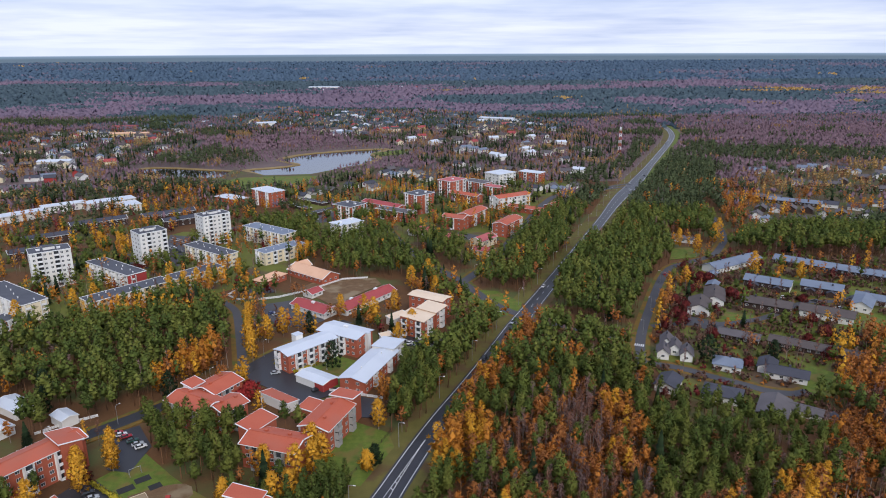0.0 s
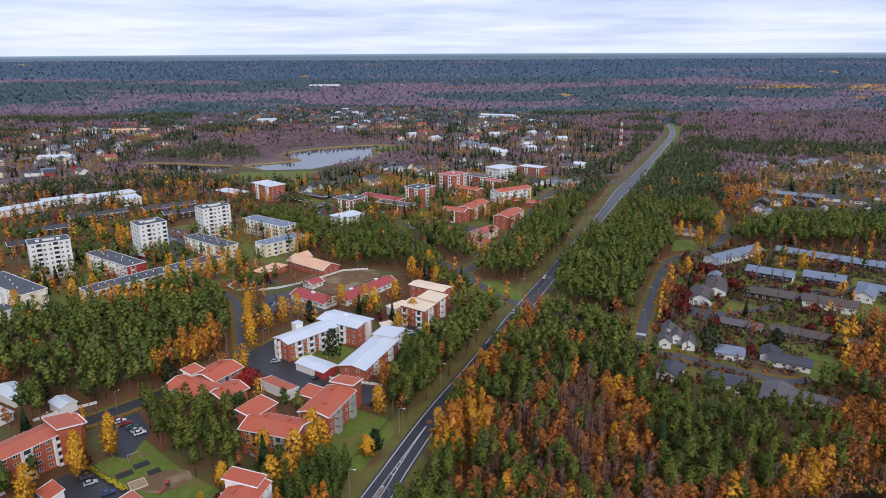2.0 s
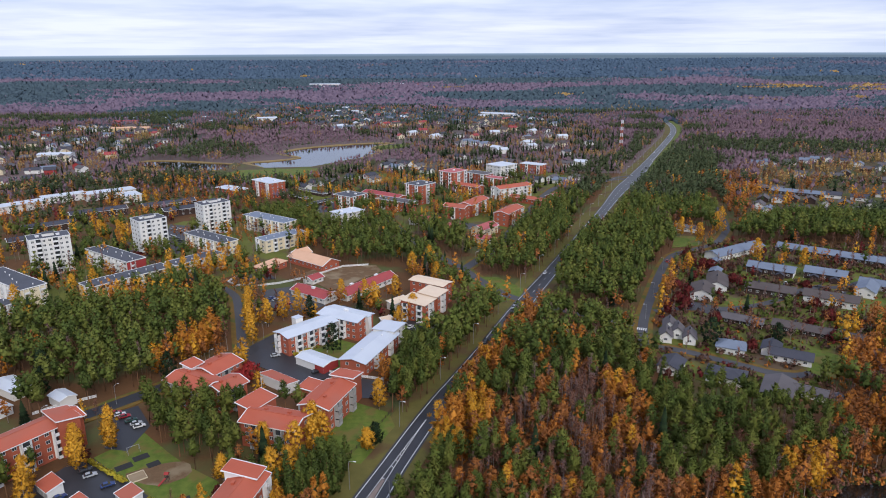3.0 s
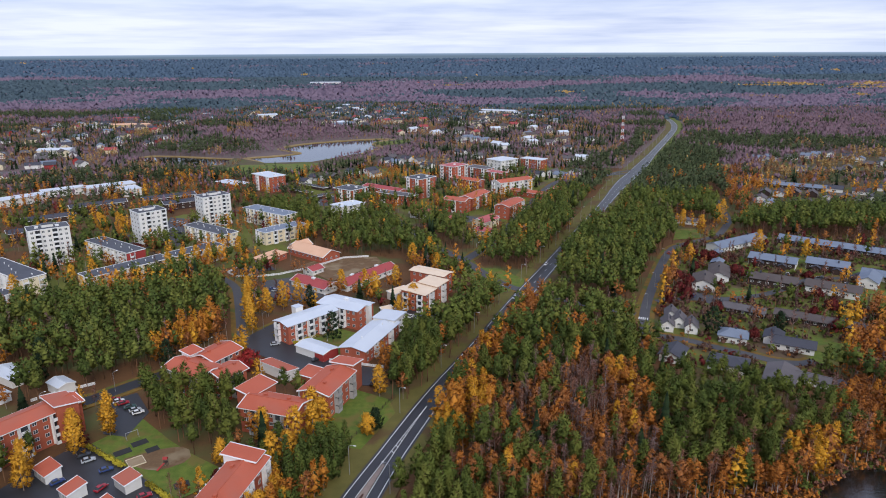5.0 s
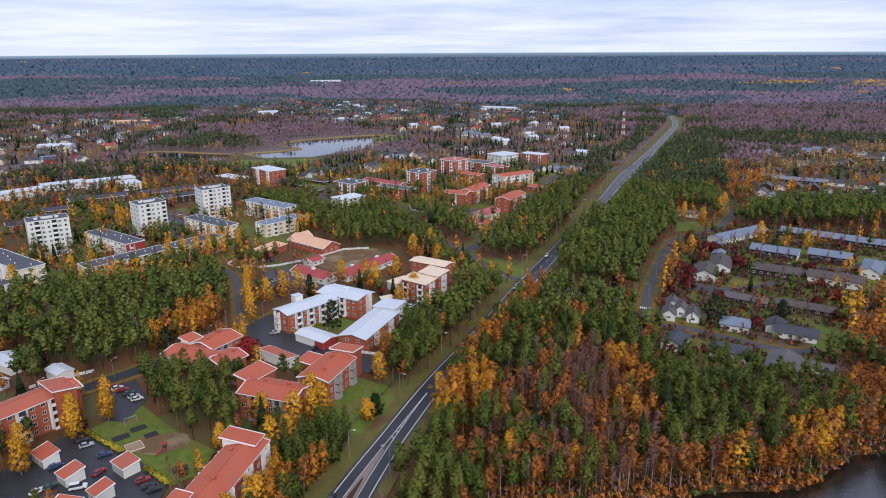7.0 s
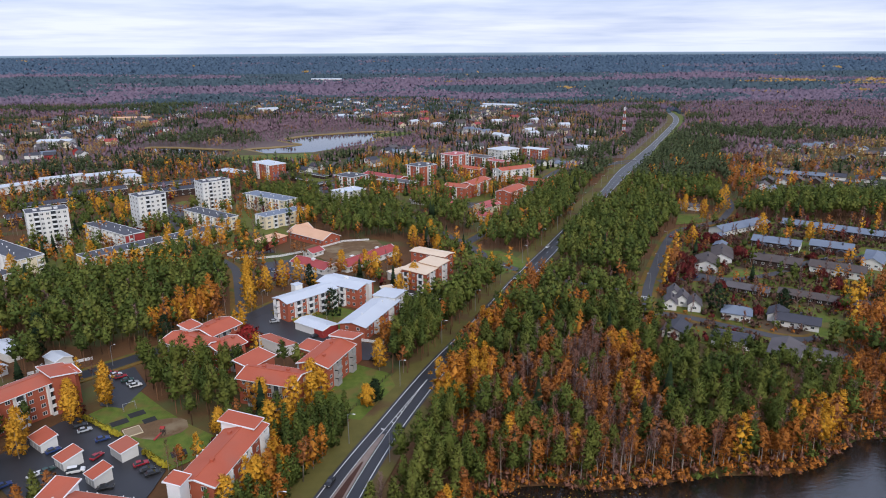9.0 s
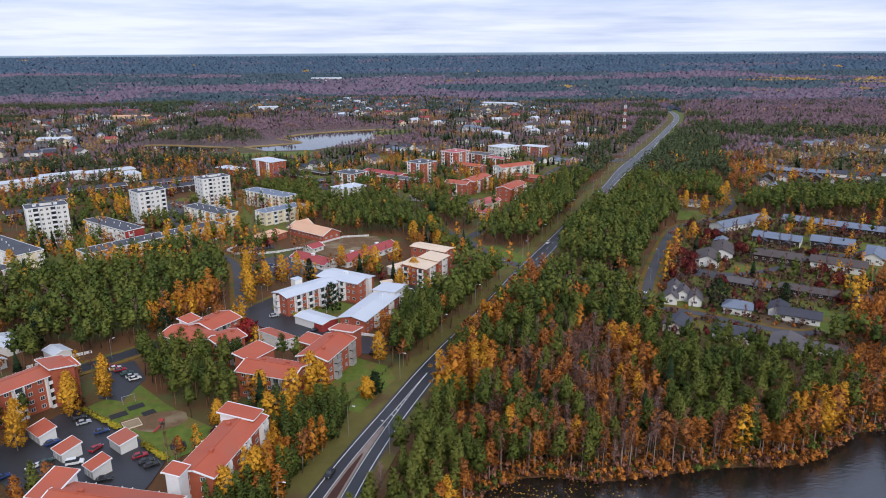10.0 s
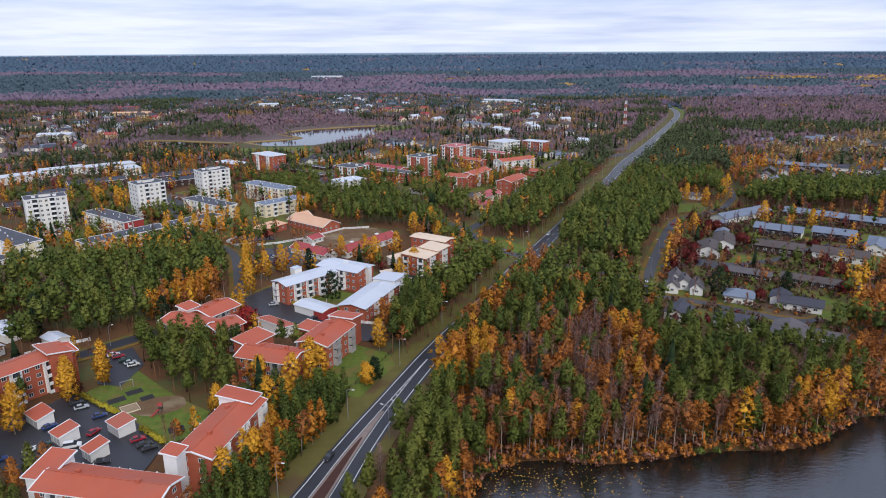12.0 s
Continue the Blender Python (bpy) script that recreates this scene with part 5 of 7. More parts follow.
open_ground("yard", [(-285, 372), (-262, 470), (-215, 545), (-150, 545), (-100, 500), (-92, 450), (-150, 385), (-200, 352), (-250, 318)], "garden", "grass yards between apartment slabs", "yard", 0.015, 0, False)
open_ground("yard", [(251, 545), (302, 670), (326, 697), (348, 760), (473, 870), (600, 860), (477, 640), (380, 540)], "mulch", "faded grass between dark terraces", "yard", 0.02, 0, False)
open_ground("yard", [(-130, 560), (-150, 690), (-60, 780), (110, 790), (150, 720), (100, 610), (60, 520), (-20, 500), (-60, 545)], "garden", "grass yards between town blocks", "yard", 0.015, 0, False)
open_ground("car_park", [(-228, 452), (-216, 468), (-188, 482), (-178, 474), (-204, 446)], "asphalt_old", "grey asphalt car park at the tower", "car park", 0.058)
open_ground("car_park", [(0, 520), (12, 540), (44, 520), (40, 506), (20, 516)], "asphalt_old", "grey asphalt yard among brick houses", "car park", 0.058)

open_ground("meadow", [(-268, 700), (-110, 690), (-60, 800), (-70, 860), (-112, 880), (-160, 815), (-215, 808), (-262, 850)], "mulch", "faded lakeside meadow", "meadow", 0.02, 0, False)
open_ground("meadow", [(-390, 770), (-330, 740), (-250, 720), (-250, 800), (-275, 790), (-320, 800)], "mulch", "faded meadow by the pond", "meadow", 0.03, 0, False)

# shores and sight lines with no tall trees
CLEAR = [[(-90, 254), (-78, 250), (-30, 258), (-22, 312), (-48, 345), (-96, 332), (-98, 285)], [(-98, 342), (-62, 340), (-40, 352), (-18, 388), (-30, 426), (-104, 410)], [(-62, 262), (-46, 268), (-54, 284), (-70, 276)], [(-245, 748), (-150, 742), (-140, 800), (-124, 868), (-158, 812), (-210, 806), (-243, 840)], [(-200, 880), (-215, 860), (-250, 850), (-250, 870), (-222, 900)]]


def reeds(lake, wide, label):
    ring = lake + lake[:1]
    area = sum(x0 * y1 - x1 * y0 for (x0, y0), (x1, y1) in zip(ring[:-1], ring[1:]))
    outer = offset(ring, -wide if area > 0 else wide)
    outer[-1] = outer[0]
    inner = offset(ring, 2.0 if area > 0 else -2.0)
    inner[-1] = inner[0]
    outer = [(x + 5.0 * noise.noise((x * 0.03, y * 0.03, 2.0)), y + 6.0 * noise.noise((x * 0.03, y * 0.03, 6.0))) for x, y in outer]
    inner = [(x + 3.0 * noise.noise((x * 0.05, y * 0.05, 4.0)), y + 3.0 * noise.noise((x * 0.05, y * 0.05, 8.0))) for x, y in inner]
    outer[-1], inner[-1] = outer[0], inner[0]
    bm = ribbon(outer, inner, -0.2, 0.7)
    bmesh.ops.recalc_face_normals(bm, faces=bm.faces[:])
    tagged(new("reed_bed", bm_mesh("reed_bed", bm, "reed")), label, "reeds", kind="stuff")


reeds(LAKE_MID, 8.0, "straw-coloured reed belt round the lake")
reeds(POND, 6.0, "straw-coloured reed belt round the pond")
grass = [p for p in HIGHWAY if 735 < p[1] < 1340]
bm = ribbon(offset(grass, -6.0), offset(grass, -15.0), 0.05, 0.3)
bmesh.ops.recalc_face_normals(bm, faces=bm.faces[:])
tagged(new("verge", bm_mesh("verge", bm, "lawn")), "bright green mown bank beside the highway", "verge", kind="structure")

# ---------------------------------------------------------------- trees
rng = np.random.default_rng(7)
ICO = [(0, 0, -1), (0.72, -0.53, -0.45), (-0.28, -0.85, -0.45), (-0.89, 0, -0.45), (-0.28, 0.85, -0.45), (0.72, 0.53, -0.45), (0.28, -0.85, 0.45), (-0.72, -0.53, 0.45), (-0.72, 0.53, 0.45), (0.28, 0.85, 0.45), (0.89, 0, 0.45), (0, 0, 1)]
ICO_F = [(0, 1, 2), (1, 0, 5), (0, 2, 3), (0, 3, 4), (0, 4, 5), (1, 5, 10), (2, 1, 6), (3, 2, 7), (4, 3, 8), (5, 4, 9), (1, 10, 6), (2, 6, 7), (3, 7, 8), (4, 8, 9), (5, 9, 10), (6, 10, 11), (7, 6, 11), (8, 7, 11), (9, 8, 11), (10, 9, 11)]
OCT = [(1, 0, 0), (-1, 0, 0), (0, 1, 0), (0, -1, 0), (0, 0, 1), (0, 0, -1)]
OCT_F = [(0, 2, 4), (2, 1, 4), (1, 3, 4), (3, 0, 4), (2, 0, 5), (1, 2, 5), (3, 1, 5), (0, 3, 5)]


class Soup:
    """Triangles of a tree in the making; slot 0 is wood, 1 foliage."""

    def __init__(self, up=0.1):
        self.up = up  # how far the shading of the crown leans to the sky
        self.v, self.f, self.s, self.hint, self.n = [], [], [], [], 0

    def add(self, v, f, slot, hint=None):
        self.hint.append(hint)
        self.v.append(np.asarray(v, float))
        self.f.append(np.asarray(f, int) + self.n)
        self.s.append(np.full(len(f), slot))
        self.n += len(v)

    def clump(self, c, r, squash=0.7, low=False, jitter=0.28):
        base, faces = (OCT, OCT_F) if low else (ICO, ICO_F)
        v = np.array(base) * (1 + rng.uniform(-jitter, jitter, (len(base), 1))) * np.array([r, r, r * squash])
        a = rng.uniform(0, 6.28)
        c0, s0 = math.cos(a), math.sin(a)
        v = v @ np.array([[c0, s0, 0], [-s0, c0, 0], [0, 0, 1]]) + np.asarray(c)
        self.add(v, faces, 1)

    def leaf(self, c, size, up=0.5):
        d = rng.normal(size=3)
        d[2] *= up
        d /= np.linalg.norm(d)
        e = np.cross(d, rng.normal(size=3))
        e /= np.linalg.norm(e)
        c = np.asarray(c)
        v = [c - d * size, c + e * size * 0.55, c + d * size, c - e * size * 0.5 + np.cross(d, e) * size * 0.25]
        self.add(v, [(0, 1, 2), (0, 2, 3)], 1)

    def needle(self, p, q, w, slot=1, face=None, hint=None):
        """A narrow triangle from p to q; face: the direction that its flat side looks to."""
        p, q = np.asarray(p, float), np.asarray(q, float)
        e = np.cross(q - p, rng.normal(size=3) if face is None else face)
        e *= w / (np.linalg.norm(e) + 1e-9)
        self.add([p - e, p + e, q], [(0, 1, 2)], slot, hint)

    def trunk(self, h, r, lean, sides=5, top=0.25):
        k = np.arange(sides) * 2 * math.pi / sides
        ring = np.stack([np.cos(k), np.sin(k)], 1)
        levels = ((0.0, 1.25), (0.06, 1.0), (0.55, 0.7), (1.0, top)) if sides > 3 else ((0.0, 1.0), (1.0, top))
        v = [np.column_stack([ring * r * w + np.array(lean) * t * t, np.full(sides, h * t - (0.4 if t == 0 else 0))]) for t, w in levels]
        f = []
        for a in range(len(levels) - 1):
            for b in range(sides):
                c = (b + 1) % sides
                f += [(a * sides + b, a * sides + c, (a + 1) * sides + c), (a * sides + b, (a + 1) * sides + c, (a + 1) * sides + b)]
        self.add(np.concatenate(v), f, 0)

    def done(self):
        """Vertices, triangles, slots and normals; foliage is shaded by the crown's rounded form."""
        v, slots = np.concatenate(self.v), np.concatenate(self.s)
        green = [p for p, k in zip(self.v, self.s) if k[0] == 1]
        low, high = np.concatenate(green).min(0), np.concatenate(green).max(0)
        mid, half = (low + high) / 2, (high - low) / 2 + 0.01
        normals = []
        for p, k, hint in zip(self.v, self.s, self.hint):
            g = (p.mean(0) - mid) / half
            if k[0] == 0:
                n = (p - p.mean(0)) * (1, 1, 0) + (0, 0, 0.02)
            elif len(p) > 4:
                n = (p - p.mean(0)) / (np.ptp(p, 0).max() / 2) * 0.4 + g * 0.9 + (0, 0, self.up)
            elif hint is not None:
                n = np.repeat((g * 0.95 + hint * 0.28 + (0, 0, 0.06 + self.up) + rng.normal(0, 0.12, 3))[None], len(p), 0)
            else:
                n = np.repeat((g * (1.0, 1.0, 1.15) + (0, 0, 0.06 + self.up) + rng.normal(0, 0.16, 3))[None], len(p), 0)
            n = n / (np.linalg.norm(n, axis=1, keepdims=True) + 1e-9)
            normals.append(n)
        normals, f = np.concatenate(normals), np.concatenate(self.f)
        turned = np.einsum("ij,ij->i", np.cross(v[f[:, 1]] - v[f[:, 0]], v[f[:, 2]] - v[f[:, 0]]), normals[f].sum(1)) < 0
        f[turned] = f[turned][:, ::-1]
        return v, f, slots, normals


def spray(s, c, out, n, length, width, spread, up=0.35, loose=0.42):
    """Needle or leaf sprays: narrow triangles that fan outwards from c."""
    for _ in range(n):
        d = np.asarray(out) + rng.normal(0, spread, 3) + (0, 0, up)
        d /= np.linalg.norm(d) + 1e-9
        p = c + rng.normal(0, length * loose, 3)
        face = np.asarray(out) * 1.2 + (0, 0, 0.65) + rng.normal(0, 0.32, 3)
        s.needle(p - d * length * 0.35, p + d * length * rng.uniform(0.5, 0.8), width * rng.uniform(0.7, 1.2), 1, face)


def tuft(s, c, r, squash, n, length, width, low=False, lift=0.35):
    """A bushy branch end: a rounded core, open below, with n needles or leaves that stand out from it."""
    base, faces = (OCT, OCT_F[:4]) if low else (ICO, ICO_F[5:])
    shape = np.array([r, r, r * squash])
    v = np.array(base) * (1 + rng.uniform(-0.2, 0.2, (len(base), 1))) * shape
    if low:
        v[:4, 2] -= r * squash * 0.5
    a = rng.uniform(0, 6.28)
    c0, s0 = math.cos(a), math.sin(a)
    c = np.asarray(c)
    s.add(v @ np.array([[c0, s0, 0], [-s0, c0, 0], [0, 0, 1]]) + c, faces, 1)
    for _ in range(n):
        d = rng.normal(size=3)
        d[2] = abs(d[2]) - 0.25
        d /= np.linalg.norm(d) + 1e-9
        p = c + d * shape * rng.uniform(0.3, 1.4)
        s.needle(p, p + (d + (0, 0, lift) + rng.normal(0, 0.3, 3)) * length * rng.uniform(0.6, 1.2), width, 1, None, d)


def make_pine(level, bushy=False):
    s = Soup(0.3 if level == 3 else 0.1)
    h = rng.uniform(12.5, 17.0)
    lean = rng.normal(0, 0.4, 2)
    s.trunk(h * 0.95, 0.19, lean, 5 if level < 2 else 3)
    low = (rng.uniform(0.28, 0.44) if level == 0 else rng.uniform(0.44, 0.56)) * h
    low = rng.uniform(0.08, 0.16) * h if bushy else low
    n = (46, 23, 11, 6)[level] + (12 if bushy else 0)
    wide = rng.uniform(2.5, 3.3)
    size, count, length, width = ((0.30, 19, 0.66, 0.12), (0.40, 17, 0.76, 0.16), (0.66, 9, 0.85, 0.20), (1.1, 3, 1.7, 0.6))[level]
    taper = rng.uniform(1.2, 1.9)
    profile = lambda t: wide * min(1.0, 0.60 + 2.0 * t) * (1 - t ** taper) ** 0.85
    for t in ((0.12, 0.42) if level < 3 else (0.3,)):
        s.clump((lean[0] * t, lean[1] * t, low + (h - low) * t), profile(t) * 0.6, 1.3, True, 0.3)
    for k in range(n):
        t = ((k + rng.uniform(0, 1)) / n) ** 1.15
        z = low + (h - low) * t
        reach = profile(t)
        a = k * 2.4 + rng.uniform(-0.5, 0.5)
        out = np.array([math.cos(a), math.sin(a), 0.0])
        d = reach * rng.uniform(0.5, 0.95) if k < n - 1 else 0.0
        c = out * d + np.array([lean[0] * t, lean[1] * t, z])
        tuft(s, c, (size + 0.09 * reach) * rng.uniform(0.7, 1.3), 0.8, count, length, width, True, 0.40)
        if level < 2 and k % 3 == 0:
            s.needle((lean[0] * t, lean[1] * t, z - 0.7), c, 0.07, 0)
    return s.done()


def make_birch(level, dense=1.0, tall=1.0, stem=0.14):
    """A birch in leaf; stem: the share of its height that the bare lower trunk takes."""
    s = Soup(0.3 if level == 3 else 0.1)
    h = rng.uniform(10.5, 15.5) * tall
    lean = rng.normal(0, 0.5, 2)
    s.trunk(h * 0.93, 0.14, lean, 5 if level < 2 else 3, 0.15)
    low = rng.uniform(stem - 0.05, stem + 0.06) * h
    wide = rng.uniform(2.5, 3.6)
    n = max(5, (int(46 * dense), int(30 * dense), int(14 * dense), int(7 * dense))[level])
    size, count, length, width = ((0.24, 21, 0.62, 0.13), (0.30, 18, 0.70, 0.16), (0.52, 10, 0.66, 0.18), (1.0, 3, 1.3, 0.6))[level]
    size *= min(1.0, dense)
    profile = lambda t: wide * (0.50 + 0.65 * math.sin(math.pi * (0.16 + 0.80 * t)) - 0.45 * t)
    for t in ((0.25, 0.55) if level < 3 else (0.45,)):
        s.clump((lean[0] * t, lean[1] * t, low + (h - low) * t), profile(t) * 0.40 * min(dense, 1.0), 1.6, True, 0.35)
    for k in range(n):
        t = (k + rng.uniform(0, 1)) / n
        z = low + (h - low) * t
        a = k * 2.4 + rng.uniform(-0.6, 0.6)
        d = profile(t) * rng.uniform(0.35, 0.9) if k < n - 1 else 0.0
        out = np.array([math.cos(a), math.sin(a), 0.0])
        c = out * d + np.array([lean[0] * t, lean[1] * t, z])
        tuft(s, c, size * rng.uniform(0.75, 1.25), 1.3, count if dense > 0.8 else count + 2, length, width, True, 0.2)
        if level < 2 and k % 3 == 0:
            s.needle((lean[0] * t, lean[1] * t, z - 1.2), c, 0.06, 0)
    return s.done()


def make_bare(level):
    level = max(0, level - 1)
    s = Soup(0.3 if level == 2 else 0.1)
    h = rng.uniform(11.0, 15.5)
    lean = rng.normal(0, 0.6, 2)
    s.trunk(h, 0.13, lean, 4 if level == 0 else 3, 0.1)
    n = (46, 22, 7)[level]
    w = (0.055, 0.15, 0.75)[level]
    if level == 2:
        s.clump((lean[0] * 0.4, lean[1] * 0.4, h * 0.57), rng.uniform(1.9, 2.5), 1.7, True, 0.35)
    for k in range(n):
        t = 0.38 + 0.60 * (k + rng.uniform(0, 1)) / n
        z = h * t
        a = rng.uniform(0, 6.28)
        length = (1.25 - t) * rng.uniform(2.0, 3.6)
        p = np.array([lean[0] * t * t, lean[1] * t * t, z])
        q = p + np.array([math.cos(a) * length * 0.6, math.sin(a) * length * 0.6, length * 0.9])
        s.needle(p, q, w, 1)
        if level < 2:
            for _ in range(4 if level == 0 else 3):
                m = p + (q - p) * rng.uniform(0.35, 1.0)
                s.needle(m, m + np.array([*rng.normal(0, 0.6, 2), rng.uniform(0.1, 1.1)]), w * 0.9, 1)
        if level == 0 and k % 4 == 0:
            s.leaf(q, rng.uniform(0.15, 0.3), 1.0)
    return s.done()


def make_spruce(level):
    level = max(0, level - 1)
    s = Soup()
    h = rng.uniform(13, 17)
    s.trunk(h * 0.9, 0.18, (0, 0), 4)
    tiers = (14, 8, 4)[level]
    sides = (11, 7, 5)[level]
    for k in range(tiers):
        t = k / tiers
        z = h * (0.08 + 0.88 * t)
        r = 2.8 * (1 - t) ** 0.85 + 0.25
        top = z + h * 0.9 / tiers * 1.5
        v = [(0, 0, top)]
        for j in range(2 * sides):
            a = math.pi * (j + 0.5 * (k % 2)) / sides
            rr = r * (rng.uniform(0.8, 1.15) if j % 2 else rng.uniform(0.45, 0.65))
            v.append((math.cos(a) * rr, math.sin(a) * rr, z - 0.25 * rr * rng.uniform(0.5, 1.2)))
        s.add(v, [(0, 1 + j, 1 + (j + 1) % (2 * sides)) for j in range(2 * sides)], 1)
    return s.done()


def make_shrub():
    s = Soup()
    for k in range(6):
        a = rng.uniform(0, 6.28)
        d = rng.uniform(0, 1.1)
        c = np.array([math.cos(a) * d, math.sin(a) * d, rng.uniform(0.3, 1.5)])
        s.clump(c * (1, 1, 0.8), rng.uniform(0.3, 0.5), 0.9, True, 0.35)
        spray(s, c, (0, 0, 0.6), 6, 0.5, 0.2, 0.8, 0.3)
    return s.done()


def make_grove(crowns=4):
    """A far stand of trees: rounded crowns that run together."""
    s = Soup(0.35)
    for _ in range(crowns):
        c = rng.normal(0, 5.5, 2)
        s.clump((c[0], c[1], rng.uniform(0.5, 2.5)), rng.uniform(5.5, 7.5), rng.uniform(0.75, 1.0), True, 0.14)
    return s.done()


# each kind in four grades: near trees by themselves, near woods, middle distance, far
KIT = {
    "pine": [[make_pine(k) for _ in range(n)] for k, n in ((0, 8), (1, 8), (2, 6), (3, 5))],
    "gold": [[make_birch(k) for _ in range(n)] for k, n in ((0, 7), (1, 7), (2, 5), (3, 4))],
    "rust": [[make_birch(k, 0.75, 0.9, 0.42) for _ in range(n)] for k, n in ((0, 6), (1, 6), (2, 5), (3, 4))],
    "crimson": [[make_birch(k, 1.1, 0.6) for _ in range(n)] for k, n in ((0, 3), (1, 3), (2, 3), (3, 2))],
    "bare": [[make_bare(k) for _ in range(n)] for k, n in ((0, 6), (1, 6), (2, 5), (3, 4))],
    "spruce": [[make_spruce(k) for _ in range(n)] for k, n in ((0, 4), (1, 4), (2, 3), (3, 3))],
}
WOOD = {"pine": "bark", "spruce": "bark", "gold": "birch_bark", "rust": "birch_bark", "bare": "birch_bark", "crimson": "bark"}
LEAF = {"pine": "pine", "spruce": "spruce", "gold": "gold", "rust": "rust", "bare": "twig", "crimson": "crimson"}

SECOND = {"pine": "pine_light", "gold": "gold_deep", "rust": "rust_dull", "bare": "twig_grey"}
# far trees use leaf colours that carry a painted haze tint
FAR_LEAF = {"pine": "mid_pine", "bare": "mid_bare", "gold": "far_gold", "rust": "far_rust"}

# woods of one kind, first match counts: shares of pine, gold, rust, bare, spruce, crimson; metres between trees
SORTS = ("pine", "gold", "rust", "bare", "spruce", "crimson")
MIXES = {
    "pine": ((0.92, 0.015, 0.035, 0.02, 0.01, 0.0), 4.9), "gold": ((0.08, 0.80, 0.12, 0.0, 0.0, 0.0), 4.2), "rust": ((0.10, 0.15, 0.62, 0.13, 0.0, 0.0), 4.2),
    "bare": ((0.12, 0.04, 0.36, 0.46, 0.02, 0.0), 3.5), "mixed": ((0.78, 0.03, 0.10, 0.08, 0.01, 0.0), 4.8), "shore": ((0.16, 0.08, 0.44, 0.32, 0.0, 0.0), 3.1),
    "goldmix": ((0.28, 0.42, 0.20, 0.08, 0.02, 0.0), 4.6), "town": ((0.44, 0.14, 0.22, 0.14, 0.03, 0.03), 6.8), "estate": ((0.12, 0.06, 0.14, 0.58, 0.02, 0.08), 9.0),
    "suburb": ((0.20, 0.11, 0.22, 0.33, 0.14, 0.0), 6.9), "belt": ((0.52, 0.13, 0.12, 0.18, 0.05, 0.0), 5.8), "eastern": ((0.20, 0.36, 0.28, 0.14, 0.01, 0.01), 8.4), "thicket": ((0.80, 0.13, 0.07, 0.0, 0.0, 0.0), 3.2), "wild": ((0.05, 0.008, 0.022, 0.91, 0.01, 0.0), 6.2), "pinefar": ((0.88, 0.02, 0.04, 0.05, 0.01, 0.0), 7.3),
}
REGIONS = []
GROWTH = {"suburb": 0.78, "town": 0.92, "eastern": 1.0, "estate": 0.85, "thicket": 0.92}  # how tall trees stand, as a share of the full height


def region(kind, *poly):
    REGIONS.append((kind, poly))


region("gold", (-11, 214), (-2, 240), (8, 252), (16, 240), (17, 214), (10, 202), (-8, 198))
region("shore", (-12, 110), (2, 152), (12, 170), (30, 178), (70, 180), (112, 188), (130, 200), (160, 200), (140, 150), (60, 120))
region("bare", (20, 232), (35, 249), (52, 263), (66, 258), (66, 216), (66, 182), (13, 178), (2, 176), (8, 196), (18, 212))
region("rust", (152, 246), (186, 290), (205, 322), (243, 330), (190, 205), (150, 205), (140, 222))
region("rust", (104, 322), (117, 355), (142, 423), (148, 420), (126, 356), (109, 318))
region("rust", (8, 250), (30, 305), (52, 345), (58, 340), (38, 300), (20, 252))
region("mixed", (-22, 120), (-10, 160), (-8, 190), (-2, 220), (10, 250), (40, 345), (62, 350), (94, 312), (94, 260), (140, 235), (150, 190), (100, 165))
region("goldmix", (-129, 272), (-124, 305), (-98, 305), (-92, 291), (-112, 268), (-120, 258))
region("goldmix", (-206, 352), (-182, 368), (-140, 384), (-118, 358), (-166, 346), (-191, 336))
region("pine", (-230, 290), (-211, 330), (-193, 345), (-162, 352), (-119, 352), (-104, 322), (-96, 296), (-111, 263), (-127, 247), (-138, 239), (-161, 236), (-215, 250))
region("pine", (-107, 212), (-108, 237), (-86, 236), (-70, 212), (-72, 196), (-84, 202), (-98, 208))
region("thicket", (-58, 171), (-53, 186), (-46, 202), (-31, 204), (-33, 188), (-40, 160), (-50, 128), (-66, 116), (-62, 150))
region("pine", (-23, 256), (-20, 288), (-6, 314), (12, 336), (26, 344), (25, 318), (5, 271), (-10, 238), (-16, 238))
region("pine", (5, 399), (33, 450), (60, 510), (72, 540), (100, 600), (180, 745), (195, 740), (150, 635), (92, 495), (60, 420), (40, 386), (22, 390))
region("pine", (-102, 494), (-82, 520), (-40, 543), (15, 492), (17, 438), (-9, 410), (-34, 420), (-68, 430))
region("pine", (58, 372), (82, 425), (150, 585), (240, 790), (275, 881), (345, 879), (252, 598), (202, 505), (176, 522), (156, 449), (120, 373), (100, 330), (76, 345))
region("rust", (234, 598), (291, 728), (330, 728), (308, 670), (228, 505), (217, 505))
region("pine", (207, 478), (244, 525), (380, 560), (349, 480), (320, 462), (257, 467))
region("pine", (-178, 564), (-108, 563), (-92, 494), (-106, 480), (-182, 584))
region("estate", (100, 270), (99, 292), (120, 356), (158, 436), (200, 478), (262, 474), (310, 460), (330, 430), (240, 330), (187, 290), (157, 250), (124, 244))
region("eastern", (251, 545), (302, 670), (326, 697), (348, 760), (473, 870), (640, 860), (477, 640), (380, 540))
region("suburb", (-335, 1054), (-478, 1522), (-364, 1685), (-37, 1669), (202, 1444), (260, 1250), (240, 900), (150, 760), (-7, 800), (-75, 1046), (-136, 1128), (-275, 1260))
region("suburb", (-540, 700), (-720, 899), (-760, 1074), (-700, 1250), (-440, 1260), (-380, 1042), (-400, 876), (-400, 782))
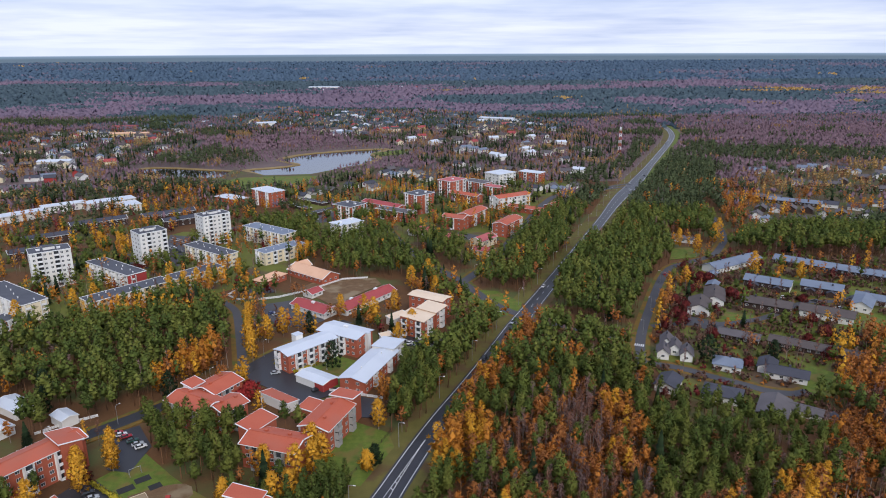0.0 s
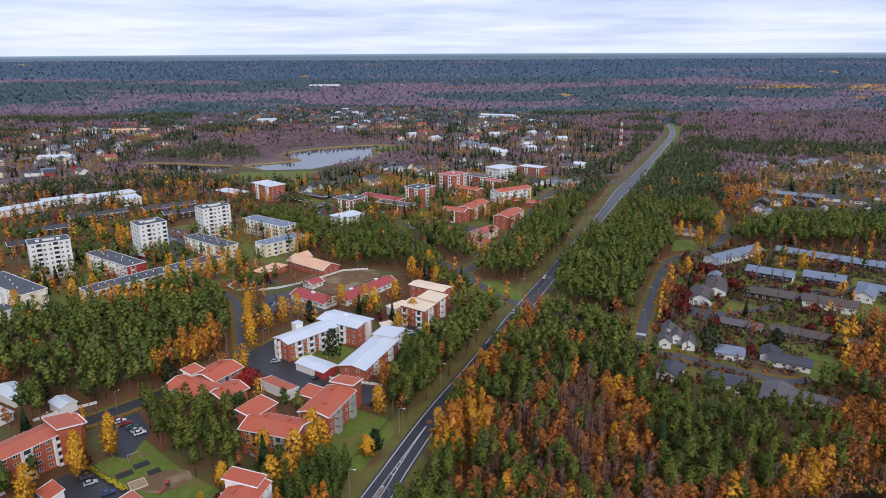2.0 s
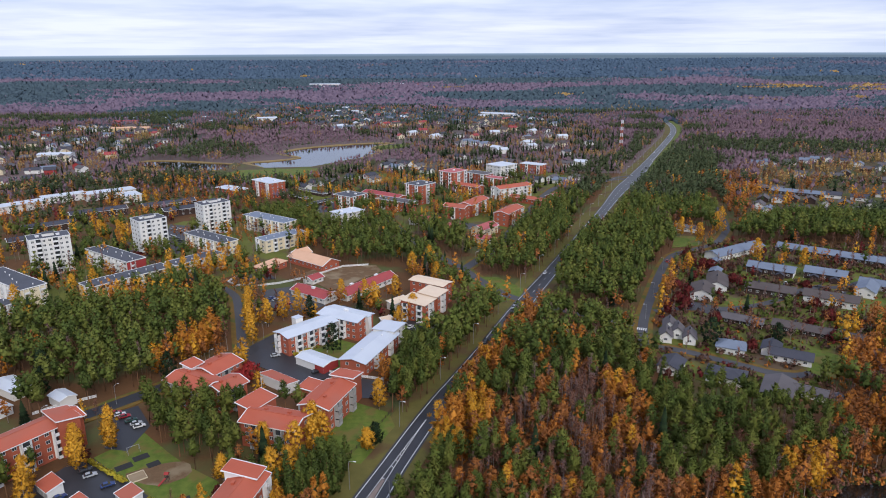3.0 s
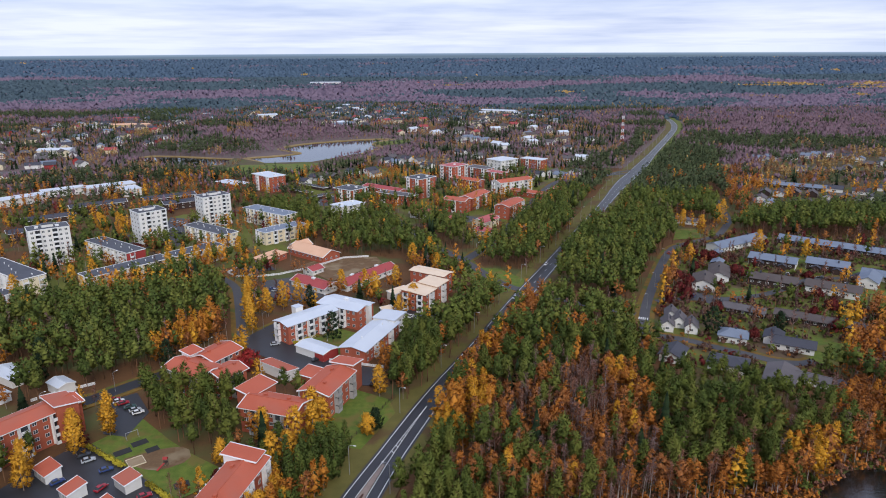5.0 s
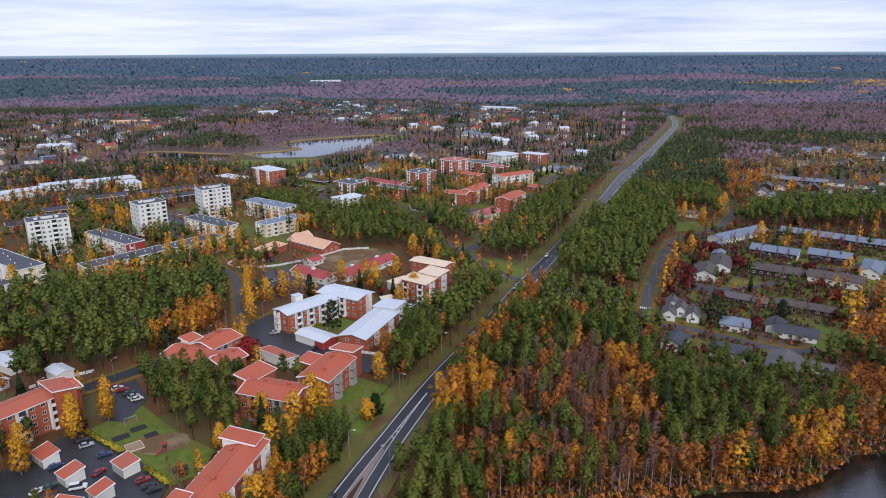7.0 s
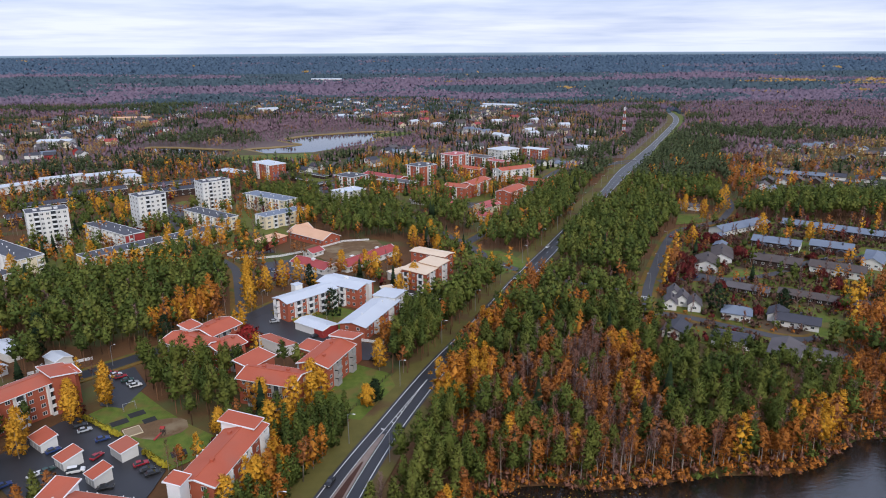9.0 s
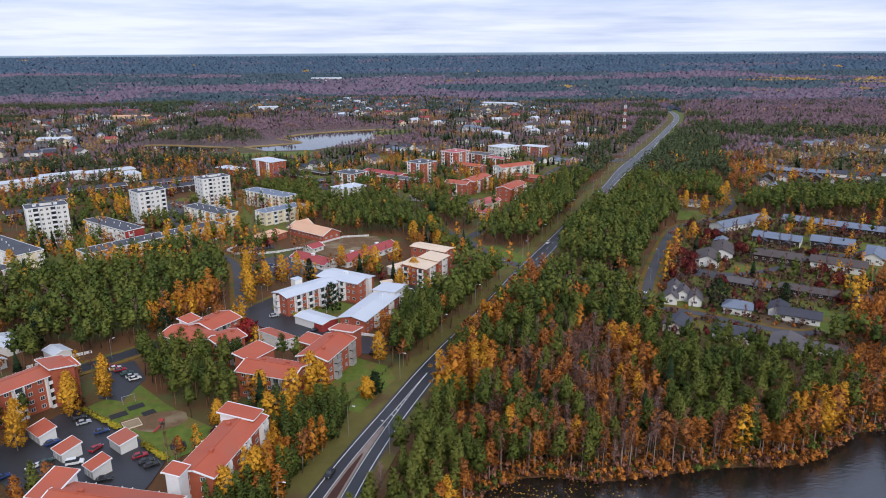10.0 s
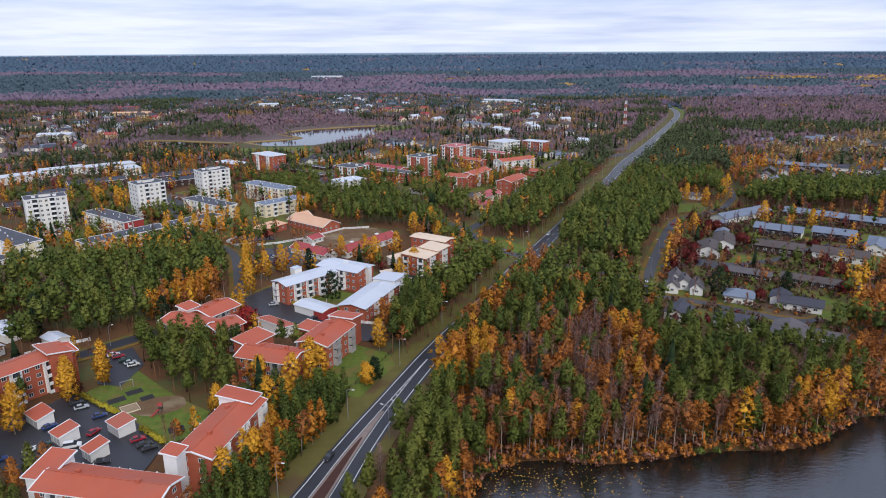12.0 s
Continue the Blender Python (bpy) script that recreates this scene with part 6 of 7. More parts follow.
region("pinefar", (262, 830), (290, 918), (391, 1026), (430, 985), (500, 1004), (560, 960), (640, 975), (640, 862), (473, 872), (430, 850), (350, 900))
region("pinefar", (-384, 860), (-382, 949), (-337, 1004), (-269, 967), (-232, 884), (-278, 866), (-330, 850))
region("wild", (352, 900), (440, 1150), (470, 1500), (1150, 1500), (1150, 900), (560, 880))
region("wild", (-420, 860), (-380, 1150), (-280, 1250), (-150, 1110), (-110, 1035), (-200, 1000), (-240, 950), (-250, 860))
region("belt", (-440, 640), (-410, 715), (-300, 745), (-240, 738), (-150, 732), (-110, 700), (-150, 650), (-240, 690))
region("suburb", (-420, 640), (-400, 790), (-250, 830), (-120, 800), (60, 860), (150, 800), (110, 640))
region("pinefar", (150, 760), (240, 900), (300, 1080), (340, 1060), (250, 870), (200, 760))


def share(kind):
    return np.array(MIXES[kind][0])


def plant():
    """Places every tree: a jittered net at each wood's spacing, kept off roads, water, houses and open ground."""
    out = {s: [[], [], []] for s in SORTS}
    kinds = [k for k in MIXES]
    wedge = lambda x, y: (np.abs(x) < 0.70 * y + 55)
    for kind in kinds:
        step = MIXES[kind][1]
        polys = [p for k, p in REGIONS if k == kind]
        if kind in ("town", "wild", "pinefar"):
            x0, x1, y0, y1 = (-620, 620, 105, 760) if kind == "town" else (-1100, 1100, 560, 1480)
        else:
            pts = np.array([q for p in polys for q in p])
            x0, y0 = pts.min(0)
            x1, y1 = pts.max(0)
        gx, gy = np.meshgrid(np.arange(x0, x1, step), np.arange(y0, y1, step))
        x, y = gx.ravel() + rng.uniform(-0.42, 0.42, gx.size) * step, gy.ravel() + rng.uniform(-0.42, 0.42, gx.size) * step
        keep = wedge(x, y)
        x, y = x[keep], y[keep]
        owner = np.full(len(x), -1)
        for j, (k, p) in enumerate(REGIONS):
            owner[(owner < 0) & inside(p, x, y)] = j
        names = np.array([k for k, _ in REGIONS] + ["-"])[owner]
        east = x > 0.42 * y - 110
        blotch = np.array([noise.noise((a * 0.006, b * 0.009, 3.0)) for a, b in zip(x, y)]) if kind in ("wild", "pinefar") else np.array([noise.noise((a * 0.035, b * 0.035, 9.0)) for a, b in zip(x, y)]) if kind == "town" else None
        if kind == "town":
            mine = (names == "town") | ((names == "-") & (y < 640 + 0.0 * x) & ~(east & (y > 560)) & (blotch > -0.16))
        elif kind == "wild":
            mine = (names == "wild") | ((names == "-") & ((y >= 640) | (east & (y > 560))) & (blotch < 0.10))
        elif kind == "pinefar":
            mine = (names == "pinefar") | ((names == "-") & ((y >= 640) | (east & (y > 560))) & (blotch >= 0.10))
        else:
            mine = names == kind
        x, y = x[mine], y[mine]
        free, sparse = np.ones(len(x), bool), rng.uniform(0, 1, len(x)) < 0.15
        for line, gap in ROADS:
            box_ = (x > min(p[0] for p in line) - 12) & (x < max(p[0] for p in line) + 12)
            d = np.full(len(x), 1e9)
            d[box_] = from_line(line, x[box_], y[box_])
            free &= d > gap + (2.6 if gap < 6 else np.where(y > 500, 9.0, np.where(y < 215, 5.0, 0.8)))
        for poly in OPEN + CLEAR:
            free &= ~inside(poly, x, y)
        for lake in LAKES:
            free &= ~inside(lake, x, y) & (from_line(lake + lake[:1], x, y) > 1.5)
        for fx, fy, hl, hw, yaw in FOOTPRINTS:
            c, s = math.cos(radians(yaw)), math.sin(radians(yaw))
            u, v = (x - fx) * c + (y - fy) * s, -(x - fx) * s + (y - fy) * c
            free &= ~((np.abs(u) < hl + 3.4) & (np.abs(v) < hw + 3.4))
            if kind in ("suburb", "eastern"):  # open front gardens
                for step_back in (8.0, 16.0) if kind == "eastern" else (9.0,):
                    u, v = (x - fx) * c + (y + step_back - fy) * s, -(x - fx) * s + (y + step_back - fy) * c
                    free &= ~((np.abs(u) < hl + 2.0) & (np.abs(v) < hw + 2.0)) | sparse
        x, y = x[free], y[free]
        # trees of a kind stand together: a smooth noise, loosened at random, decides
        fine = 0.022 if kind in ("suburb", "wild", "pinefar", "eastern") else 0.05
        mood = np.array([noise.noise((a * fine, b * fine, 31.0)) + 0.5 * noise.noise((a * fine * 3, b * fine * 3, 47.0)) for a, b in zip(x.tolist(), y.tolist())]) + rng.normal(0, 0.13 if fine < 0.03 else 0.22, len(x))
        rank = np.argsort(np.argsort(mood)) / max(1, len(x))
        order = [3, 5, 0, 4, 2, 1] if kind in ("bare", "shore") else [0, 4, 3, 5, 2, 1]
        sort = np.array(order)[np.clip(np.searchsorted(np.cumsum(share(kind)[order]), rank, "right"), 0, 5)]
        for j, name in enumerate(SORTS):
            for level, (a, b) in enumerate(((0, 285), (285, 620), (620, 1e9))):
                d = np.hypot(x, y)
                if name in ("gold", "rust"):
                    a, b = ((0, 325), (325, 760), (760, 1e9))[level]
                pick = (sort == j) & (d >= a) & (d < b)
                shore = np.clip(from_line(LAKE_MID + LAKE_MID[:1], x[pick], y[pick]) / 60, 0.65, 1.0)
                out[name][level] += [(a, b, c * GROWTH.get(kind, 1.0) * (0.92 if kind == "pine" and b > 405 and a < 30 else 1.0)) for a, b, c in zip(x[pick].tolist(), y[pick].tolist(), shore.tolist())]
    return out


TREES = plant()
YOUNG = [(78, 236), (112, 212), (150, 203), (178, 236), (152, 242), (128, 246), (92, 268)]
for sort in SORTS:
    TREES[sort] = [[(x, y, g * (0.72 if inside(YOUNG, np.array([x]), np.array([y]))[0] else 1.0)) for x, y, g in spots] for spots in TREES[sort]]
# birches and pines close along both edges of the highway
pick = random.Random(21)
for k, (x, y) in enumerate(HIGHWAY[:-1]):
    xb, yb = HIGHWAY[k + 1]
    d = math.hypot(xb - x, yb - y)
    for side, near, far, n, woods in ((1, 6.4, 10.5, 5, ("gold", "rust", "rust", "pine", "rust", "gold")), (-1, 9.0, 16.0, 4, ("pine", "pine", "rust", "pine"))):
        if not (226 < y < 336 or 405 < y < 500):
            continue
        for _ in range(n):
            off, along = side * pick.uniform(near, far), pick.uniform(0, 1)
            sort = pick.choice(woods if y < 350 else ("pine", "pine", "pine", "pine", "pine", "rust"))
            px, py = x + along * (xb - x) + off * (yb - y) / d, y + along * (yb - y) - off * (xb - x) / d
            TREES[sort][0 if math.hypot(px, py) < 285 else 1].append((px, py, pick.uniform(0.85, 1.1)))
# pines with branches down to the ground on the slope beside the long house
SLOPE = [p for k, p in REGIONS if k == "thicket"][0]
BUSHY = [q for q in TREES["pine"][0] if inside(SLOPE, np.array([q[0]]), np.array([q[1]]))[0]]
TREES["pine"][0] = [q for q in TREES["pine"][0] if q not in BUSHY]
# further trees that stand in groups: kind, middle, number, spread in metres
for sort, n, spread, spots in (
    ("gold", 5, 4.0, ((19, 604), (29, 590), (34, 556), (46, 580), (71, 541), (55, 522), (-8, 566), (-116, 640), (-105, 650), (-94, 656), (-30, 750), (-50, 715), (0, 786), (-60, 670), (-85, 780), (34, 470), (30, 452), (-40, 545), (-52, 592), (-104, 478))),
    ("pine", 4, 4.5, ((-36, 635), (-30, 598), (-2, 622), (11, 645), (-70, 570), (-62, 572), (-96, 570), (40, 668), (50, 668), (73, 700), (-133, 610), (-147, 664), (-92, 690), (-47, 655), (70, 660), (88, 650), (110, 660), (-240, 440), (-228, 436), (-262, 432), (-190, 440))),
    ("gold", 3, 3.0, ((224, 434), (239, 418), (280, 433), (182, 464), (222, 505), (146, 334), (187, 488), (144, 410), (194, 302), (-218, 488), (-226, 470), (-190, 430), (-282, 470), (-270, 455), (-146, 440))),
    ("gold", 4, 5.0, ((-277, 509), (-148, 395), (-222, 436), (-107, 490), (-331, 537), (-192, 491), (-126, 407), (-85, 535), (-176, 415), (-142, 360), (-234, 492))),
    ("gold", 16, 24.0, ((310, 1350), (345, 1400), (375, 1470), (410, 1540), (440, 1460), (430, 1620))), ("gold", 12, 13.0, ((800, 1835), (825, 1805), (848, 1772))),
    ("gold", 3, 2.5, ((-99, 320), (-92, 325), (-92, 277), (-96, 269), (-71, 330), (-49, 347), (-38, 342), (-58, 348), (-9, 413), (-18, 389), (-17, 329), (-160, 416), (-150, 420), (-144, 383), (-140, 415), (-86, 382), (-118, 376))),
    ("gold", 8, 9.0, ((-414, 724), (-376, 723), (-278, 612))),
    ("gold", 5, 5.0, ((285, 700), (300, 715), (322, 705), (345, 715), (372, 690), (395, 700), (425, 760), (455, 770), (350, 780), (470, 720), (340, 585), (372, 600), (430, 600), (300, 590))),
    ("rust", 4, 5.0, ((300, 640), (330, 625), (360, 655), (400, 650), (430, 690), (300, 760), (335, 750), (380, 770), (440, 800), (420, 590)))):
    for j, (cx, cy) in enumerate(spots):
        d = math.hypot(cx, cy)
        for _ in range(n):
            TREES["rust" if sort == "gold" and j % 2 and cy < 800 else sort][0 if d < 300 else 1 if d < 760 else 2].append((cx + rng.normal(0, spread), cy + rng.normal(0, spread), rng.uniform(0.8, 1.05)))


def tri_mesh(name, v, f, s, mats, normals):
    me = bpy.data.meshes.new(name)
    me.vertices.add(len(v))
    me.vertices.foreach_set("co", np.ascontiguousarray(v, np.float32).ravel())
    me.loops.add(len(f) * 3)
    me.loops.foreach_set("vertex_index", np.ascontiguousarray(f, np.int32).ravel())
    me.polygons.add(len(f))
    me.polygons.foreach_set("loop_start", np.arange(0, len(f) * 3, 3, dtype=np.int32))
    me.polygons.foreach_set("material_index", np.ascontiguousarray(s, np.int32))
    me.polygons.foreach_set("use_smooth", np.ones(len(f), bool))
    me.attributes.new("custom_normal", "FLOAT_VECTOR", "POINT").data.foreach_set("vector", np.ascontiguousarray(normals, np.float32).ravel())
    for m in mats:
        me.materials.append(MAT[m])
    me.update()
    me.validate()
    return me


def stand(name, kits, spots, mats, label, category, size=(0.8, 1.15), lift=None):
    """Many trees joined into one mesh."""
    if not spots:
        return None
    p = np.array(spots)
    which = rng.integers(0, len(kits), len(p))
    vs, fs, ss, ns, n = [], [], [], [], 0
    for k, (v, f, s, nv) in enumerate(kits):
        q = p[which == k]
        if not len(q):
            continue
        a, sc = rng.uniform(0, 6.28, len(q)), rng.uniform(*size, len(q)) * (q[:, 2] if q.shape[1] > 2 else 1.0)
        wide = sc * rng.uniform(0.85, 1.2, len(q))
        c, d = np.cos(a), np.sin(a)
        x = (v[None, :, 0] * c[:, None] - v[None, :, 1] * d[:, None]) * wide[:, None] + q[:, 0, None]
        y = (v[None, :, 0] * d[:, None] + v[None, :, 1] * c[:, None]) * wide[:, None] + q[:, 1, None]
        z = v[None, :, 2] * sc[:, None] + far_rise(np.hypot(q[:, 0] * 0.6, q[:, 1]))[:, None]
        vs.append(np.stack([x, y, z], -1).reshape(-1, 3))
        nx, ny = nv[None, :, 0] * c[:, None] - nv[None, :, 1] * d[:, None], nv[None, :, 0] * d[:, None] + nv[None, :, 1] * c[:, None]
        ns.append(np.stack([nx, ny, np.broadcast_to(nv[None, :, 2], nx.shape)], -1).reshape(-1, 3))
        fs.append((f[None] + (np.arange(len(q)) * len(v))[:, None, None]).reshape(-1, 3) + n)
        tone = rng.integers(0, len(mats) - 1, len(q))
        ss.append((s[None] + (s[None] > 0) * tone[:, None]).ravel())
        n += len(q) * len(v)
    me = tri_mesh(name, np.concatenate(vs), np.concatenate(fs), np.concatenate(ss), mats, np.concatenate(ns))
    return tagged(new(name, me), label, category, kind="stuff")


NAMES = {"pine": ("pine_tree", "tall Scots pine with dark green crown and bare lower trunk", "pine tree"), "gold": ("birch_tree", "birch with golden yellow autumn leaves", "birch tree"),
         "rust": ("birch_tree", "birch with thinning rust-orange autumn leaves", "birch tree"), "bare": ("birch_tree", "nearly bare birch with pale trunk and brown twigs", "birch tree"),
         "spruce": ("spruce_tree", "dark narrow spruce with drooping branches", "spruce tree"), "crimson": ("maple_tree", "small maple with crimson autumn leaves", "maple tree")}
STANDS = {"pine": ("pine_wood", "wood of Scots pines with dark green crowns"), "gold": ("birch_grove", "birches in golden yellow autumn leaf"), "rust": ("birch_grove", "birches in rust-orange autumn leaf"),
          "bare": ("bare_birch_wood", "bare brown birches with thin twigs"), "spruce": ("spruce_wood", "dark spruces among other trees"), "crimson": ("maple_grove", "small trees in crimson autumn leaf")}


def split_tree(kit):
    """Trunk and crown meshes of one tree shape."""
    v, f, s, nv = kit
    return [(v, f[s == k], nv) for k in (0, 1)]


def single_trees(sort, spots, count):
    """The trees nearest the lake and the foot of the town as things of their own; the rest is returned."""
    spots = sorted(spots, key=lambda p: p[1])
    chosen, rest = spots[:count], spots[count:]
    name, label, category = NAMES[sort]
    shapes = []
    for number, kit in enumerate(KIT[sort][0]):
        meshes = []
        leaf = SECOND.get(sort, LEAF[sort]) if number % 2 else LEAF[sort]
        for (v, f, nv), piece, mat in zip(split_tree(kit), ("trunk", "crown"), (WOOD[sort], leaf)):
            used = np.unique(f)
            remap = np.zeros(len(v), int)
            remap[used] = np.arange(len(used))
            meshes.append(tri_mesh(piece, v[used], remap[f], np.zeros(len(f)), (mat,), nv[used]))
        shapes.append(meshes)
    pick = random.Random(3)
    for x, y, grown in chosen:
        root = new(name)
        s = pick.uniform(0.8, 1.15) * grown
        root.matrix_basis = pose(x, y, 0, 0, 0, pick.uniform(0, 360)) @ Matrix.Diagonal((s * pick.uniform(0.9, 1.15), s * pick.uniform(0.9, 1.15), s, 1))
        tagged(root, label, category, group="near " + category + "s")
        for me, piece in zip(pick.choice(shapes), ("trunk", "crown")):
            ob = new(piece, me)
            ob.parent = root
    return rest


for sort, count in (("pine", 120), ("gold", 60), ("rust", 70), ("bare", 50), ("spruce", 8), ("crimson", 12)):
    TREES[sort][0] = single_trees(sort, TREES[sort][0], count)
for sort in SORTS:
    for level in range(3):
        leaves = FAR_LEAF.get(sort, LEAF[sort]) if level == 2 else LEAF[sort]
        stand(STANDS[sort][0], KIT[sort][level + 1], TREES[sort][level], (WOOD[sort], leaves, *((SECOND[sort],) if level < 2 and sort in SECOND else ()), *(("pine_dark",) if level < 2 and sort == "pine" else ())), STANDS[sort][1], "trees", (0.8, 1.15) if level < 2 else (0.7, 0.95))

stand(STANDS["pine"][0], [make_pine(1, True) for _ in range(5)], BUSHY, ("bark", "pine", "pine_dark"), "bushy dark green pines on the slope beside the highway", "trees", (0.65, 0.95))


def far_woods():
    """Stands of trees out to the edge of sight, sorted into pine, bare birch and yellow patches."""
    groups = {"far_pine": [], "far_bare": [], "far_gold": []}
    for y0, y1, step in ((1300, 1900, 14.5), (1900, 3000, 21.0), (3000, 4920, 34.0)):
        gx, gy = np.meshgrid(np.arange(-0.72 * y1, 0.72 * y1, step), np.arange(y0, y1, step))
        x, y = gx.ravel() + rng.uniform(-0.45, 0.45, gx.size) * step, gy.ravel() + rng.uniform(-0.45, 0.45, gx.size) * step
        keep = (np.abs(x) < 0.72 * y) & (np.hypot(x, y) < 5600)
        for poly in [p for k, p in REGIONS if k == "suburb"]:
            keep &= ~inside(poly, x, y) | (rng.uniform(0, 1, len(x)) < 0.35)
        keep &= from_line(HIGHWAY, x, y) > 18
        x, y = x[keep], y[keep]
        for a, b in zip(x.tolist(), y.tolist()):
            n1 = noise.noise((a * 0.0021, b * 0.0030, 0.5)) + 0.34 * noise.noise((a * 0.008, b * 0.011, 7.0)) + rng.normal(0, 0.09)
            n2 = noise.noise((a * 0.004, b * 0.008, 21.0))
            hill = ((a - 1250) / 290) ** 2 + ((b - 2420) / 150) ** 2 < 1  # a rise with yellowing birches
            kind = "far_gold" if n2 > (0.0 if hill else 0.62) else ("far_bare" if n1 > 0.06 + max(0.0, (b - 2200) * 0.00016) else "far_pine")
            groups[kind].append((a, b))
    kits, low_kits = [make_grove() for _ in range(8)], [make_grove(2) for _ in range(6)]
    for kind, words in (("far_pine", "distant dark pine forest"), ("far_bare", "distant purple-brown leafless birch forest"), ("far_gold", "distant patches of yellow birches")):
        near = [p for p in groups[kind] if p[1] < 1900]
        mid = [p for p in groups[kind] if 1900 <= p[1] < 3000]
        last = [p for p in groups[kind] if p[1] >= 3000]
        # stands past 3 km take the copies with more haze in their colour
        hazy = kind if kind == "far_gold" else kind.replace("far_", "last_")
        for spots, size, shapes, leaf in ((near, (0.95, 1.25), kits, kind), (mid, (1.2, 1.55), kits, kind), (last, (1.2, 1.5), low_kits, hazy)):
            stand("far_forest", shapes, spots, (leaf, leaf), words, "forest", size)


far_woods()


def undergrowth():
    """Low rust and straw-coloured bushes along the shore and under the birches."""
    kits = [make_shrub() for _ in range(6)]
    spots = {"rust": [], "twig": [], "pine": []}
    gx, gy = np.meshgrid(np.arange(-30, 200, 1.8), np.arange(120, 330, 1.8))
    x, y = gx.ravel() + rng.uniform(-1, 1, gx.size), gy.ravel() + rng.uniform(-1, 1, gx.size)
    rim = from_line(LAKE_NEAR + LAKE_NEAR[:1], x, y)
    wet = inside(LAKE_NEAR, x, y)
    keep = (~wet | (rim < 2.2)) & (from_line(HIGHWAY, x, y) > 11) & (x > 0.36 * y - 82)
    woods = np.zeros(len(x), bool)
    for kind, poly in REGIONS:
        if kind in ("bare", "shore", "rust"):
            woods |= inside(poly, x, y)
    keep &= (rim < 8) | (woods & (rng.uniform(0, 1, len(x)) < 0.42))
    for line, gap in ROADS:
        keep &= from_line(line, x, y) > gap + 1
    for poly in OPEN:
        keep &= ~inside(poly, x, y)
    gx, gy = np.meshgrid(np.arange(95, 330, 3.0), np.arange(245, 480, 3.0))
    ex, ey = gx.ravel() + rng.uniform(-1.6, 1.6, gx.size), gy.ravel() + rng.uniform(-1.6, 1.6, gx.size)
    garden = np.zeros(len(ex), bool)
    for kind, poly in REGIONS:
        if kind == "estate":
            garden |= inside(poly, ex, ey)
    garden &= rng.uniform(0, 1, len(ex)) < 0.62
    for line, gap in ROADS:
        garden &= from_line(line, ex, ey) > gap + 0.6
    for poly in OPEN:
        garden &= ~inside(poly, ex, ey)
    for fx, fy, hl, hw, yaw in FOOTPRINTS:
        c, q = math.cos(radians(yaw)), math.sin(radians(yaw))
        u, v = (ex - fx) * c + (ey - fy) * q, -(ex - fx) * q + (ey - fy) * c
        garden &= ~((np.abs(u) < hl + 1.6) & (np.abs(v) < hw + 1.6))
    which = rng.choice(4, len(ex), p=(0.56, 0.16, 0.06, 0.22))
    for k, name in enumerate(("bush", "rust", "crimson", "pine")):
        q = garden & (which == k)
        stand("garden_shrubs", kits, list(zip(ex[q].tolist(), ey[q].tolist())), ("bark", name), "brown and red autumn garden shrubs between houses", "shrubs", (0.7, 2.3) if name != "rust" else (0.5, 1.1))
    pick = rng.choice(3, len(x), p=(0.5, 0.38, 0.12))
    for k, name in enumerate(spots):
        q = keep & (pick == k)
        stand("undergrowth", kits, list(zip(x[q].tolist(), y[q].tolist())), ("bark", name), "low autumn bushes and saplings under birches", "bushes", (0.6, 1.5))


undergrowth()

# zebra crossing on the suburb street
bm = bmesh.new()
for k in range(5):
    box(bm, -0.25 + k * 1.0 - 2.0, 0.25 + k * 1.0 - 2.0, -1.5, 1.5, 0.092, 0.105)
crossing = new("zebra_crossing", bm_mesh("zebra_crossing", bm, "line"))
crossing.matrix_basis = pose(98.5, 317.0, 0.045, 0, 0, -22)
tagged(crossing, "white zebra crossing painted on grey asphalt", "road marking", kind="structure")

# ---------------------------------------------------------------- cars


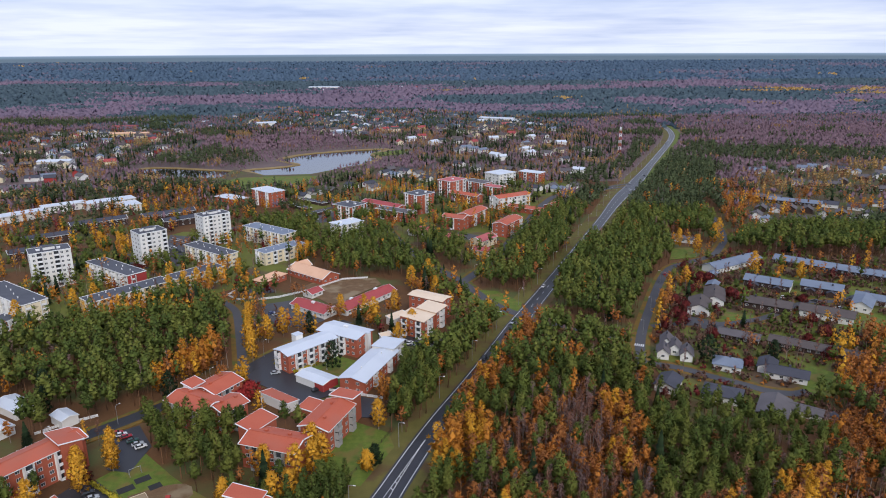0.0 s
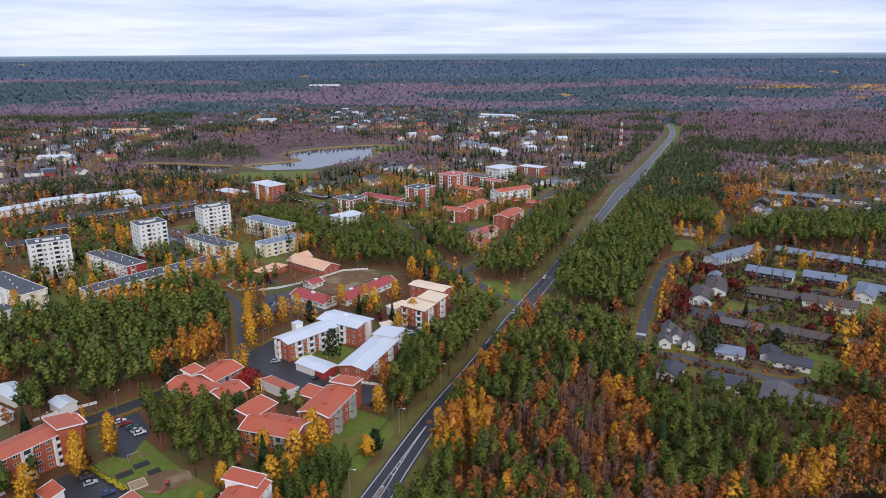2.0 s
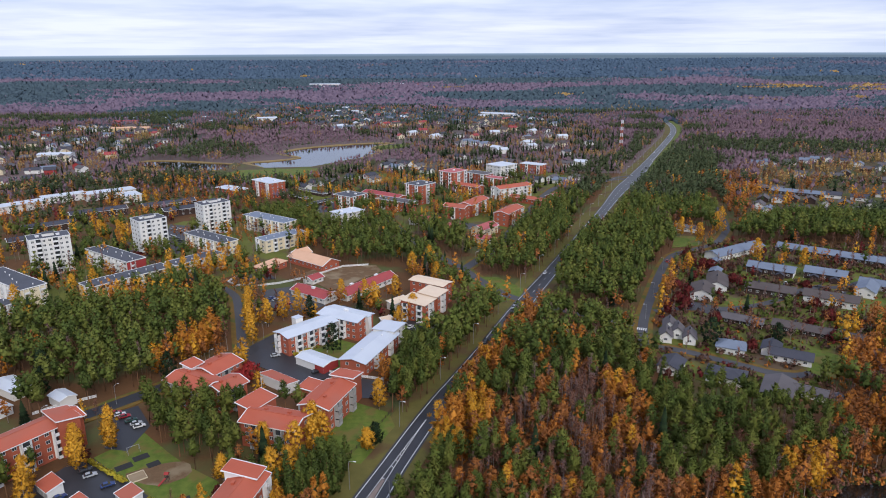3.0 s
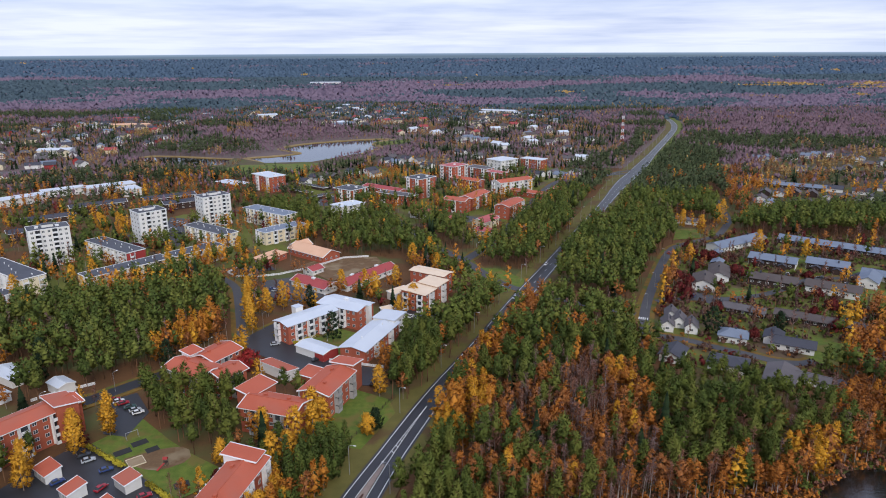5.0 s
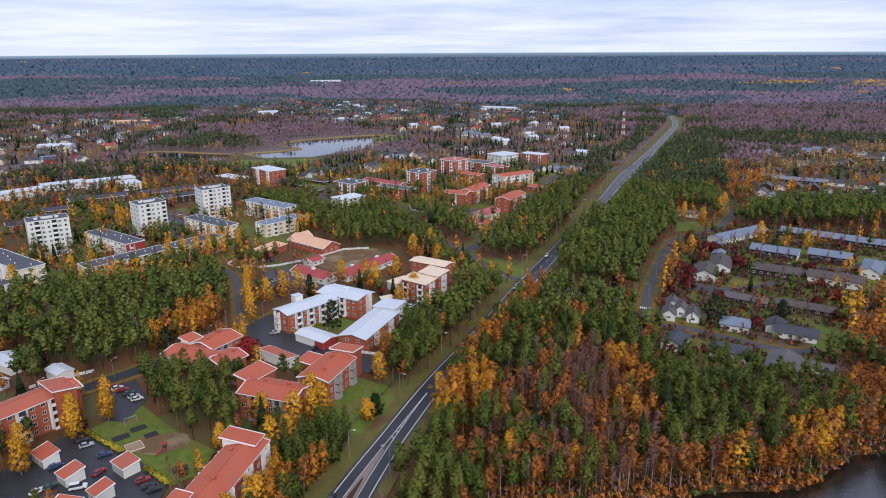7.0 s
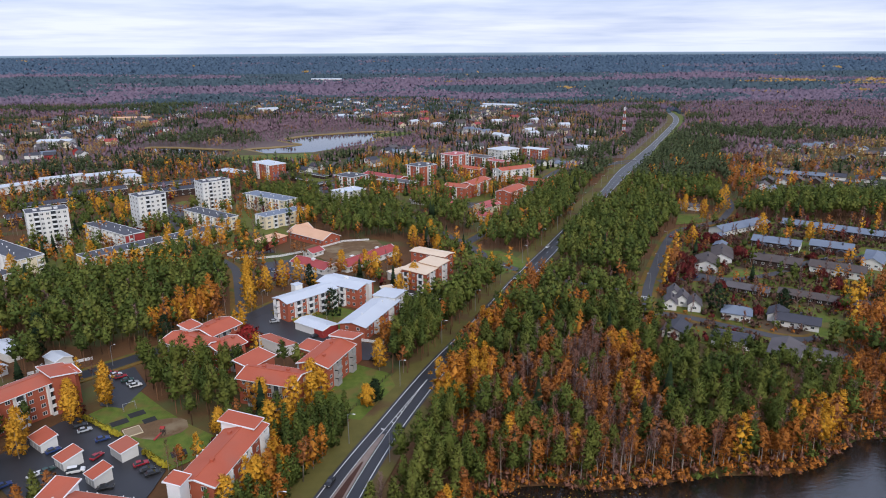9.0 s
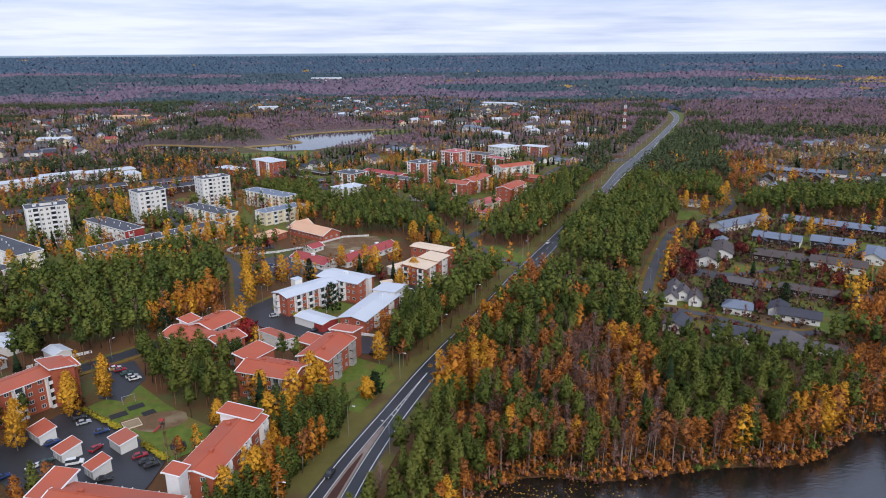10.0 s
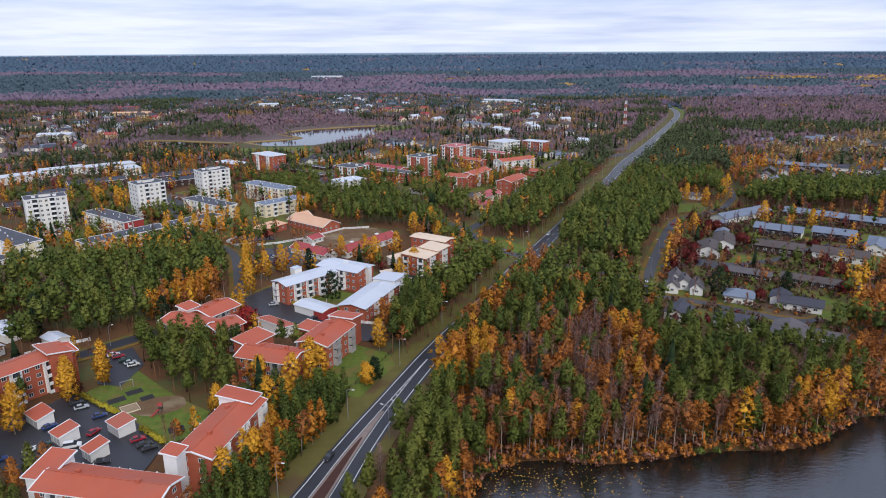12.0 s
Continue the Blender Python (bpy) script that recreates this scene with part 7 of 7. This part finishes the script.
def car_template(colour, label, van=False):
    """A parked car, nose to +x: body, glass house, four wheels, lights."""
    root = tagged(new("car"), label, "car", group="parked cars")
    coat = paint("car_paint", colour)
    bm = bmesh.new()
    L, W = (4.9, 1.95) if van else (4.4, 1.8)
    belt, top = (1.15, 1.95) if van else (0.92, 1.45)
    side = [(-L / 2, 0.32), (-L / 2 + 0.05, belt - 0.04), (L * 0.20, belt), (L / 2 - 0.25, belt - 0.18), (L / 2, belt - 0.42), (L / 2, 0.32)]
    rings = []
    for y, inset in ((-W / 2, 0.0), (W / 2, 0.0)):
        rings.append([bm.verts.new((x, y, z)) for x, z in side])
    bm.faces.new(rings[0])
    bm.faces.new(rings[1][::-1])
    for k in range(len(side)):
        j = (k + 1) % len(side)
        bm.faces.new((rings[0][j], rings[0][k], rings[1][k], rings[1][j]))
    bmesh.ops.recalc_face_normals(bm, faces=bm.faces[:])
    bmesh.ops.bevel(bm, geom=bm.edges[:], offset=0.07, segments=1, affect="EDGES")
    body = part("body", bm, coat, root)
    bm = bmesh.new()
    back, front = (-L / 2 + 0.1, L * 0.26) if van else (-L / 2 + 0.35, L * 0.20)
    low = [bm.verts.new((x, y, belt - 0.05)) for x, y in ((back, -W / 2 + 0.08), (front, -W / 2 + 0.08), (front, W / 2 - 0.08), (back, W / 2 - 0.08))]
    high = [bm.verts.new((x, y, top)) for x, y in ((back + (0.15 if van else 0.55), -W / 2 + 0.25), (front - 0.75, -W / 2 + 0.25), (front - 0.75, W / 2 - 0.25), (back + (0.15 if van else 0.55), W / 2 - 0.25))]
    for k in range(4):
        bm.faces.new((low[k], low[(k + 1) % 4], high[(k + 1) % 4], high[k]))
    bm.faces.new(high)
    part("windscreen", bm, "glass", root)
    bm = bmesh.new()
    box(bm, high_x(back, van), front - 0.78, -W / 2 + 0.26, W / 2 - 0.26, top, top + 0.05)
    part("roof", bm, coat, root)
    wheel = bmesh.new()
    rod(wheel, (0, -0.11, 0), (0, 0.11, 0), 0.32, 0.32, 10)
    wheel = bm_mesh("wheel", wheel, "rubber")
    for x in (-L * 0.30, L * 0.31):
        for y in (-W / 2 + 0.08, W / 2 - 0.08):
            part("wheel", wheel, (), root, m=pose(x, y, 0.32))
    for y in (-W / 2 + 0.3, W / 2 - 0.3):
        bm = bmesh.new()
        box(bm, L / 2 - 0.02, L / 2 + 0.02, y - 0.18, y + 0.18, 0.50, 0.64)
        part("headlight", bm, "white", body)
    return root


def high_x(back, van):
    return back + (0.18 if van else 0.58)


CARS = {k: car_template(c, label, van) for k, c, label, van in (
    ("white", (0.75, 0.75, 0.75), "white car parked on asphalt", False), ("silver", (0.42, 0.44, 0.46), "silver car parked on asphalt", False), ("black", (0.015, 0.016, 0.02), "black car parked on asphalt", False),
    ("red", (0.36, 0.015, 0.03), "dark red car parked on asphalt", False), ("blue", (0.02, 0.05, 0.18), "dark blue car parked on asphalt", False), ("green", (0.02, 0.07, 0.06), "dark green car parked on asphalt", False), ("van", (0.8, 0.8, 0.8), "white van parked in the court", True))}
_parked = set()


def park(colour, x, y, yaw, z=0.07):
    m = pose(x, y, z, 0, 0, yaw)
    if colour not in _parked:
        _parked.add(colour)
        CARS[colour].matrix_basis = m
        return CARS[colour]
    return copy_thing(CARS[colour], m)


for colour, x, y, yaw in (
    ("red", -127.9, 235.6, 35), ("white", -125.8, 234.4, 35), ("red", -123.3, 233.0, 35), ("green", -119.6, 230.2, 35), ("silver", -116.6, 227.9, 35), ("white", -114.6, 226.0, 35),
    ("silver", -78.1, 286.8, 20), ("black", -56.3, 270.4, 40), ("silver", -38.1, 263.2, 30), ("black", -29.1, 248.3, 65),
    ("red", -91.4, 176.5, 35), ("black", -88.3, 173.6, 35), ("black", -86.0, 171.8, 35), ("blue", -109.4, 190.0, 35), ("silver", -117.8, 195.3, 35), ("black", -120.8, 198.1, 35),
    ("blue", -121.6, 183.6, 50), ("green", -117.5, 173.2, 60), ("white", -120.0, 171.0, 60), ("van", -109.0, 173.0, 20), ("black", -96.5, 165.0, 20), ("red", -106.5, 180.5, 70), ("blue", -126.0, 166.0, 50), ("red", -129.0, 164.0, 50),
    ("black", -21.0, 321.5, 60), ("white", -17.5, 320.0, 60), ("blue", -14.0, 319.0, 60), ("black", -8.0, 316.5, 60)):
    park(colour, x, y, yaw)
pick = random.Random(12)
for row, n, (x0, y0), (dx, dy), yaw in (("towers", 7, (-214, 521), (2.2, -1.6), 55), ("towers", 6, (-206, 497), (1.8, -2.2), 35), ("town", 6, (-117, 603), (2.2, 1.6), 140), ("town", 5, (-112, 585), (2.1, 1.8), 140), ("slope", 5, (-98, 362), (2.4, -2.0), 50)):
    for k in range(n):
        if pick.random() < 0.85:
            park(pick.choice(("white", "silver", "black", "red", "blue", "silver", "black")), x0 + k * dx * 1.15, y0 + k * dy * 1.15, yaw)


def on_highway(y, side, colour):
    """A car in its lane; side 1 heads away, -1 comes nearer."""
    k = min(range(len(HIGHWAY) - 1), key=lambda j: abs(HIGHWAY[j][1] - y))
    (xa, ya), (xb, yb) = HIGHWAY[k], HIGHWAY[k + 1]
    d = math.hypot(xb - xa, yb - ya)
    half = 0.5 * HW_RIGHT[k] + 0.2 + (1.4 if y < 165 else 0)
    x, yy = (xa + xb) / 2 + side * half * (yb - ya) / d, (ya + yb) / 2 - side * half * (xb - xa) / d
    park(colour, x, yy, math.degrees(math.atan2(yb - ya, xb - xa)) + (0 if side > 0 else 180), 0.11)


# cars at the garden suburb
for colour, x, y, yaw, z in (("blue", 134.5, 348.0, 60, 0.075), ("black", 144.5, 341.5, 150, 0.075), ("white", 109.0, 305.0, 60, 0.025), ("red", 146.5, 429.0, 62, 0.115), ("silver", 226.0, 366.0, 150, 0.025), ("white", 203.0, 384.5, 60, 0.025), ("black", 219.0, 378.0, 150, 0.025)):
    park(colour, x, y, yaw, z)


for y, side, colour in ((162, -1, "black"), (300, -1, "black"), (340, -1, "silver"), (398, -1, "white"), (505, -1, "white"), (515, 1, "black"), (700, 1, "white"), (738, -1, "silver"), (790, 1, "black"), (850, 1, "white"), (905, -1, "white"), (980, 1, "silver"), (1060, -1, "black"), (1110, -1, "white")):
    on_highway(y, side, colour)

# ---------------------------------------------------------------- lamps, mast, fences


def lamp_template():
    root = tagged(new("street_lamp"), "tall grey street lamp with a bent arm beside the road", "street lamp", group="street lamps along the highway")
    bm = bmesh.new()
    rod(bm, (0, 0, -0.3), (0, 0, 10.2), 0.11, 0.07, 8)
    part("pole", bm, "metal", root)
    bm = bmesh.new()
    rod(bm, (0, 0, 10.15), (0.6, 0, 10.6), 0.055, 0.05, 6)
    rod(bm, (0.6, 0, 10.6), (2.0, 0, 10.75), 0.05, 0.045, 6)
    part("arm", bm, "metal", root)
    bm = bmesh.new()
    v = box(bm, 1.7, 2.6, -0.17, 0.17, 10.68, 10.86)
    bmesh.ops.bevel(bm, geom=bm.edges[:], offset=0.05, segments=1, affect="EDGES")
    part("lamp_head", bm, "white", root)
    return root


LAMP = lamp_template()
first = True
for k in range(12, len(HIGHWAY) - 4, 5):
    (xa, ya), (xb, yb) = HIGHWAY[k], HIGHWAY[k + 1]
    if ya > 1050:
        break
    d = math.hypot(xb - xa, yb - ya)
    off = HW_LEFT[k] + 2.6
    m = pose(xa - off * (yb - ya) / d, ya + off * (xb - xa) / d, 0, 0, 0, math.degrees(math.atan2(yb - ya, xb - xa)) - 90)
    if first:
        LAMP.matrix_basis, first = m, False
    else:
        copy_thing(LAMP, m)
copy_thing(LAMP, pose(-17.2, 177.8, 0, 0, 0, 160))
for x, y, yaw in ((-104, 275, 50), (-131, 243, 50), (-88, 305, 50), (104, 330, 200), (118, 364, 200), (138, 412, 200), (-150, 226, 40), (20, 425, 30)):
    copy_thing(LAMP, pose(x, y, 0, 0, 0, yaw) @ Matrix.Diagonal((0.8, 0.8, 0.8, 1)))


def radio_mast(x, y):
    root = house_root("radio_mast", x, y, "tall red and white lattice radio mast above pines", "radio mast")
    levels, top = 9, 40.0
    for k in range(levels):
        z0, z1 = top * k / levels, top * (k + 1) / levels
        bm = bmesh.new()
        r0, r1 = 1.9 - 0.9 * k / levels, 1.9 - 0.9 * (k + 1) / levels
        corners = [(1, 1), (-1, 1), (-1, -1), (1, -1)]
        for j, (sx, sy) in enumerate(corners):
            tx, ty = corners[(j + 1) % 4]
            rod(bm, (sx * r0, sy * r0, z0), (sx * r1, sy * r1, z1), 0.2, 0.2, 5)
            rod(bm, (sx * r0, sy * r0, z0), (tx * r1, ty * r1, z1), 0.12, 0.12, 4)
            rod(bm, (sx * r1, sy * r1, z1), (tx * r1, ty * r1, z1), 0.12, 0.12, 4)
        part("lattice_section", bm, "orange_roof" if k % 2 else "white", root)
    for a in range(3):
        bm = bmesh.new()
        box(bm, -0.25, 0.25, 1.1, 1.4, top - 3.2, top - 0.8)
        part("antenna_panel", bm, "white", root, m=pose(0, 0, 0, 0, 0, 120 * a))
    bm = bmesh.new()
    rod(bm, (0, 0, top), (0, 0, top + 3), 0.08, 0.04, 5)
    part("aerial", bm, "metal", root)


radio_mast(244.0, 946.0)


def flagpole(x, y, tall, words):
    root = house_root("flagpole", x, y, words, "flagpole")
    bm = bmesh.new()
    rod(bm, (0, 0, -0.2), (0, 0, tall), 0.09, 0.05, 8)
    part("pole", bm, "white", root)
    bm = bmesh.new()
    bmesh.ops.create_icosphere(bm, subdivisions=1, radius=0.12, matrix=Matrix.Translation((0, 0, tall + 0.08)))
    part("finial", bm, "metal", root)
    bm = bmesh.new()
    rod(bm, (0, 0, -0.1), (0, 0, 0.25), 0.3, 0.24, 8)
    part("base", bm, "grey", root)


flagpole(-74.5, 249.5, 11.0, "slim white flagpole in the court between brick houses")
flagpole(-55.0, 291.0, 9.0, "slim white flagpole on the shared garden lawn")


def fence(label, line, h, mat, gap=2.5, boards=3, fill=0.36):
    root = house_root("fence", line[0][0], line[0][1], label, "fence")
    x0, y0 = line[0]
    post = bmesh.new()
    box(post, -0.06, 0.06, -0.06, 0.06, -0.2, h)
    post = bm_mesh("post", post, mat)
    for (xa, ya), (xb, yb) in zip(line[:-1], line[1:]):
        d = math.hypot(xb - xa, yb - ya)
        n = max(1, round(d / gap))
        yaw = math.degrees(math.atan2(yb - ya, xb - xa))
        for k in range(n):
            part("post", post, (), root, m=pose(xa - x0 + (xb - xa) * k / n, ya - y0 + (yb - ya) * k / n, 0, 0, 0, yaw))
        for b in range(boards):
            bm = bmesh.new()
            z = h * (b + 0.35) / boards
            box(bm, 0, d, -0.09, -0.062, z - h * fill / boards, z + h * fill / boards)
            part("rail", bm, mat, root, m=pose(xa - x0, ya - y0, 0, 0, 0, yaw))
    return root


fence("white board fence beside the car park", [(-50.5, 270.3), (-38, 266.5), (-26.5, 263.1)], 1.3, "white")
fence("white board fence along the driveway", [(-142, 249), (-154, 241), (-160, 235)], 1.3, "white")
fence("white board fence round the day-care yard", [(-112, 384), (-100, 388), (-84, 400), (-66, 421), (-50, 424)], 1.3, "white", 3.5)
fence("white board fence at the street corner", [(-129, 402), (-132, 392), (-124, 384), (-116, 388)], 1.2, "white", 3.0)
fence("white wooden fence beside the brick house", [(-30, 335), (-22, 326), (-14, 316), (2, 314)], 1.3, "white", 3.5)
fence("dark wire fence behind the lawn", [(-36, 203), (-30, 214), (-24, 229), (-20, 240)], 1.4, "timber", 3.0, 3, 0.08)
fence("pale board fence in the garden suburb", [(106, 309), (112, 324)], 1.6, "plaster", 3.0)

# ---------------------------------------------------------------- hedges and shrubs of the courts


def hedge(label, a, b, wide=1.6, tall=1.3, leaf="hedge"):
    s = Soup()
    d = math.hypot(b[0] - a[0], b[1] - a[1])
    n = int(d / 0.14)
    for k in range(n):
        t = (k + rng.uniform(0, 1)) / n
        c = np.array([d * t, rng.uniform(-0.4, 0.4) * wide, tall * rng.uniform(0.35, 0.75)])
        s.clump(c, rng.uniform(0.38, 0.55), 0.9, True, 0.3)
        spray(s, c + (0, 0, 0.3), (0, 0, 0.7), 4, 0.45, 0.18, 0.8, 0.4)
    v, f, _, nv = s.done()
    ob = new("hedge", tri_mesh("hedge", v, f, np.zeros(len(f)), (leaf,), nv))
    ob.matrix_basis = pose(a[0], a[1], 0, 0, 0, math.degrees(math.atan2(b[1] - a[1], b[0] - a[0])))
    return tagged(ob, label, "hedge")


hedge("clipped yellow autumn hedge beside parked cars", (-122.5, 203.5), (-104.5, 191.5), 2.0, 1.5)
hedge("clipped yellow autumn hedge beside the playground", (-93.5, 182.8), (-82.5, 174.5), 2.0, 1.5)
hedge("yellow-green hedge before the brick house", (-81, 297), (-74, 291), 2.0, 1.3)
hedge("yellow-green hedge along the brick house", (-70, 288), (-60, 297), 1.8, 1.2)
hedge("dark green garden hedge by the driveway", (126, 258), (132, 252), 2.2, 1.8, "pine")
hedge("green garden hedge between terraces", (192, 345), (206, 338), 1.8, 1.4, "pine")
hedge("red autumn shrubs at the tower's foot", (-206, 449), (-196, 456), 4.0, 3.0, "crimson")
hedge("red autumn shrubs along the tower yard", (-236, 472), (-224, 462), 4.0, 3.0, "crimson")
hedge("dull red autumn shrubs beside the car park", (-188, 466), (-178, 472), 3.0, 2.4, "crimson")
hedge("red autumn shrubs before the tower", (-216, 452), (-206, 446), 4.0, 2.6, "crimson")


def broad_tree(label, x, y, tall, wide, leaf, wood, category="tree", name="tree"):
    """A single full-crowned tree placed by itself."""
    s = Soup()
    n = 58
    wide, tall = wide * 1.35, tall * 1.08
    s.trunk(tall * 0.85, 0.16, (0, 0), 5, 0.2)
    for k in range(n):
        t = (k + rng.uniform(0, 1)) / n
        z = tall * (0.14 + 0.84 * t)
        reach = wide * (0.50 + 0.65 * math.sin(math.pi * (0.15 + 0.8 * t)) - 0.40 * t)
        a = k * 2.4
        out = np.array([math.cos(a), math.sin(a), 0.0])
        c = out * reach * rng.uniform(0.25, 1.0) + np.array([0, 0, z])
        tuft(s, c, rng.uniform(0.38, 0.55) * (0.7 + wide / 8), 1.15, 26, 0.62, 0.13, True, 0.2)
    v, f, slot, nv = s.done()
    root = house_root(name, x, y, label, category)
    for k, piece, mat in ((0, "trunk", wood), (1, "crown", leaf)):
        g = f[slot == k]
        used = np.unique(g)
        remap = np.zeros(len(v), int)
        remap[used] = np.arange(len(used))
        part(piece, tri_mesh(piece, v[used], remap[g], np.zeros(len(g)), (mat,), nv[used]), (), root)
    return root


# the full golden birches that stand by themselves
for x, y, tall, wide in ((-123, 198, 13, 2.6), (-128, 207, 12, 2.4), (-121, 217, 13, 2.4), (-118, 211, 11, 2.2), (-133, 186, 13, 3.0), (-130, 180, 12, 2.6), (-73, 193, 9, 1.9), (-51, 204, 14, 3.2), (-48.5, 219.5, 13, 3.2), (-44, 214, 12, 2.8), (-46, 208, 13, 2.8), (-27.5, 210, 8, 2.2),
                         (-56, 190, 13, 2.8), (-51, 193, 12, 2.6), (-26, 239, 12, 2.4), (-63, 207, 12, 2.8), (-58, 152, 12, 2.6), (-52, 160, 13, 2.8), (-38, 345, 15, 3.0), (-44, 352, 14, 2.6),
                         (-58, 358, 12, 2.4), (-28, 362, 13, 2.6), (-20, 400, 15, 3.2), (-10, 414, 15, 3.2), (-5, 390, 12, 3.0), (24, 346, 13, 2.6), (-17, 335, 12, 2.8), (-23, 320, 11, 2.6), (-92, 300, 15, 2.6), (-97, 312, 16, 2.8), (-100, 325, 15, 2.6), (-104, 338, 15, 2.4), (-90, 322, 14, 2.4), (-84, 330, 15, 2.6),
                         (-78, 338, 14, 2.4), (-152, 398, 15, 3.0), (-158, 392, 15, 3.2), (-146, 402, 14, 2.8), (-165, 387, 14, 2.8), (-205, 376, 13, 2.6), (-232, 345, 14, 2.8), (-212, 366, 13, 2.6), (-134, 425, 13, 2.6), (-102, 462, 13, 2.6),
                         (-98, 470, 12, 2.6), (-240, 486, 15, 3.2), (-248, 480, 14, 3.0), (-232, 496, 15, 3.0), (-256, 490, 14, 3.0), (-226, 478, 13, 2.6), (206, 432, 14, 3.2), (229, 416, 12, 2.6), (152, 407, 12, 2.4), (182, 470, 15, 2.8),
                         (205, 500, 16, 2.6), (213, 512, 17, 2.8), (176, 492, 14, 2.4)):
    broad_tree("full golden yellow birch standing by itself", x, y, tall, wide, "gold", "birch_bark", "birch tree", "birch_tree")
for x, y, tall, wide in ((-85.5, 245.5, 4, 2.4), (197, 326, 6, 3.2), (186, 301, 5, 3.0), (118, 337, 6, 2.6), (142, 291, 5, 2.2), (185, 320, 4, 2.2), (158, 420, 7, 3.4), (164, 414, 6.2, 3.4), (134, 372, 6.2, 3.2), (150, 392, 5.5, 2.8), (128, 352, 6.2, 3), (178, 378, 5.5, 2.8), (200, 345, 4.7, 2.5), (162, 437, 6.2, 3.2), (168, 412, 6.2, 3.4), (172, 386, 5.5, 3), (139, 326, 4.7, 2.8), (211, 377, 3.9, 2.5), (130, 345, 6.2, 3.2), (137, 362, 6.2, 3), (-196, 446, 4.7, 3.4), (-252, 398, 6.2, 3)):
    broad_tree("small maple with deep crimson leaves", x, y, tall, wide, "crimson", "bark", "maple tree", "maple_tree")
for x, y, tall, wide in ((-83.3, 263.5, 7.5, 4.4), (-86, 259.5, 6.0, 3.4)):
    broad_tree("bright scarlet maple beside the brick house", x, y, tall, wide, "scarlet", "bark", "maple tree", "maple_tree")
for x, y, tall, wide in ((-52, 290, 14, 3.6), (-70, 330, 13, 2.0), (125.5, 297, 13, 4.6), (-117, 262, 13, 3.0), (-170, 262, 14, 3.0), (-164, 250, 12, 2.8), (-25, 214, 8, 2.0), (-20, 248, 11, 3.0), (-17, 252, 12, 3.0), (156, 296, 11, 2.6)):
    broad_tree("dark evergreen tree beside a house", x, y, tall, wide, "spruce", "bark", "evergreen tree", "evergreen_tree")

# ---------------------------------------------------------------- playground


def playground():
    for x, y, w, d, yaw in ((-109.0, 200.6, 5.5, 3.4, 40), (-105.6, 206.2, 5.2, 3.4, 40), (-99.6, 202.2, 4.2, 3.2, 40), (-82.4, 182.6, 4.6, 3.4, 30)):
        bm = bmesh.new()
        box(bm, -w / 2, w / 2, -d / 2, d / 2, 0.02, 0.12)
        ob = new("safety_mat", bm_mesh("safety_mat", bm, "rubber"))
        ob.matrix_basis = pose(x, y, 0, 0, 0, yaw)
        tagged(ob, "black rubber safety mat on grass", "play mat")
    root = house_root("sandbox", -102.0, 194.9, "square wooden sandbox full of pale sand", "sandbox")
    turn = pose(0, 0, 0, 0, 0, 38)
    for k in range(4):
        bm = bmesh.new()
        box(bm, -2.6, 2.6, 2.5, 2.62, 0.05, 0.4)
        part("edge_board", bm, "cream", root, m=turn @ pose(0, 0, 0, 0, 0, 90 * k))
    bm = bmesh.new()
    box(bm, -2.49, 2.49, -2.49, 2.49, 0.04, 0.26)
    part("sand", bm, "sand", root, m=turn)
    root = house_root("slide", -91.2, 192.8, "red playground slide on a small tower", "slide")
    for x in (-0.5, 0.5):
        for y in (-0.5, 0.5):
            bm = bmesh.new()
            rod(bm, (x, y, 0), (x, y, 2.8), 0.07, 0.07, 6)
            part("post", bm, "timber", root)
    bm = bmesh.new()
    box(bm, -0.6, 0.6, -0.6, 0.6, 1.4, 1.5)
    part("platform", bm, "timber", root)
    bm = bmesh.new()
    prism(bm, [(-0.75, 2.75), (0.75, 2.75), (0, 3.4)], -0.75, 0.75)
    part("canopy", bm, "redwood", root)
    bm = bmesh.new()
    prism(bm, [(-0.6, 1.5), (-0.6, 1.42), (-3.6, 0.15), (-3.6, 0.25)], -0.35, 0.35)
    bmesh.ops.recalc_face_normals(bm, faces=bm.faces[:])
    part("chute", bm, "redwood", root, m=pose(0, 0, 0, 0, 0, -30))
    root = house_root("swing", -109.5, 209.3, "metal swing frame over a rubber mat", "swing")
    for x in (-2.0, 2.0):
        for y in (-0.9, 0.9):
            bm = bmesh.new()
            rod(bm, (x, y, 0), (x, 0, 2.6), 0.06, 0.06, 6)
            part("leg", bm, "metal", root, m=pose(0, 0, 0, 0, 0, 40))
    bm = bmesh.new()
    rod(bm, (-2.1, 0, 2.6), (2.1, 0, 2.6), 0.06, 0.06, 6)
    part("crossbar", bm, "metal", root, m=pose(0, 0, 0, 0, 0, 40))


playground()

# leaves adrift along the shore of the near lake
bm = bmesh.new()
drift = random.Random(4)
for _ in range(420):
    x, y = drift.gauss(26, 14), drift.gauss(157, 5)
    if not inside(LAKE_NEAR, np.array([x]), np.array([y]))[0]:
        continue
    r, a = drift.uniform(0.08, 0.3), drift.uniform(0, 6.28)
    bm.faces.new([bm.verts.new((x + r * math.cos(a + k * 1.57) * drift.uniform(0.6, 1.3), y + r * math.sin(a + k * 1.57) * drift.uniform(0.6, 1.3), WATER_LEVEL + 0.012)) for k in range(4)])
bmesh.ops.recalc_face_normals(bm, faces=bm.faces[:])
tagged(new("floating_leaves", bm_mesh("floating_leaves", bm, "litter")), "yellow birch leaves floating on dark water", "leaves", kind="stuff")
